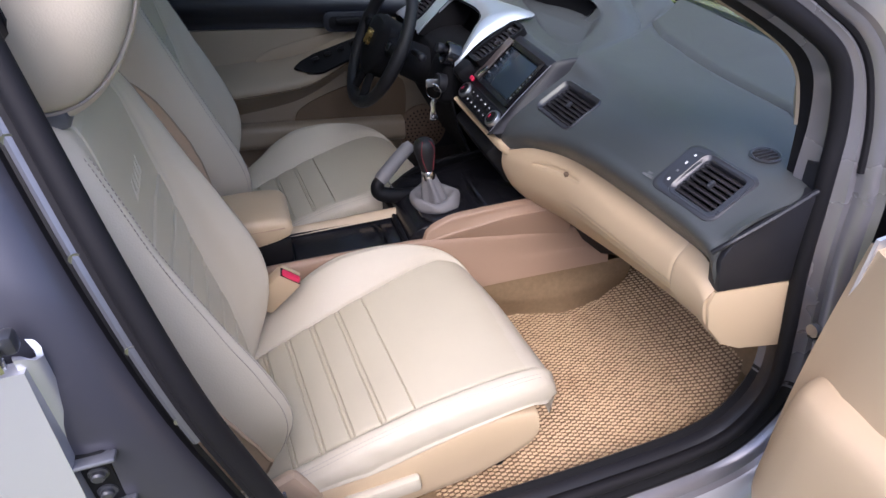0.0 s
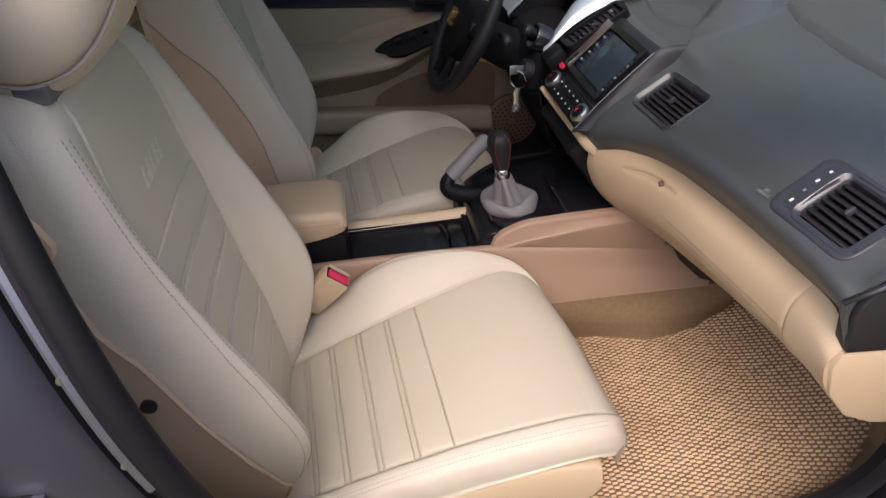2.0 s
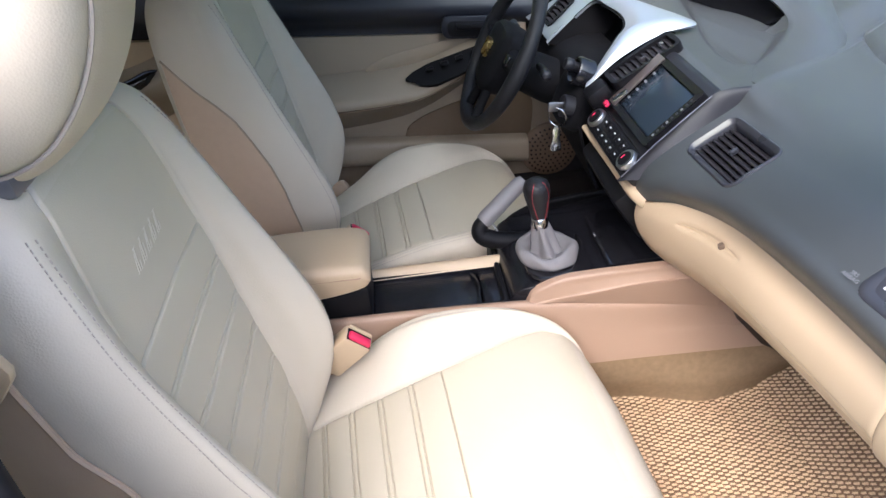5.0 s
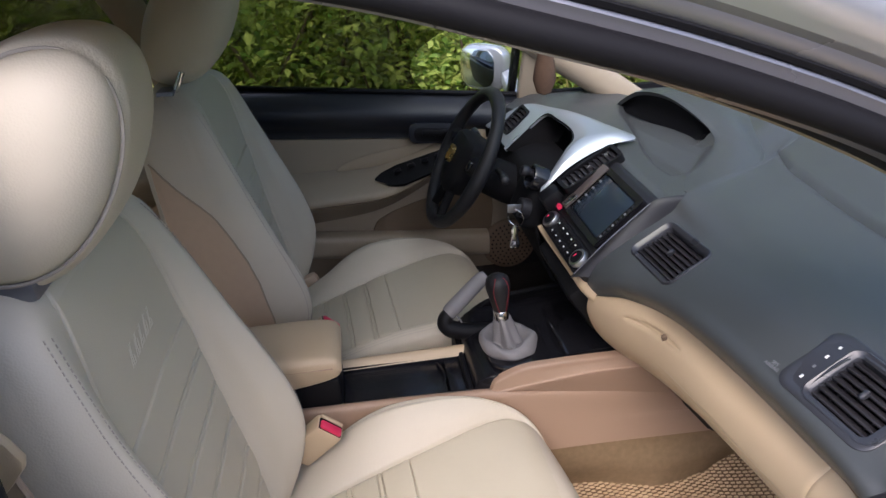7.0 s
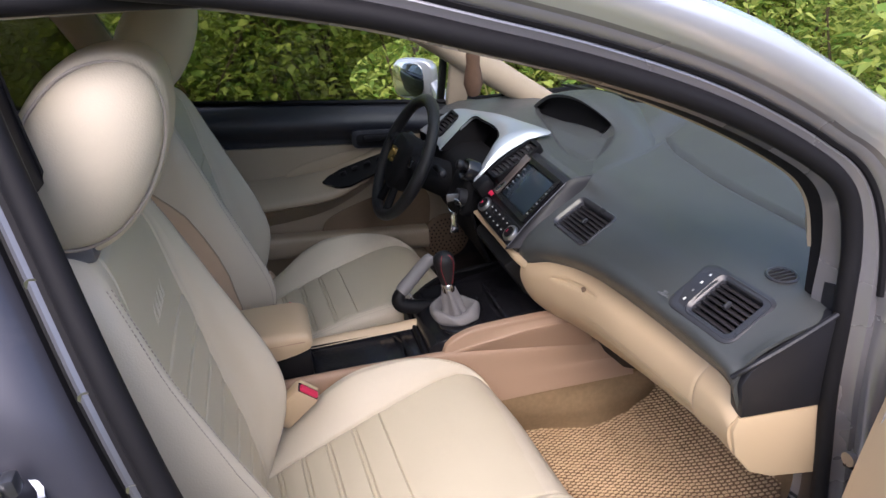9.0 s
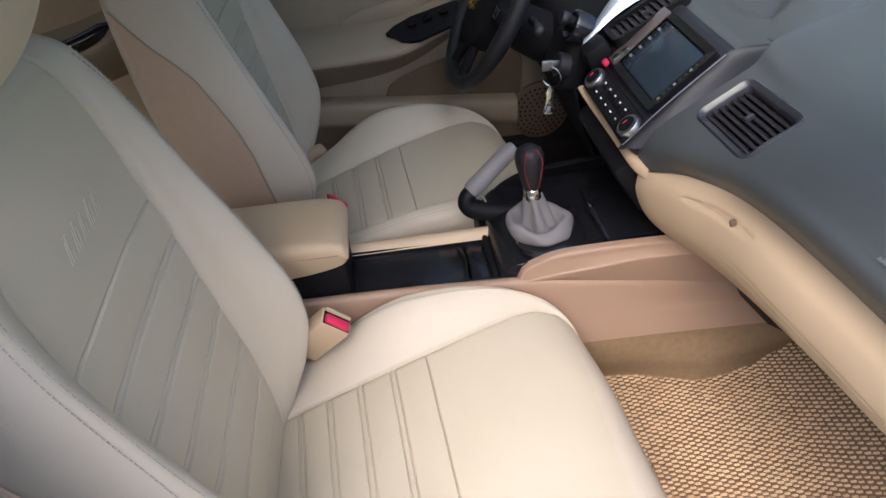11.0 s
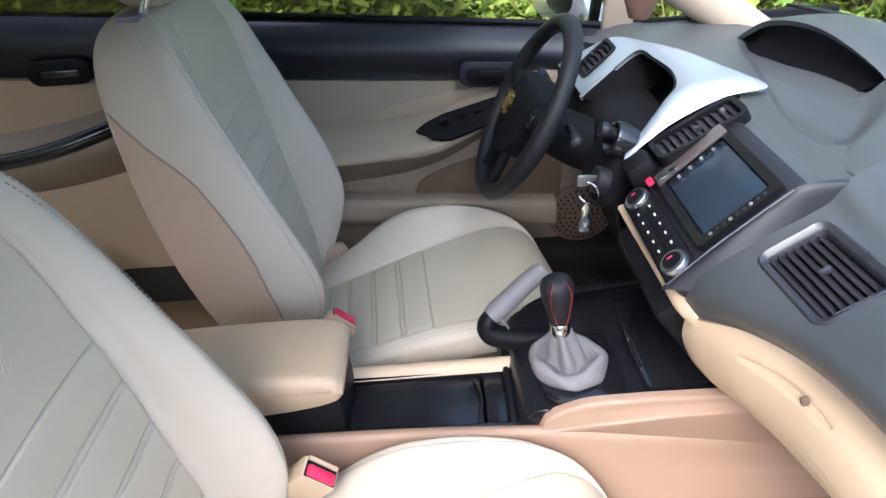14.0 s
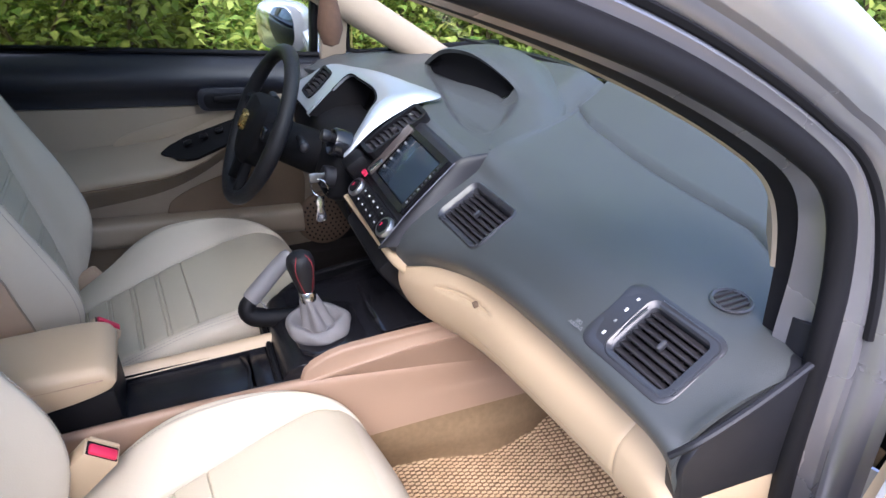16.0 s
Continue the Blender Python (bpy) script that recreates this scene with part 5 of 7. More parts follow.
# ---- floor mats ----
def floor_mat(outline, z0, slope, label, backing=None, loops=None):
    root = thing("floor_mat", (np.mean([p[0] for p in outline]), np.mean([p[1] for p in outline]), z0), label, "floor mat", "woven floor mats")
    poly = crom(outline, 60, True)
    rows = []
    for x in np.linspace(poly[:, 0].min() + 0.002, poly[:, 0].max() - 0.002, 48):
        ys_ = []
        for (x0_, y0_), (x1_, y1_) in zip(poly, np.roll(poly, -1, 0)):
            if (x0_ > x) != (x1_ > x):
                ys_.append(y0_ + (y1_ - y0_) * (x - x0_) / (x1_ - x0_))
        rows.append([(x, min(ys_) + (max(ys_) - min(ys_)) * g, z0 + slope(x) + 0.001) for g in np.linspace(0, 1, 8)])
    base = shell(np.array(rows), 0.006)
    part("mat_base", base, backing or MAT_BASE, root, "brown woven backing")
    P = poly
    cells = []
    px, py = 0.0122, 0.0102
    x0, x1, y0, y1 = P[:, 0].min(), P[:, 0].max(), P[:, 1].min(), P[:, 1].max()
    unit = np.array([(-1, 0, 0), (-0.55, 0.75, 0.25), (0.55, 0.75, 0.25), (1, 0, 0), (0.55, -0.75, 0.25), (-0.55, -0.75, 0.25), (-0.4, 0, 1), (0.4, 0, 1)])
    uf = [(0, 1, 6), (1, 2, 7, 6), (2, 3, 7), (3, 4, 7), (4, 5, 6, 7), (5, 0, 6)]
    V, F = [], []
    r = np.random.default_rng(3)
    k = 0
    for i in range(int((x1 - x0) / px) + 1):
        for j in range(int((y1 - y0) / py) + 1):
            c = np.array([x0 + i * px, y0 + (j + 0.5 * (i % 2)) * py])
            # inside the outline?
            a, b = P, np.roll(P, -1, 0)
            cr = ((a[:, 1] > c[1]) != (b[:, 1] > c[1])) & (c[0] < (b[:, 0] - a[:, 0]) * (c[1] - a[:, 1]) / (b[:, 1] - a[:, 1] + 1e-12) + a[:, 0])
            if cr.sum() % 2 == 0:
                continue
            sc = np.array([0.0073, 0.0045, 0.0046]) * r.uniform(0.9, 1.1)
            V.append(unit * sc + [c[0] + r.normal(0, 0.0004), c[1] + r.normal(0, 0.0004), z0 + slope(c[0]) + 0.0075])
            F += [tuple(8 * k + q for q in f) for f in uf]
            k += 1
    w = part("weave", (np.concatenate(V), F), loops or MAT_WEAVE, root, "honeycomb woven loops with dark stains")
    w["kind"] = "stuff"
    return root


rise = lambda x: 0.55 * max(0.0, x - 0.80) ** 1.3
floor_mat([(0.18, -0.675), (0.16, -0.40), (0.18, -0.17), (0.42, -0.152), (0.55, -0.166), (0.68, -0.203), (0.76, -0.187), (0.85, -0.135), (0.94, -0.105), (1.01, -0.16), (1.045, -0.34), (1.03, -0.47), (0.97, -0.562), (0.885, -0.628), (0.79, -0.660), (0.64, -0.674), (0.40, -0.680)], 0.312, rise, "tan woven honeycomb mat with dark stains in the passenger footwell")
# driver mat: footwell shade is painted into backing and loops
floor_mat([(0.28, 0.66), (0.26, 0.40), (0.28, 0.19), (0.55, 0.185), (0.80, 0.19), (0.97, 0.22), (0.98, 0.42), (0.96, 0.62), (0.6, 0.66)], 0.312, rise, "woven mat with the driver footwell's shade put into its colour", MAT_SHADED, MAT_SHADED)


# ---- dashboard ----
dash = thing("dashboard", (0.75, 0, 0.6), "dark grey two-tier dashboard with beige lower half", "dashboard")
ST = [  # y, then (x, z) from the colour break up over the nose to the windscreen
    (-0.745, (0.612, 0.850), (0.590, 0.915), (0.612, 0.955), (0.67, 0.982), (0.74, 0.992), (0.80, 0.985), (0.845, 0.965)),
    (-0.715, (0.620, 0.882), (0.586, 0.930), (0.612, 0.948), (0.678, 0.986), (0.745, 1.000), (0.83, 1.002), (0.875, 0.998)),
    (-0.62, (0.618, 0.880), (0.585, 0.930), (0.606, 0.950), (0.672, 0.993), (0.745, 1.003), (0.86, 1.005), (0.94, 1.012)),
    (-0.45, (0.612, 0.870), (0.575, 0.922), (0.594, 0.944), (0.655, 0.988), (0.74, 1.004), (0.90, 1.003), (1.03, 1.022)),
    (-0.30, (0.592, 0.862), (0.556, 0.905), (0.577, 0.934), (0.642, 0.976), (0.72, 1.000), (0.91, 0.998), (1.085, 1.026)),
    (-0.21, (0.545, 0.857), (0.520, 0.892), (0.556, 0.924), (0.640, 0.970), (0.71, 1.004), (0.915, 0.998), (1.10, 1.030)),
    (-0.155, (0.508, 0.836), (0.500, 0.872), (0.540, 0.915), (0.640, 0.978), (0.70, 1.012), (0.92, 1.004), (1.11, 1.032)),
    (-0.125, (0.500, 0.822), (0.497, 0.862), (0.535, 0.912), (0.640, 0.985), (0.70, 1.018), (0.93, 1.010), (1.115, 1.033)),
]
YB = ([0.5, 0.66, 0.80, 0.92, 1.05, 1.12], [-0.125, -0.120, -0.075, 0.015, 0.095, 0.13])
secs = [[(x, y if y < -0.16 else y + lerp(x, *YB) + 0.125, z) for x, z in pts] for y, *pts in ST]
G = loft(secs, 220, 170)
groove = np.interp(G[..., 1], [-0.70, -0.50, -0.20, -0.04, 0.10], [0.83, 0.915, 0.930, 0.945, 0.99])
G[..., 2] += 0.006 * np.clip((G[..., 0] - groove) / 0.010, 0, 1) ** 1 - 0.0045 * np.exp(-(((G[..., 0] - groove) / 0.006) ** 2))

def seated(o, u, v, w, h):
    """The vent's frame moved along its normal on to the dashboard skin."""
    m = basis(o, u, v)
    P = (G.reshape(-1, 3) - np.array(m.translation)) @ np.array(m.to_3x3())
    near = (np.abs(P[:, 0]) < w / 2) & (np.abs(P[:, 1]) < h / 2) & (np.abs(P[:, 2]) < 0.05)
    edge = near & ((np.abs(P[:, 0]) > w / 2 - 0.012) | (np.abs(P[:, 1]) > h / 2 - 0.012))
    n_ = m.to_3x3() @ Vector((0, 0, 1))
    W_ = G.reshape(-1, 3)[near]
    c_ = W_.mean(0)
    nn = Vector(np.linalg.svd(W_ - c_)[2][2] if len(W_) < 4000 else np.linalg.svd((W_ - c_)[::8])[2][2])
    nn = nn if nn.dot(n_) > 0 else -nn
    uu_, vv_ = Vector(u), Vector(v)
    m = basis(m.translation, uu_ - nn * uu_.dot(nn), vv_ - nn * vv_.dot(nn))
    return Matrix.Translation(nn * (0.001 + float(np.median((W_ - np.array(m.translation)) @ np.array(nn))))) @ m


def cut(geo, frames):
    V, F = geo
    keep = np.ones(len(F), bool)
    C = np.array([np.mean([V[i] for i in f], 0) for f in F])
    for m, w, h in frames:
        P = (C - np.array(m.translation)) @ np.array(m.to_3x3())
        keep &= ~((np.abs(P[:, 0]) < w / 2) & (np.abs(P[:, 1]) < h / 2) & (np.abs(P[:, 2]) < 0.04))
    return V, [f for f, k in zip(F, keep) if k]


V_MID = ((0.602, -0.215, 0.970), (0, -1, 0.12), (0.80, 0, 0.50), 0.156, 0.106)
V_END = ((0.643, -0.642, 0.986), (0.16, -1, -0.10), (0.80, 0.12, 0.46), 0.142, 0.108)
M_MID = seated(*V_MID) @ Matrix.Translation((0.008, -0.011, 0))
M_END = seated(*V_END) @ Matrix.Translation((-0.004, -0.006, 0))


def skin_at(m, uv):
    """Height of the dashboard skin over the plane of m, at points (u, v)."""
    P = (G.reshape(-1, 3) - np.array(m.translation)) @ np.array(m.to_3x3())
    P = P[(np.abs(P[:, 2]) < 0.06) & (np.abs(P[:, 0]) < 0.16) & (np.abs(P[:, 1]) < 0.12)]
    out = []
    for u, v in uv:
        r = np.hypot(P[:, 0] - u, P[:, 1] - v)
        k = np.argsort(r)[:6]
        w = 1 / (r[k] + 1e-4) ** 2
        out.append(float((P[k, 2] * w).sum() / w.sum()))
    return np.array(out) + 0.006


def skin_vent(m, w, h, slats, label):
    """A slatted vent whose frame follows the curved skin."""
    rows = []
    base = None
    for d, n in ((0.010, -0.004), (0.009, 0.0012), (0.006, 0.0034), (0.003, 0.0036), (-0.010, -0.0010), (-0.014, -0.0035), (-0.016, -0.020)):
        o = np.array(round_rect(w + d, h + d, 0.014 + d / 2))
        base = skin_at(m, o)
        rows.append([(m @ Vector((a, b, e + n)))[:] for (a, b), e in zip(o, base)])
    fr = part("vent_frame", grid(np.array(rows), True), FRAME, dash, label)
    bk = np.array([[(m @ Vector((a, b, float(skin_at(m, [(a, b)])[0]) - 0.022)))[:] for a in np.linspace(-w / 2, w / 2, 5)] for b in np.linspace(-h / 2, h / 2, 7)])
    part("vent_back", shell(bk, 0.003), VOID, fr)
    for k in range(slats):
        y = (k + 0.5) / slats * (h - 0.018) - (h - 0.018) / 2
        e = float(skin_at(m, [(0.0, y)])[0])
        part("slat", moved(rbox((0, y, e - 0.0105), (w - 0.016, 0.0030, 0.013), 0.001, Matrix.Rotation(0.75, 3, "X")), m), SLAT, fr)
    e = float(skin_at(m, [(0.0, 0.0)])[0])
    part("vent_knob", moved(rbox((0, 0.002, e - 0.002), (0.007, 0.016, 0.010), 0.003), m), FRAME, fr)
    for a in (-0.25, 0.25):
        part("blade", moved(rbox((a * w, 0, e - 0.018), (0.0022, h - 0.02, 0.006), 0.0006), m), BLACK, fr)
    return fr


part("passenger_top", cut(shell(G, -0.006), [(M_MID, 0.126, 0.084), (M_END, 0.098, 0.086)]), DASH, dash, "dark grey grained dashboard top")
LOW = [
    (-0.742, (0.612, 0.846), (0.600, 0.82), (0.614, 0.775), (0.650, 0.735), (0.70, 0.695)),
    (-0.70, (0.618, 0.877), (0.598, 0.84), (0.607, 0.785), (0.642, 0.742), (0.695, 0.688)),
    (-0.60, (0.616, 0.875), (0.592, 0.842), (0.595, 0.784), (0.628, 0.743), (0.680, 0.690)),
    (-0.45, (0.610, 0.865), (0.576, 0.838), (0.576, 0.780), (0.608, 0.737), (0.660, 0.682)),
    (-0.30, (0.590, 0.857), (0.558, 0.832), (0.560, 0.768), (0.600, 0.712), (0.662, 0.646)),
    (-0.21, (0.543, 0.852), (0.525, 0.815), (0.540, 0.750), (0.588, 0.692), (0.665, 0.622)),
    (-0.155, (0.506, 0.831), (0.505, 0.79), (0.527, 0.733), (0.580, 0.675), (0.66, 0.615)),
    (-0.128, (0.498, 0.817), (0.50, 0.775), (0.53, 0.717), (0.588, 0.658), (0.66, 0.605)),
]
GL_ = loft([[(x, y, z) for x, z in pts] for y, *pts in LOW], 400, 280)


def smooth(v):
    v = np.clip(v, 0, 1)
    return v * v * (3 - 2 * v)


# joint round the glovebox lid
gy = GL_[..., 1]
GL_[..., 0] += 0.004 * np.exp(-(((gy + 0.655) / 0.003) ** 2))
fall = np.linspace(0, 1, 280)[None, :] * np.ones((400, 1))
GL_[..., 0] += (np.clip((-0.27 - gy) / 0.10, 0, 1) ** 2 * (gy > -0.655)) * (0.0025 * np.exp(-(((fall - 0.44) / 0.014) ** 2)) + 0.0045 * np.clip((fall - 0.44) / 0.05, 0, 1) * np.clip((0.95 - fall) / 0.2, 0, 1))
oval = (np.abs(gy + 0.291) / 0.072) ** 4 + (np.abs(fall - 0.215) / 0.052) ** 2.4
low_n = np.cross(np.gradient(GL_, axis=0), np.gradient(GL_, axis=1))
low_n /= np.linalg.norm(low_n, axis=2, keepdims=True)
low_n *= np.sign(low_n[..., :1] + 1e-9)
GL_ += (0.0060 * smooth((1 - oval) * 2.5))[..., None] * low_n
part("glovebox", shell(GL_, 0.006), BEIGE, dash, "beige glovebox and lower dashboard")


def on_low(y, f, lift=0.0):
    i = int(np.argmin(np.abs(GL_[:, 140, 1] - y)))
    return GL_[i, int(f * 279)] + [-lift, 0, lift * 0.4]


part("glovebox_catch", rbox(on_low(-0.316, 0.225, 0.0065), (0.010, 0.009, 0.017), 0.003, Matrix.Rotation(radians(-20), 3, "Y")), SPEAKER, dash, "brown glovebox catch in the finger recess")
# darker beige tube drawn as the shadow at the finger recess edge
lip = np.array([on_low(-0.291 + 0.069 * math.copysign(abs(math.cos(a)) ** 0.5, math.cos(a)), 0.215 + 0.049 * math.copysign(abs(math.sin(a)) ** 0.85, math.sin(a)), 0.0) for a in np.linspace(0, 2 * math.pi, 90, endpoint=False)])
for _ in range(5):
    lip = (np.roll(lip, 1, 0) + 2 * lip + np.roll(lip, -1, 0)) / 4
part("recess_shadow_line", tube(lip, 0.0011, 5, True), PINK_BEIGE, dash, "fine shadow line round the finger recess")
part("glovebox_line", tube([on_low(y, 0.16, 0.0005) for y in np.linspace(-0.30, -0.645, 30)], 0.0016, 5), PINK_BEIGE, dash)
part("dash_end_dark", prism([(0.606, 0.848), (0.592, 0.915), (0.606, 0.942), (0.66, 0.972), (0.70, 0.992), (0.745, 1.006), (0.778, 0.985), (0.785, 0.83)], lambda a, b, h: (a, -0.744 - h, b), -0.02, 0.008, 0.003), DARK, dash, "dark end cap of the dashboard")
part("dash_end_beige", prism([(0.608, 0.844), (0.784, 0.826), (0.822, 0.660), (0.705, 0.686), (0.657, 0.712), (0.617, 0.763), (0.602, 0.818)], lambda a, b, h: (a - 0.003, -0.740 - h, b), -0.03, 0.009, 0.003), BEIGE, dash, "beige end cap of the lower dashboard")
part("end_rail", tube(crom([(0.583, -0.738, 0.925), (0.605, -0.752, 0.953), (0.67, -0.755, 0.985), (0.74, -0.75, 1.012), (0.77, -0.745, 1.02)], 20), 0.0045, 8), DARK, dash, "raised dark rail on the dashboard end")
under = np.array([[(q[-1][0] - 0.004, y, q[-1][1] + 0.008), (0.80, y, lerp(y, [-0.74, -0.12], [0.70, 0.66])), (0.99, y, 0.72)] for y, *q in LOW])
part("dash_underside", shell(under, 0.01), BLACK, dash)
part("footwell_trim", prism([(-0.165, 0.625), (-0.165, 0.585), (-0.215, 0.572), (-0.305, 0.590), (-0.385, 0.640), (-0.40, 0.69), (-0.25, 0.66)], lambda a, b, h: (0.690 + h, a, b), 0, 0.03, 0.003), BLACK, dash, "black trim under the glovebox beside the console")
# top over the centre and the driver's side: one moulded surface with a scoop below the display
SCOOP = np.array([(0.722, 0.215), (0.700, 0.13), (0.692, 0.05), (0.700, -0.005), (0.735, -0.008), (0.790, 0.028), (0.845, 0.085), (0.875, 0.13), (0.93, 0.16), (0.93, 0.50), (0.80, 0.52), (0.765, 0.43), (0.745, 0.32)])


def depth_in(X, Y, poly):
    """Signed distance into a polygon."""
    best, inside = np.full(X.shape, 9.0), np.zeros(X.shape, bool)
    for (x0, y0), (x1, y1) in zip(poly, np.roll(poly, -1, 0)):
        dx, dy = x1 - x0, y1 - y0
        f = np.clip(((X - x0) * dx + (Y - y0) * dy) / (dx * dx + dy * dy), 0, 1)
        best = np.minimum(best, np.hypot(X - x0 - f * dx, Y - y0 - f * dy))
        inside ^= ((y0 > Y) != (y1 > Y)) & (X < (x1 - x0) * (Y - y0) / (y1 - y0 + 1e-12) + x0)
    return np.where(inside, best, -best)


nose = lambda y: lerp(y, [-0.13, -0.115, 0.0, 0.105, 0.15, 0.19, 0.27, 0.375, 0.485, 0.60, 0.72], [0.655, 0.625, 0.608, 0.606, 0.615, 0.668, 0.652, 0.618, 0.582, 0.552, 0.50])
edge_y = np.linspace(0, 1, 150)
DT = []
for f in np.linspace(0, 1, 130):
    row = []
    for g in edge_y:
        y = -0.118 + 0.838 * g
        x0_, x1_ = nose(y), lerp(y, [-0.12, 0.0, 0.2, 0.36, 0.57, 0.72], [1.10, 1.105, 1.065, 1.02, 0.905, 0.80])
        x = x0_ + (x1_ - x0_) * f
        row.append((x, y + max(0.0, lerp(x, *YB) + 0.12) * (1 - g) ** 3, 0.0))
    DT.append(row)
DT = np.array(DT)
X, Y = DT[..., 0], DT[..., 1]
flank = smooth((Y - np.interp(X, *YB)) / 0.10)
Zt = 1.006 + 0.018 * smooth((X - 0.93) / 0.14) - 0.40 * np.clip(0.650 - X, 0, 1) * (Y < 0.15) - 0.32 * np.clip(0.60 - X, 0, 1) * (Y >= 0.15)
Zt += 0.022 * flank * smooth((X - 0.76) / 0.10) * (1 - smooth((Y - 0.25) / 0.25)) - 0.004 * (1 - smooth((Y - np.interp(X, *YB)) / 0.012)) - 0.010 * smooth((Y - 0.5) / 0.15)
rim_x = np.interp(Y, [0.10, 0.15, 0.22, 0.31, 0.40, 0.47, 0.51], [0.860, 0.852, 0.840, 0.828, 0.814, 0.803, 0.797])
Zt -= 0.032 * smooth(depth_in(X, Y, SCOOP) / 0.030) * np.clip((rim_x + 0.01 - X) / 0.10, 0.55, 1)
DT[..., 2] = Zt
part("driver_top", shell(DT, -0.010), DASH, dash, "dark grey dashboard top with a smooth scoop below the display")
# hood of the upper display
RIM = crom([(0.690, -0.060, 0.996), (0.735, -0.012, 1.005), (0.790, 0.028, 1.016), (0.842, 0.080, 1.030), (0.858, 0.120, 1.046), (0.848, 0.180, 1.066), (0.833, 0.270, 1.081), (0.820, 0.350, 1.078), (0.809, 0.430, 1.058), (0.800, 0.490, 1.022), (0.797, 0.525, 0.992)], 110)
BACK = crom([(0.690, -0.112, 1.003), (0.760, -0.090, 1.003), (0.835, -0.050, 1.003), (0.905, 0.010, 1.004), (0.955, 0.075, 1.010), (1.00, 0.17, 1.020), (1.04, 0.27, 1.026), (1.04, 0.36, 1.026), (1.00, 0.45, 1.018), (0.95, 0.53, 1.008), (0.88, 0.57, 0.985)], 110)
tall = np.clip((RIM[:, 2:3] - 1.012) / 0.07, 0, 1)
dome = [RIM + [0.004, 0, -0.006], RIM + [-0.001, 0, -0.001]] + [RIM * (1 - f) + BACK * f + np.array([0, 0, 1]) * (0.004 + 0.020 * tall) * math.sin(math.pi * f) ** 1.2 for f in np.linspace(0.03, 1, 16)] + [BACK + [0.006, 0, -0.012]]
part("display_hood", shell(np.stack(dome, 1), -0.004), DASH, dash, "arched hood over the upper display flowing into the dashboard")
SILL = crom([(0.856, 0.128, 1.040), (0.846, 0.185, 1.006), (0.832, 0.270, 1.001), (0.820, 0.350, 0.998), (0.809, 0.430, 0.994), (0.800, 0.490, 0.990), (0.797, 0.512, 0.988)], 60)
HOOD = RIM[42:108][np.linspace(0, 65, 60).astype(int)]
part("upper_display", shell(np.stack([HOOD + [0.003, 0, -0.004], HOOD * 0.6 + SILL * 0.4 + [0.016, 0, 0.0], HOOD * 0.3 + SILL * 0.7 + [0.016, 0, 0], SILL + [0.003, 0, -0.001]], 1), 0.002), VOID, dash, "black recessed upper display")
CHK = RIM[:46]
part("scoop_wall", shell(np.stack([CHK + [0.002, 0, -0.003], CHK + [-0.004, 0.004, -0.012], CHK + [-0.010, 0.010, -0.026], CHK + [-0.022, 0.022, -0.042], CHK + [-0.04, 0.04, -0.05]], 1), 0.003), DASH, dash)

# silver cluster surround
COWL = [
    [(0.470, 0.150, 0.924), (0.473, 0.158, 0.930), (0.476, 0.166, 0.930), (0.478, 0.172, 0.926)],
    [(0.545, 0.168, 0.975), (0.540, 0.178, 0.988), (0.528, 0.190, 0.985), (0.520, 0.200, 0.968)],
    [(0.635, 0.182, 1.012), (0.612, 0.196, 1.024), (0.572, 0.210, 1.018), (0.548, 0.222, 0.996)],
    [(0.706, 0.186, 1.024), (0.660, 0.215, 1.037), (0.605, 0.230, 1.030), (0.572, 0.245, 1.012)],
    [(0.672, 0.27, 1.030), (0.645, 0.285, 1.038), (0.610, 0.300, 1.032), (0.585, 0.31, 1.016)],
    [(0.640, 0.375, 1.028), (0.620, 0.38, 1.034), (0.595, 0.385, 1.028), (0.580, 0.39, 1.014)],
    [(0.606, 0.480, 1.014), (0.596, 0.478, 1.021), (0.582, 0.466, 1.019), (0.571, 0.452, 1.010)],
    [(0.566, 0.594, 1.000), (0.556, 0.580, 1.002), (0.546, 0.486, 0.987), (0.538, 0.469, 0.979)],
    [(0.512, 0.656, 0.956), (0.508, 0.640, 0.958), (0.502, 0.490, 0.949), (0.495, 0.471, 0.940)],
    [(0.462, 0.690, 0.912), (0.462, 0.675, 0.916), (0.468, 0.492, 0.918), (0.466, 0.473, 0.912)],
]
fv = basis((0.517, 0.572, 0.964), (0, -1, 0), (1.093, 0, 1))
part("cluster_surround", cut(shell(loft(COWL, 110, 40), -0.006), [(fv, 0.074, 0.084)]), SILVER, dash, "satin silver instrument surround sweeping to a point")
vis = []
inner = crom([c[3] for c in COWL], 60)
vis = np.array([inner, inner + [0.05, 0, -0.012], inner * [1, 0.94, 1] + [0.085, 0.02, -0.04]])
part("cluster_visor", shell(vis, 0.004), SOFT_BLACK, dash, "black visor inside the instrument surround")
part("instrument_panel", rbox((0.632, 0.36, 0.945), (0.02, 0.30, 0.11), 0.01, Matrix.Rotation(radians(20), 3, "Y")), VOID, dash, "dark unlit instrument panel")
bin_ = []
for y in (0.17, 0.25, 0.36, 0.48, 0.58, 0.68):
    bin_.append([(0.60, y, 0.925 - 0.02 * abs(y - 0.36)), (0.535, y, 0.925 - 0.05 * abs(y - 0.36)), (0.485, y, 0.90 - 0.08 * abs(y - 0.36)), (0.475, y, 0.82), (0.51, y, 0.70), (0.56, y, 0.60), (0.62, y, 0.50), (0.72, y, 0.40)])
part("lower_panel", shell(loft(bin_, 40, 40), 0.006), SOFT_BLACK, dash, "dark lower panel under the instruments")
part("driver_underside", rbox((0.80, 0.42, 0.60), (0.40, 0.58, 0.05), 0.01), SOFT_BLACK, dash)
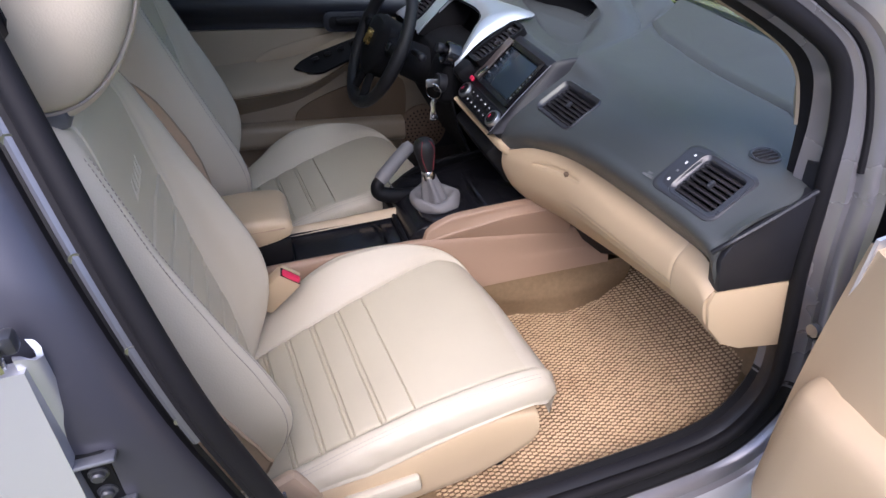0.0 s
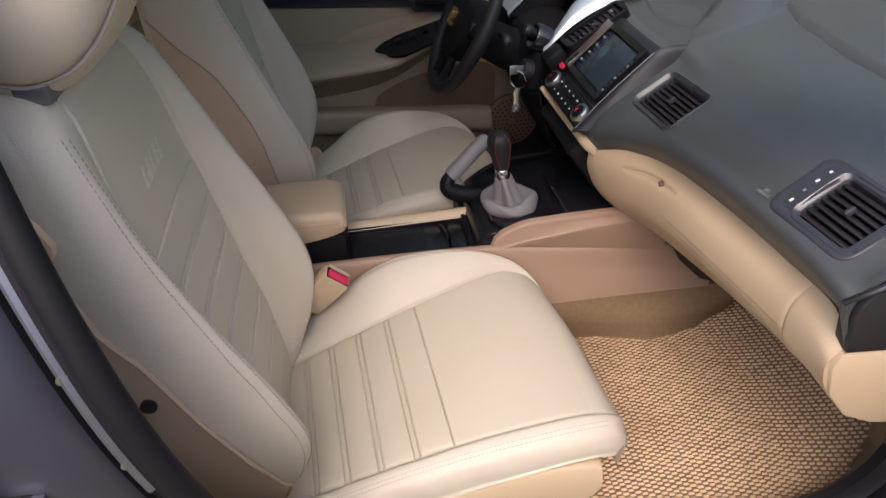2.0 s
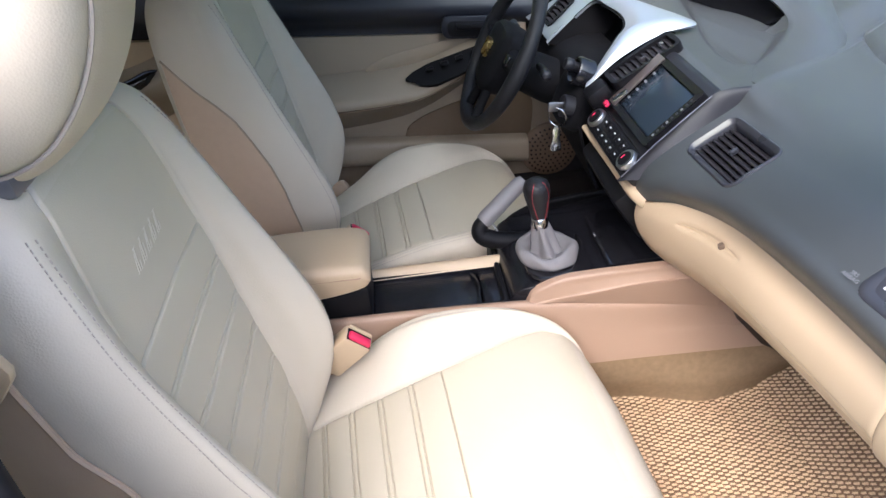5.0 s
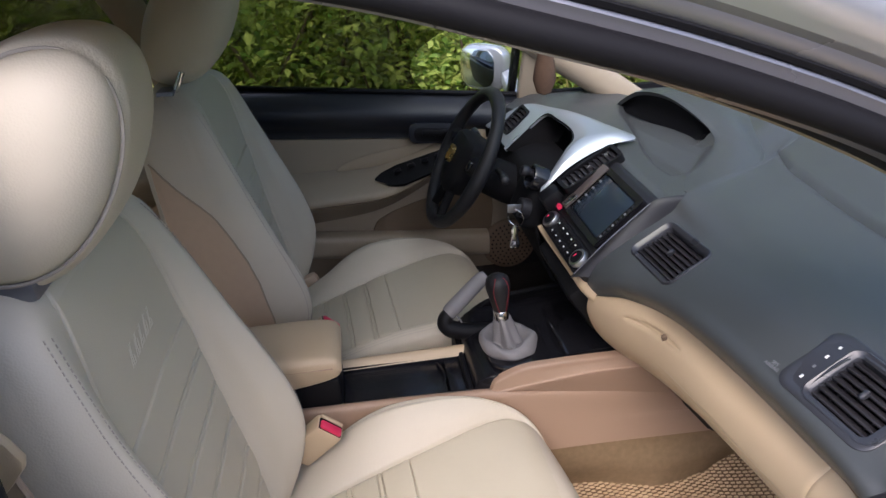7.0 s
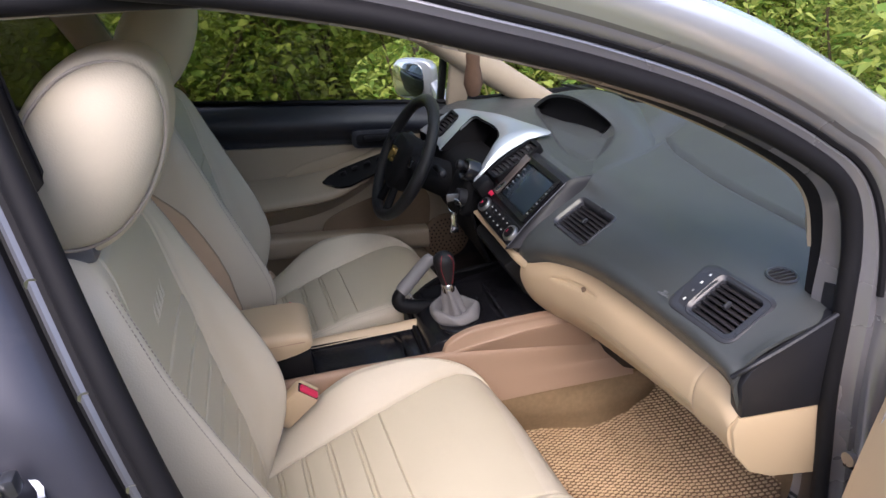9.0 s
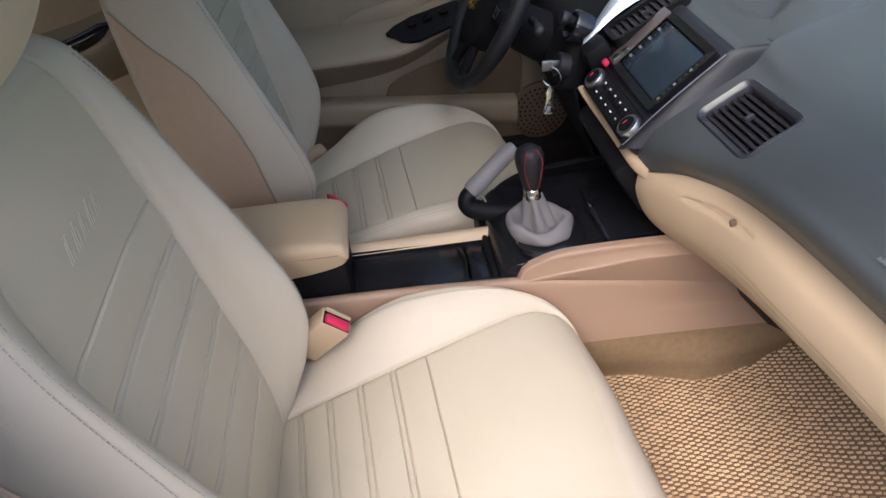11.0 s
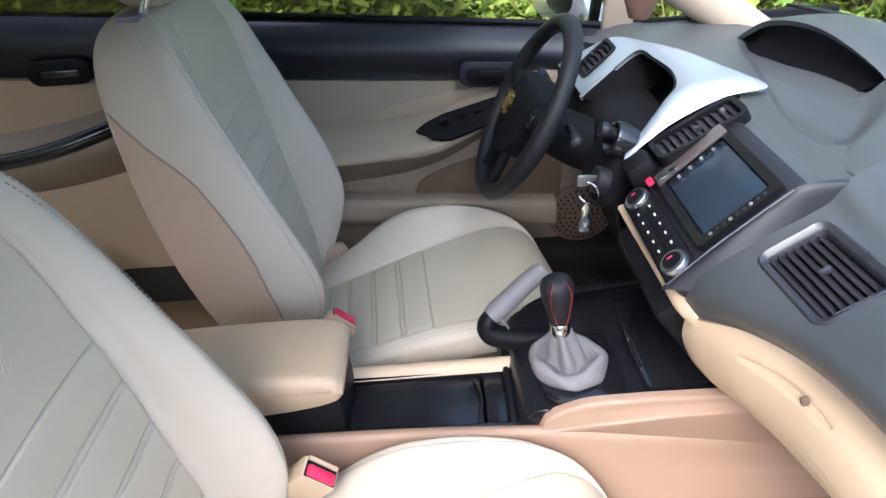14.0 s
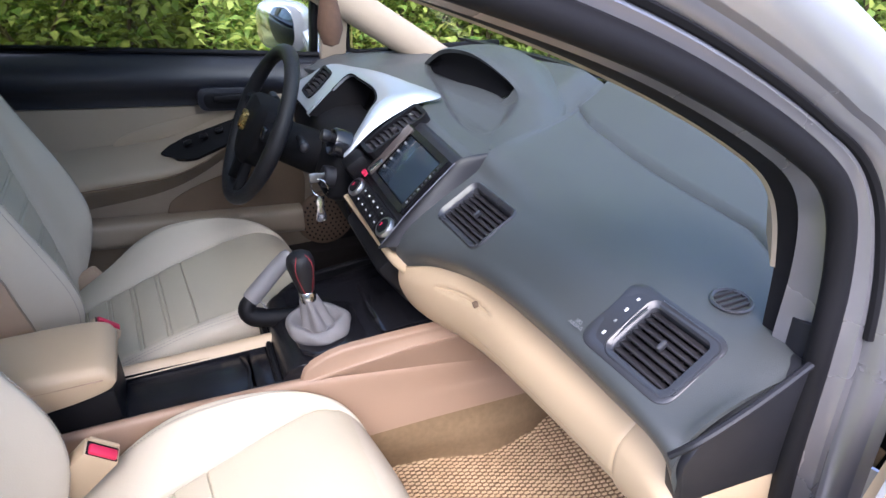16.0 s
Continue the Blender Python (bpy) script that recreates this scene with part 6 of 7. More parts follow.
part("far_dash_end", rbox((0.70, 0.715, 0.84), (0.42, 0.03, 0.28), 0.01), DARK, dash)


def vent(m, w, h, slats, parent, label, knob=True, rot=0.6, deep=0.026, skin=None, rim=0.018):
    fr = part("vent_frame", moved(ring(round_rect(w + 0.008, h + 0.008, 0.016), round_rect(w - rim, h - rim, 0.008), -0.020, 0.0038), m), skin or FRAME, parent, label)
    part("vent_back", moved(rbox((0, 0, -deep), (w - 0.010, h - 0.010, 0.006), 0.001), m), BLACK, fr)
    for k in range(slats):
        y = (k + 0.5) / slats * (h - rim) - (h - rim) / 2
        part("slat", moved(rbox((0, y, -0.007), (w - rim - 0.001, 0.0026, 0.013), 0.001, Matrix.Rotation(rot, 3, "X")), m), SLAT, fr)
    if knob:
        part("vent_knob", moved(rbox((0, 0, -0.002), (0.006, 0.014, 0.010), 0.002), m), SLAT, fr)
    return fr


def off(p, n, d):
    return tuple(np.array(p) + np.array(n) * d)


skin_vent(M_MID, 0.132, 0.090, 7, "dark slatted central vent")
skin_vent(M_END, 0.104, 0.092, 7, "dark slatted side vent")
# the end vent's frame widens into a small plate with four marks
prof = []
for d, n_ in ((0.0, -0.003), (-0.001, 0.0016), (-0.004, 0.0030), (-0.010, 0.0026), (-0.016, 0.0010)):
    o = np.array(round_rect(0.150 + 2 * d, 0.114 + 2 * d, 0.020 + d * 0.6)) + [-0.017, 0.0]
    prof.append([(M_END @ Vector((a, b, e + n_)))[:] for (a, b), e in zip(o, skin_at(M_END, o))])
part("vent_surround", grid(np.array(prof), True), FRAME, dash, "rounded outer rim of the end vent")
uq, vq = np.linspace(-0.086, -0.050, 12), np.linspace(-0.046, 0.046, 22)
sh_uv = [(a, b) for a in uq for b in vq]
sh_h = skin_at(M_END, sh_uv) + 0.0012
part("vent_shoulder", shell(np.array([(M_END @ Vector((a, b, e)))[:] for (a, b), e in zip(sh_uv, sh_h)]).reshape(12, 22, 3), -0.003), FRAME, dash, "dark plate with four small marks beside the vent")
for k in range(4):
    b = -0.030 + 0.020 * k
    e = float(skin_at(M_END, [(-0.067, b)])[0])
    part("vent_mark", moved(rbox((-0.067, b, e + 0.0018), (0.0035, 0.0045 if k % 2 else 0.006, 0.0012), 0.0005), M_END), WHITE if k != 1 else FADED, dash)
mr = basis((0.748, -0.628, 1.009), (1, 0, 0.05), (0, 1, 0))
rvn = part("demister_vent", lathe([(0.024, -0.004), (0.026, 0.003), (0.0235, 0.0045), (0.0205, 0.003), (0.020, -0.003), (0.0, -0.003)], mr, 28), FRAME, dash, "round demister vent with a grey rim")
for k in range(4):
    y = -0.0135 + 0.009 * k
    part("slat", moved(rbox((0, y, 0.002), (2 * math.sqrt(0.0202**2 - y * y), 0.0025, 0.005), 0.001), mr), SLAT, rvn)
vent(fv, 0.076, 0.086, 6, dash, "small slatted vent in the silver surround", False, 0.6, 0.026, BLACK, 0.008)
part("vent_slot", moved(rbox((0.044, -0.008, 0.003), (0.005, 0.050, 0.002), 0.0008), fv), BLACK, dash)
# airbag lettering
txt = bpy.data.curves.new("lettering", "FONT")
txt.body = "SRS\nAIRBAG"
txt.size, txt.extrude, txt.align_x, txt.space_line = 0.0075, 0.0004, "CENTER", 0.85
tob = new("airbag_lettering", txt)
dg = bpy.context.evaluated_depsgraph_get()
tme = bpy.data.meshes.new_from_object(tob.evaluated_get(dg))
bpy.data.objects.remove(tob)
tm = basis((0.596, -0.541, 0.951), (0.1, -1, 0.1), (0.80, 0, 0.50))
part("airbag_lettering", ([(tm @ (v.co + Vector((0, 0, 0.0075))))[:] for v in tme.vertices], [tuple(p.vertices) for p in tme.polygons]), FADED, dash, "small pale airbag lettering")

# ---- centre stack ----
CM = basis((0.562, 0.0, 0.948), (0, -1, 0), (0.726, 0, 0.688))
stack = thing("centre_stack", (0.56, 0, 0.8), "black centre stack with touchscreen radio and climate controls", "centre console")


def cs(geo):
    return moved(geo, CM)


part("stack_panel", cs(rbox((0.0, -0.020, -0.024), (0.246, 0.215, 0.05), 0.012, None, 3)), DARK, stack, "charcoal stack panel")
part("bezel_line", cs(tube(crom([(0.113, -0.130, 0.005), (0.116, -0.04, 0.0125), (0.117, 0.07, 0.0115)], 20), 0.0011, 6)), STRIP, stack, "thin bright line beside the radio")
flank_top = [(CM @ Vector(p)) for p in ((0.108, -0.140, 0.002), (0.112, -0.05, 0.0105), (0.113, 0.04, 0.0110), (0.118, 0.088, 0.006))] + [Vector((0.700, -0.124, 1.017))]
flank_low = [Vector(p) for p in ((0.494, -0.134, 0.864), (0.536, -0.137, 0.914), (0.598, -0.138, 0.954), (0.645, -0.135, 0.985), (0.706, -0.128, 1.017))]
fl_ = []
for a, b in zip(flank_top, flank_low):
    o = CM.to_3x3() @ Vector((0.003, 0, 0.003))
    fl_.append([a[:], (a.lerp(b, 0.18) + o * 0.8)[:], (a.lerp(b, 0.45) + o)[:], (a.lerp(b, 0.8) + o * 0.5)[:], b[:]])
part("radio_flank", shell(loft(fl_, 40, 16), 0.004), DARK, stack, "dark flank sweeping from the radio on to the dashboard")
hu = part("head_unit", cs(ring(round_rect(0.200, 0.132, 0.006), round_rect(0.168, 0.105, 0.003), 0.0, 0.014)), GLOSS, stack, "gloss black radio frame")
part("screen", cs(rbox((0.006, 0.0, 0.005), (0.156, 0.102, 0.006), 0.002)), SCREEN, hu, "dark reflective touchscreen")
part("stripped_edge", cs(rbox((-0.086, 0.0, 0.0150), (0.028, 0.126, 0.005), 0.002)), BARE, hu, "bare metal left strip of the radio")
for k in range(9):
    part("radio_key", cs(rbox((-0.066, -0.042 + 0.0105 * k, 0.010), (0.005, 0.005, 0.005), 0.001)), FADED if k % 2 else BLACK, hu)
    part("radio_key", cs(rbox((0.092, -0.042 + 0.0105 * k, 0.0135), (0.005, 0.005, 0.003), 0.001)), DARK if k % 3 else FADED, hu)
part("loose_clip", cs(rbox((-0.080, -0.042, 0.018), (0.013, 0.034, 0.004), 0.002, Matrix.Rotation(radians(-18), 3, "Z"))), CHROME, hu, "bright metal clip on the radio")
cl = part("climate_panel", cs(rbox((0.0, -0.105, 0.0), (0.225, 0.052, 0.016), 0.006)), BLACK, stack, "black climate control strip")
for x in (-0.09, 0.092):
    kn = part("climate_knob", cs(lathe([(0.021, 0.006), (0.0205, 0.014), (0.0190, 0.0165), (0.0155, 0.017), (0.0, 0.0165)], Matrix.Translation((x, -0.104, 0)), 28)), STEEL, cl, "ridged knob with silver rim")
    part("knob_face", cs(lathe([(0.0150, 0.0165), (0.0140, 0.0185), (0.0, 0.0188)], Matrix.Translation((x, -0.104, 0)), 20)), BLACK, kn)
    part("knob_mark", cs(rbox((x - 0.005, -0.104, 0.0190), (0.003, 0.009, 0.001), 0.0004)), RED, kn)
part("hazard_button", cs(rbox((-0.105, -0.072, 0.012), (0.022, 0.012, 0.008), 0.003)), RED, cl, "red hazard button")
for r in range(2):
    for k in range(5):
        b = part("climate_button", cs(rbox((-0.052 + 0.026 * k, -0.094 - 0.022 * r, 0.0085), (0.020, 0.015, 0.004), 0.002)), BLACK, cl)
        part("button_mark", cs(rbox((-0.052 + 0.026 * k, -0.093 - 0.022 * r, 0.011), (0.006, 0.003, 0.001), 0.0004)), WHITE, b)
LV = basis((0.576, 0.130, 0.983), (0.105, 0.0, 0.060), (-0.02, 1, 0.02))
part("vent_surround", moved(rbox((-0.004, 0, -0.030), (0.165, 0.078, 0.024), 0.008), LV), BLACK, stack, "charcoal trim round the slim vent")
vent(basis((0.576, 0.132, 0.983), (0.02, -1, 0), (0.105, 0.0, 0.060)), 0.064, 0.142, 11, stack, "dark slatted vent beside the instruments", True, 0.9, 0.020, BLACK, 0.010)
part("vent_shoulder", rbox((0.495, 0.135, 0.913), (0.05, 0.05, 0.05), 0.012, Matrix.Rotation(radians(-33), 3, "Y")), BLACK, stack)
# beige blade down the passenger side of the stack
bl_ = []
for x, y, z, w in ((0.462, 0.122, 0.852, 0.006), (0.467, 0.08, 0.846, 0.010), (0.473, 0.0, 0.842, 0.013), (0.477, -0.08, 0.840, 0.016), (0.482, -0.126, 0.838, 0.024), (0.500, -0.152, 0.830, 0.03)):
    bl_.append([(x + 0.012, y, z + 0.004), (x, y, z + 0.003), (x - 0.003, y, z - w * 0.5), (x + 0.010, y, z - w)])
part("beige_blade", shell(loft(bl_, 24, 10), 0.005), BEIGE, stack, "beige blade trim along the foot of the stack")
part("stack_foot", rbox((0.555, 0.0, 0.80), (0.16, 0.23, 0.13), 0.015, Matrix.Rotation(radians(-35), 3, "Y")), BLACK, stack)

# ---- steering wheel and column ----
wheel = thing("steering_wheel", (0.33, 0.36, 0.75), "black leather-wrapped steering wheel with gold badge", "steering wheel")
WM = basis((0.335, 0.400, 0.929), (0, -1, 0), (math.sin(radians(28.5)), 0, math.cos(radians(28.5))))
if (WM.to_3x3() @ Vector((0, 0, 1))).x > 0:
    WM = WM @ Matrix.Rotation(math.pi, 4, "Y")


def sw_(geo):
    return moved(geo, WM)


rimp = [(0.178 * math.cos(a), 0.178 * math.sin(a), 0.0) for a in np.arange(72) * 2 * math.pi / 72]
part("rim", sw_(tube(rimp, [0.0175 + 0.0012 * math.cos(4 * a) for a in np.arange(72) * 2 * math.pi / 72], 16, True)), WRAP, wheel, "black leather-wrapped rim")
padp = crom([(-0.085, 0.035), (-0.06, 0.062), (0.0, 0.068), (0.06, 0.062), (0.085, 0.035), (0.075, -0.04), (0.045, -0.085), (0.0, -0.10), (-0.045, -0.085), (-0.075, -0.04)], 50, True)
padG = np.array([np.c_[padp * s_, np.full(50, h)] for s_, h in ((0.93, -0.05), (1.0, -0.01), (0.98, 0.012), (0.85, 0.024), (0.5, 0.030), (0.1, 0.032))])
part("airbag_pad", sw_(grid(padG, True, True)), SOFT_BLACK, wheel, "black airbag pad")
for sgn in (-1, 1):
    sp_ = loft([[(sgn * x, y + dy, z) for dy, z in ((h, -0.008), (h * 0.6, 0.010), (-h * 0.6, 0.010), (-h, -0.008), (0, -0.016))] for x, y, h in ((0.06, 0.012, 0.032), (0.10, 0.012, 0.022), (0.14, 0.015, 0.018), (0.175, 0.018, 0.022))], 14, 20, True)
    part("spoke", sw_(grid(sp_, True, True)), SOFT_BLACK, wheel)
    part("spoke_switch", sw_(rbox((sgn * 0.105, 0.016, 0.012), (0.034, 0.026, 0.010), 0.004)), GLOSS, wheel)
    lo_ = loft([[(x + dx, y, z) for dx, z in ((0.013, -0.006), (0.008, 0.008), (-0.008, 0.008), (-0.013, -0.006), (0, -0.014))] for x, y in ((sgn * 0.028, -0.06), (sgn * 0.036, -0.11), (sgn * 0.05, -0.17))], 12, 20, True)
    part("spoke", sw_(grid(lo_, True, True)), SOFT_BLACK, wheel)
bd = round_rect(0.036, 0.044, 0.008)
part("badge", sw_(ring(bd, [(a * 0.8, b * 0.8) for a, b in bd], 0.033, 0.041)), GOLD, wheel, "plain gold badge outline")
part("badge_bar", sw_(join(rbox((-0.007, 0, 0.037), (0.005, 0.032, 0.006), 0.001), rbox((0.007, 0, 0.037), (0.005, 0.032, 0.006), 0.001))), GOLD, wheel)
column = thing("steering_column", (0.45, 0.36, 0.8), "black steering column with stalks and ignition lock", "steering column")
part("shroud", sw_(lathe([(0.04, -0.03), (0.048, -0.05), (0.052, -0.10), (0.055, -0.15), (0.05, -0.20)], Matrix.Translation((0, -0.015, 0)), 24)), SOFT_BLACK, column, "dark column shroud")
for sgn in (-1, 1):
    stp = crom([(sgn * 0.06, 0.02, -0.08), (sgn * 0.12, 0.03, -0.07), (sgn * 0.165, 0.035, -0.06)], 10)
    stk = part("stalk", sw_(tube(stp, np.linspace(0.008, 0.010, 10), 10)), BLACK, column, "black control stalk")
    part("stalk_end", sw_(tube(crom([(sgn * 0.162, 0.035, -0.06), (sgn * 0.185, 0.037, -0.056), (sgn * 0.196, 0.038, -0.054)], 8), np.array([0.011] * 6 + [0.009, 0.004]), 12)), DARK, stk)
part("knee_bulge", rbox((0.475, 0.235, 0.865), (0.07, 0.13, 0.12), 0.03, Matrix.Rotation(radians(20), 3, "Y"), 4), SOFT_BLACK, column, "dark rounded panel round the ignition")
ring_m = basis((0.462, 0.192, 0.948), (0, -1, 0), (0.45, 0, 1))
if (ring_m.to_3x3() @ Vector((0, 0, 1))).x > 0:
    ring_m = ring_m @ Matrix.Rotation(math.pi, 4, "Y")
mc = part("mirror_control", lathe([(0.031, -0.03), (0.031, 0.002), (0.029, 0.006), (0.0255, 0.007), (0.023, 0.003), (0.0205, -0.010), (0.0, -0.010)], ring_m, 32), GLOSS, column, "round black control with raised rim")
part("control_knob", lathe([(0.010, -0.010), (0.0095, 0.010), (0.0125, 0.014), (0.0135, 0.024), (0.011, 0.030), (0.0, 0.031)], ring_m @ Matrix.Translation((-0.004, 0.006, 0)), 24), DARK, mc, "dark control knob")
ign_m = basis((0.432, 0.178, 0.878), (0, -1, 0), (0.3, 0, 1))
if (ign_m.to_3x3() @ Vector((0, 0, 1))).x > 0:
    ign_m = ign_m @ Matrix.Rotation(math.pi, 4, "Y")
part("ignition_lock", lathe([(0.024, -0.02), (0.024, 0.002), (0.020, 0.005), (0.012, 0.003), (0.0, 0.003)], ign_m, 24), DARK, column, "ignition lock")
key = thing("car_key", (0.415, 0.165, 0.80), "car key in the ignition with a split ring and steel fob", "key")
kp = np.array([0.424, 0.176, 0.882])
part("key_blade", rbox(kp + [0.0, -0.006, 0.002], (0.030, 0.004, 0.012), 0.001), STEEL, key)
part("key_bow", rbox(kp + [-0.016, -0.008, 0.0], (0.022, 0.006, 0.022), 0.003), STEEL, key)
rc = np.array([0.417, 0.164, 0.859])
part("split_ring", tube([rc + [0.016 * math.cos(a), -0.013 * math.cos(a), 0.0205 * math.sin(a)] for a in np.arange(36) * 2 * math.pi / 36], 0.0016, 6, True), CHROME, key, "bright split ring")
fo = crom([(0, 0.0), (0.008, -0.012), (0.007, -0.03), (0.010, -0.048), (0.009, -0.062), (-0.008, -0.062), (-0.009, -0.048), (-0.006, -0.03), (-0.007, -0.012)], 40, True)
part("fob", prism([tuple(p) for p in fo], lambda a, b, h: (0.415 + 1.2 * a, 0.160 + h, 0.842 + b), 0, 0.005, 0.0015), CHROME, key, "polished steel fob")

# ---- centre console ----
con = thing("centre_console", (0.15, 0, 0.31), "beige-sided black centre console between the seats", "centre console")
for sgn in (-1, 1):
    sd = []
    rail_ = ((-0.42, 0.60), (-0.2, 0.602), (0.05, 0.605), (0.2, 0.607), (0.30, 0.606), (0.42, 0.590), (0.55, 0.577), (0.70, 0.562), (0.80, 0.545))
    for x, t in rail_ if sgn < 0 else ((-0.42, 0.60), (-0.2, 0.602), (0.05, 0.605), (0.262, 0.607)):
        w = lerp(x, [-0.4, 0.0, 0.3, 0.55, 0.8], [0.125, 0.132, 0.148, 0.152, 0.16]) if sgn < 0 else 0.030
        sd.append([(x, sgn * (w - 0.022), t - 0.012), (x, sgn * (w - 0.012), t), (x, sgn * (w - 0.002), t - 0.004), (x, sgn * (w + 0.006), t - 0.05), (x, sgn * (w + 0.014), 0.50), (x, sgn * (w + 0.026), 0.455)])
    part("side_panel", shell(loft(sd, 60, 24), 0.005 * sgn), PINK_BEIGE if sgn < 0 else BEIGE, con, "pinkish beige console side panel")
    wg = []
    for x, lo, hi in ((0.290, 0.604, 0.612), (0.305, 0.607, 0.637), (0.36, 0.602, 0.663), (0.43, 0.594, 0.671), (0.50, 0.586, 0.675), (0.58, 0.576, 0.678), (0.68, 0.560, 0.680)):
        w = lerp(x, [0.3, 0.7], [0.143, 0.166])
        fold = lerp(x, [0.30, 0.39, 0.49, 0.62], [0.10, 0.42, 0.64, 0.70])
        dip = lerp(x, [0.32, 0.42], [0.0, 1.0])
        wg.append([(x, sgn * (w - 0.002), lo), (x, sgn * (w + 0.004), lo + (hi - lo) * fold * 0.5), (x, sgn * (w + 0.002 + 0.007 * dip), lo + (hi - lo) * fold), (x, sgn * (w + 0.001 + 0.004 * dip), lo + (hi - lo) * (fold + 0.06)), (x, sgn * (w - 0.001), lo + (hi - lo) * (fold * 0.45 + 0.55)), (x, sgn * (w - 0.004), hi - 0.003), (x, sgn * (w - 0.018), hi)])
    part("wing_panel", shell(loft(wg, 48, 60), 0.005 * sgn), PINK_BEIGE if sgn < 0 else SOFT_BLACK, con, "curved beige wing panel under the dashboard" if sgn < 0 else "black wing panel on the driver side")
    cw = []
    for x, t in ((-0.05, 0.462), (0.2, 0.462), (0.32, 0.462), (0.44, 0.462), (0.56, 0.458), (0.66, 0.455), (0.76, 0.452), (0.88, 0.45)):
        u0 = lerp(x, [-0.05, 0.3, 0.8], [0.152, 0.163, 0.176])
        foot = lerp(x, [0.2, 0.42, 0.55, 0.62, 0.68, 0.76, 0.85], [0.150, 0.152, 0.166, 0.188, 0.203, 0.187, 0.15])
        cw.append([(x, sgn * u0, t), (x, sgn * (u0 + 0.006), t - 0.03), (x, sgn * (u0 * 0.5 + foot * 0.5 + 0.012), 0.385), (x, sgn * (foot * 0.85 + u0 * 0.15 + 0.006), 0.345), (x, sgn * (foot + 0.004), 0.322), (x, sgn * (foot + 0.008), 0.312)])
    part("tunnel_carpet", shell(loft(cw, 60, 24), 0.006 * sgn), TAN_CARPET if sgn < 0 else SOFT_BLACK, con, "tan carpet on the tunnel side" if sgn < 0 else "black panel on the driver side of the tunnel")
part("tray_floor", rbox((-0.02, -0.05, 0.535), (0.58, 0.14, 0.02), 0.004), BLACK, con, "black console tray")
for y in (-0.114, 0.010):
    part("tray_wall", rbox((-0.03, y, 0.570), (0.58, 0.010, 0.062), 0.004), SATIN, con)
part("tray_lid", rbox((0.080, -0.051, 0.585), (0.25, 0.108, 0.012), 0.004), SATIN, con, "satin black sliding tray lid")
for k in range(15):
    part("lid_rib", rbox((0.07, -0.093 + 0.006 * k, 0.5914), (0.17, 0.0016, 0.0010), 0.0004), SATIN, con)
part("lid_grip", tube(crom([(0.196, -0.102, 0.592), (0.204, -0.055, 0.598), (0.194, -0.006, 0.592)], 16), 0.0030, 8), SATIN, con, "bright curved lid grip")
part("tray_step", rbox((0.232, -0.05, 0.566), (0.046, 0.112, 0.05), 0.008), SATIN, con, "small stepped pocket behind the gear plinth")
# gear plinth
pl = []
for x, t, w in ((0.250, 0.565, 0.112), (0.262, 0.61, 0.122), (0.288, 0.636, 0.130), (0.34, 0.645, 0.137), (0.44, 0.648, 0.140), (0.52, 0.655, 0.142), (0.62, 0.668, 0.145)):
    pl.append([(x, -w, t - 0.04), (x, -w + 0.004, t - 0.01), (x, -w + 0.02, t), (x, 0, t + 0.003), (x, w - 0.02, t), (x, w - 0.004, t - 0.01), (x, w, t - 0.04)])
part("gear_plinth", shell(loft(pl, 40, 40), -0.006), SATIN, con, "satin black gear plinth")
part("plinth_end", rbox((0.252, 0, 0.575), (0.012, 0.23, 0.06), 0.005), BLACK, con)
part("gear_bezel", prism(round_rect(0.136, 0.158, 0.034), lambda a, b, h: (0.366 + a, -0.047 + b, 0.644 + h), 0, 0.012, 0.005), GLOSS, con, "gloss black gear bezel")
part("ash_lid", prism(round_rect(0.15, 0.19, 0.015), lambda a, b, h: (0.535 + a, -0.02 + b, 0.655 + h + 0.08 * a), 0, 0.012, 0.004), GLOSS, con, "black storage lid ahead of the gear lever")
part("lid_grip", tube(crom([(0.462, -0.075, 0.664), (0.458, -0.03, 0.668), (0.462, 0.03, 0.664)], 14), 0.004, 8), GLOSS, con)
ar = []
for x, t, w, b in ((-0.40, 0.70, 0.09, 0.63), (-0.36, 0.728, 0.108, 0.63), (-0.25, 0.738, 0.112, 0.632), (-0.12, 0.741, 0.113, 0.64), (-0.04, 0.740, 0.113, 0.65), (0.0, 0.732, 0.110, 0.66), (0.014, 0.71, 0.102, 0.675)):
    ar.append([(x, 0, t), (x, w * 0.6, t - 0.001), (x, w - 0.012, t - 0.006), (x, w, t - 0.028), (x, w - 0.004, b + 0.012), (x, w - 0.018, b), (x, 0, b), (x, -w + 0.018, b), (x, -w + 0.004, b + 0.012), (x, -w, t - 0.028), (x, -w + 0.012, t - 0.006), (x, -w * 0.6, t - 0.001)])
AG = loft(ar, 60, 80, True) * [1, 0.70, 1] + [-0.027, -0.046, -0.004]
AG[..., 2] += 0.024 * np.clip((0.725 - AG[..., 2]) / 0.07, 0, 1)
arm_ = thing("console_armrest", (-0.18, 0, 0.60), "padded beige console armrest with stitched edge", "armrest")
ap_ = part("armrest_pad", grid(AG, True, True), BEIGE, arm_, sharp=60)
part("armrest_box", rbox((-0.20, -0.046, 0.625), (0.36, 0.13, 0.09), 0.01), BLACK, arm_, "black armrest box")
part("seam", tube(np.array([[x, -0.046 - 0.70 * lerp(x, [-0.36, 0.0], [0.110, 0.113]), 0.709] for x in np.linspace(-0.36, -0.03, 30)]), 0.0014, 5), PINK_BEIGE, ap_)

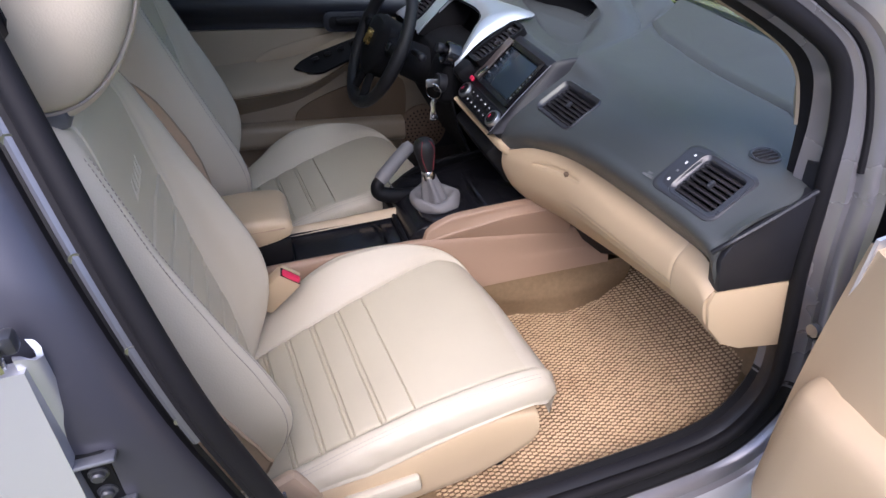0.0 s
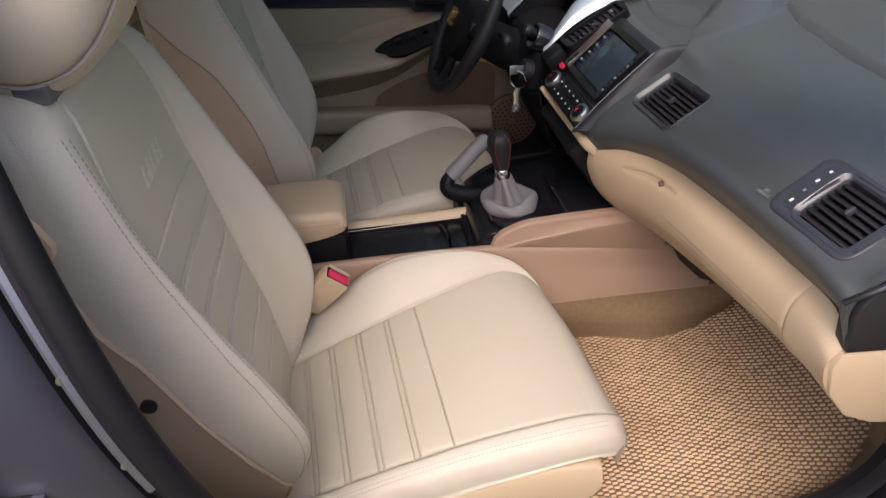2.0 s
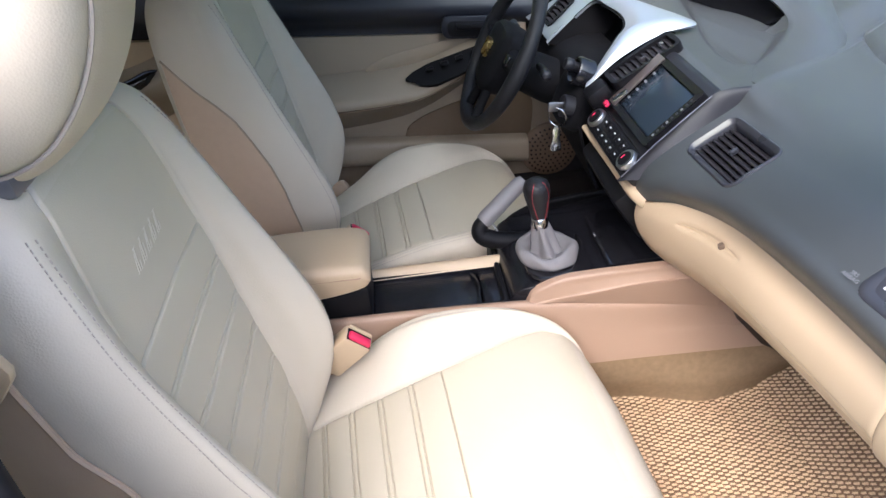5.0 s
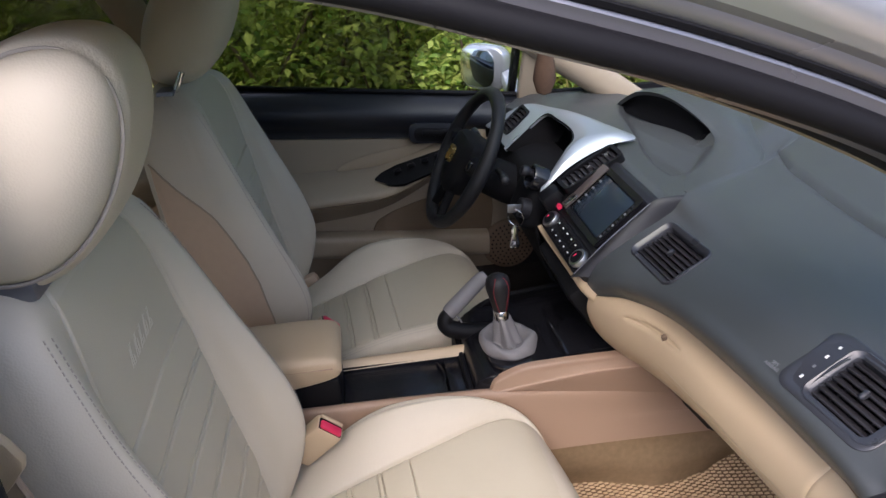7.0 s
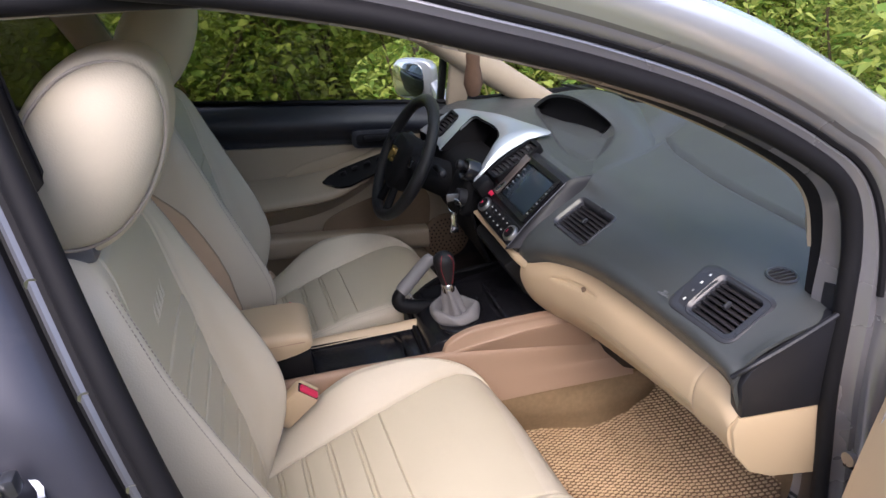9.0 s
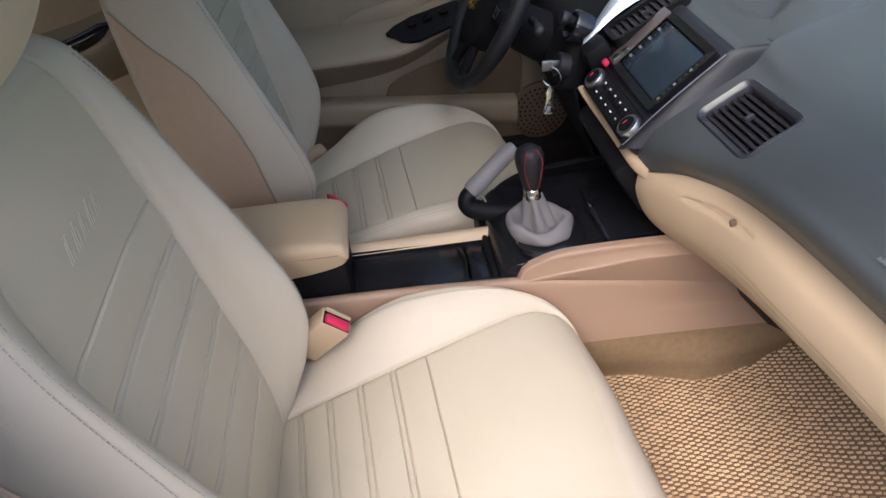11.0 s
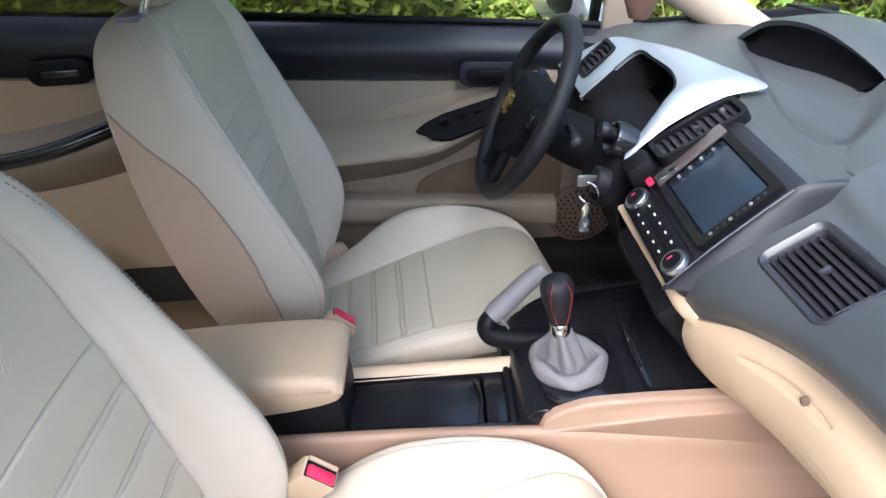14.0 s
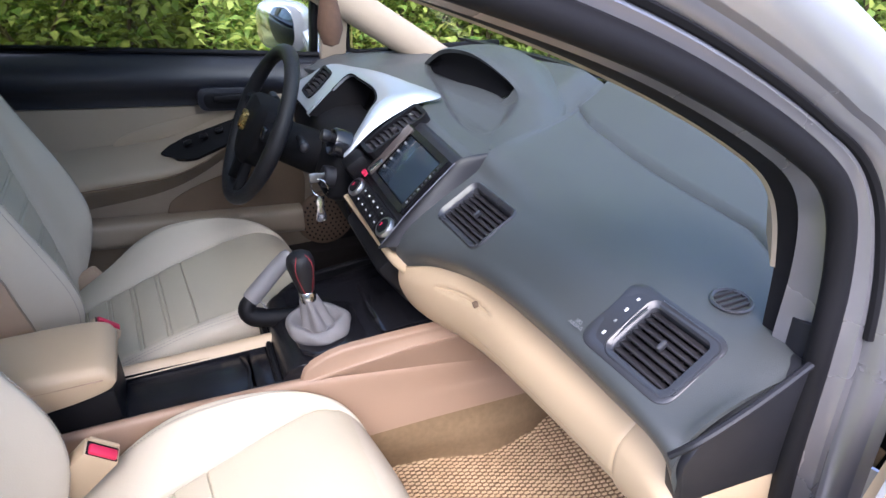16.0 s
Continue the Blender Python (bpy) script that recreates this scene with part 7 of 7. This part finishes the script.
# gear lever
gear = thing("gear_lever", (0.35, -0.045, 0.655), "gear lever with black knob, red stitching and grey boot", "gear lever")
gc = np.array([0.352, -0.052, 0.655])
rr = np.random.default_rng(5)
bt = []
for f, r_, h in ((0, 0.056, 0.0), (1, 0.0625, 0.010), (2, 0.060, 0.024), (3, 0.050, 0.030), (4, 0.040, 0.022), (5, 0.030, 0.012), (6, 0.0245, 0.026), (7, 0.0195, 0.054), (8, 0.0165, 0.078)):
    lean = np.array([-0.018, 0.006, 0]) * (h / 0.078)
    bt.append([gc + lean + [r_ * (1 + (0.02, 0.02, 0.03, 0.04, 0.05, 0.16, 0.22, 0.20, 0.06)[f] * math.cos(4 * a + 0.5) + 0.03 * math.sin(7 * a + f)) * math.cos(a), r_ * (1 + (0.02, 0.02, 0.03, 0.04, 0.05, 0.16, 0.22, 0.20, 0.06)[f] * math.cos(4 * a + 0.5) + 0.03 * math.sin(7 * a + f)) * math.sin(a), h + 0.003 * math.sin(3 * a + f)] for a in np.arange(24) * math.pi / 12])
part("boot", grid(loft(bt, 50, 64, True), True, True), GREY_VINYL, gear, "crumpled grey vinyl gear boot")
part("boot_seam", tube(crom([gc + [0.002, -0.060, 0.022], gc + [-0.004, -0.034, 0.020], gc + [-0.010, -0.022, 0.035], gc + [-0.016, -0.013, 0.078]], 16), 0.0014, 5), GREY_VINYL, gear)
kb, kt = np.array([0.334, -0.046, 0.735]), np.array([0.326, -0.034, 0.826])
kd = Vector(kt - kb)
km = Matrix.Translation(kb) @ kd.to_track_quat("Z", "Y").to_matrix().to_4x4()
part("collar", lathe([(0.014, -0.012), (0.0165, -0.006), (0.0165, 0.012), (0.015, 0.014)], km, 24), CHROME, gear, "chrome collar")
knb = part("knob", lathe([(0.015, 0.012), (0.0175, 0.022), (0.022, 0.045), (0.026, 0.065), (0.0265, 0.078), (0.023, 0.089), (0.014, 0.096), (0.0, 0.098)], km, 32), WRAP, gear, "black leather gear knob")
face = max(np.linspace(-3.1, 3.1, 63), key=lambda a: (km.to_3x3() @ Vector((math.cos(a), math.sin(a), 0))).dot(Vector((0.1, -0.95, 0.0))))
for sg in (-1, 1):
    path = [(km @ Vector(((r_ + 0.0006) * math.cos(a), (r_ + 0.0006) * math.sin(a), h)))[:] for r_, h, a in zip(np.interp(np.linspace(0.014, 0.094, 24), [0.012, 0.022, 0.045, 0.065, 0.078, 0.089, 0.096], [0.015, 0.0175, 0.022, 0.026, 0.0265, 0.023, 0.014]), np.linspace(0.014, 0.094, 24), face + sg * (0.45 + 0.25 * np.sin(np.linspace(0, 3, 24))))]
    part("stitching", tube(path, 0.0008, 5), DARK_RED, knb, "red stitching")
# handbrake
hbk = thing("handbrake", (0.26, 0.055, 0.60), "black handbrake lever with grey vinyl sleeve", "handbrake")
hp = crom([(0.36, 0.045, 0.63), (0.29, 0.045, 0.632), (0.235, 0.05, 0.645), (0.225, 0.056, 0.668), (0.25, 0.066, 0.695)], 24)
part("lever_base", tube(hp, np.interp(np.linspace(0, 1, 24), [0, 0.5, 0.8, 1], [0.018, 0.021, 0.0175, 0.012]), 14), BLACK, hbk, "black lever base")
hg_ = crom([(0.232, 0.060, 0.680), (0.265, 0.072, 0.705), (0.30, 0.085, 0.732), (0.330, 0.095, 0.752)], 20)
part("grip_sleeve", tube(hg_, np.interp(np.linspace(0, 1, 20), [0, 0.1, 0.9, 1], [0.017, 0.019, 0.0175, 0.013]), 16), GREY_VINYL, hbk, "grey vinyl sleeve")
part("sleeve_tie", tube(crom([(0.246, 0.052, 0.688), (0.256, 0.046, 0.674), (0.262, 0.044, 0.662)], 8), 0.002, 5), GREY_VINYL, hbk)
# pedals in the dark
ped = thing("pedal_set", (0.86, 0.36, 0.35), "black pedals in the shaded footwell", "pedals")
for y in (0.24, 0.36, 0.50):
    pe = part("pedal", rbox((0.84, y, 0.44), (0.02, 0.06, 0.08), 0.006, Matrix.Rotation(radians(-35), 3, "Y")), BLACK, ped)
    part("pedal_arm", tube([(0.85, y, 0.46), (0.92, y, 0.56), (0.97, y, 0.66)], 0.008, 6), BLACK, ped)
# hanging toy at the windscreen
toy = thing("hanging_ornament", (0.46, 0.02, 1.2), "small brown plush ornament on a cord", "ornament")
pts = [(0.0, 0.0), (0.014, 0.006), (0.022, 0.03), (0.019, 0.055), (0.015, 0.075), (0.016, 0.095), (0.008, 0.112), (0.0, 0.115)]
part("plush_body", lathe(pts, Matrix.Translation((0.428, 0.02, 1.188)), 16), PLUSH, toy)
part("cord", tube([(0.428, 0.02, 1.30), (0.428, 0.02, 1.38), (0.428, 0.02, 1.50)], 0.0015, 5), PLUSH, toy)
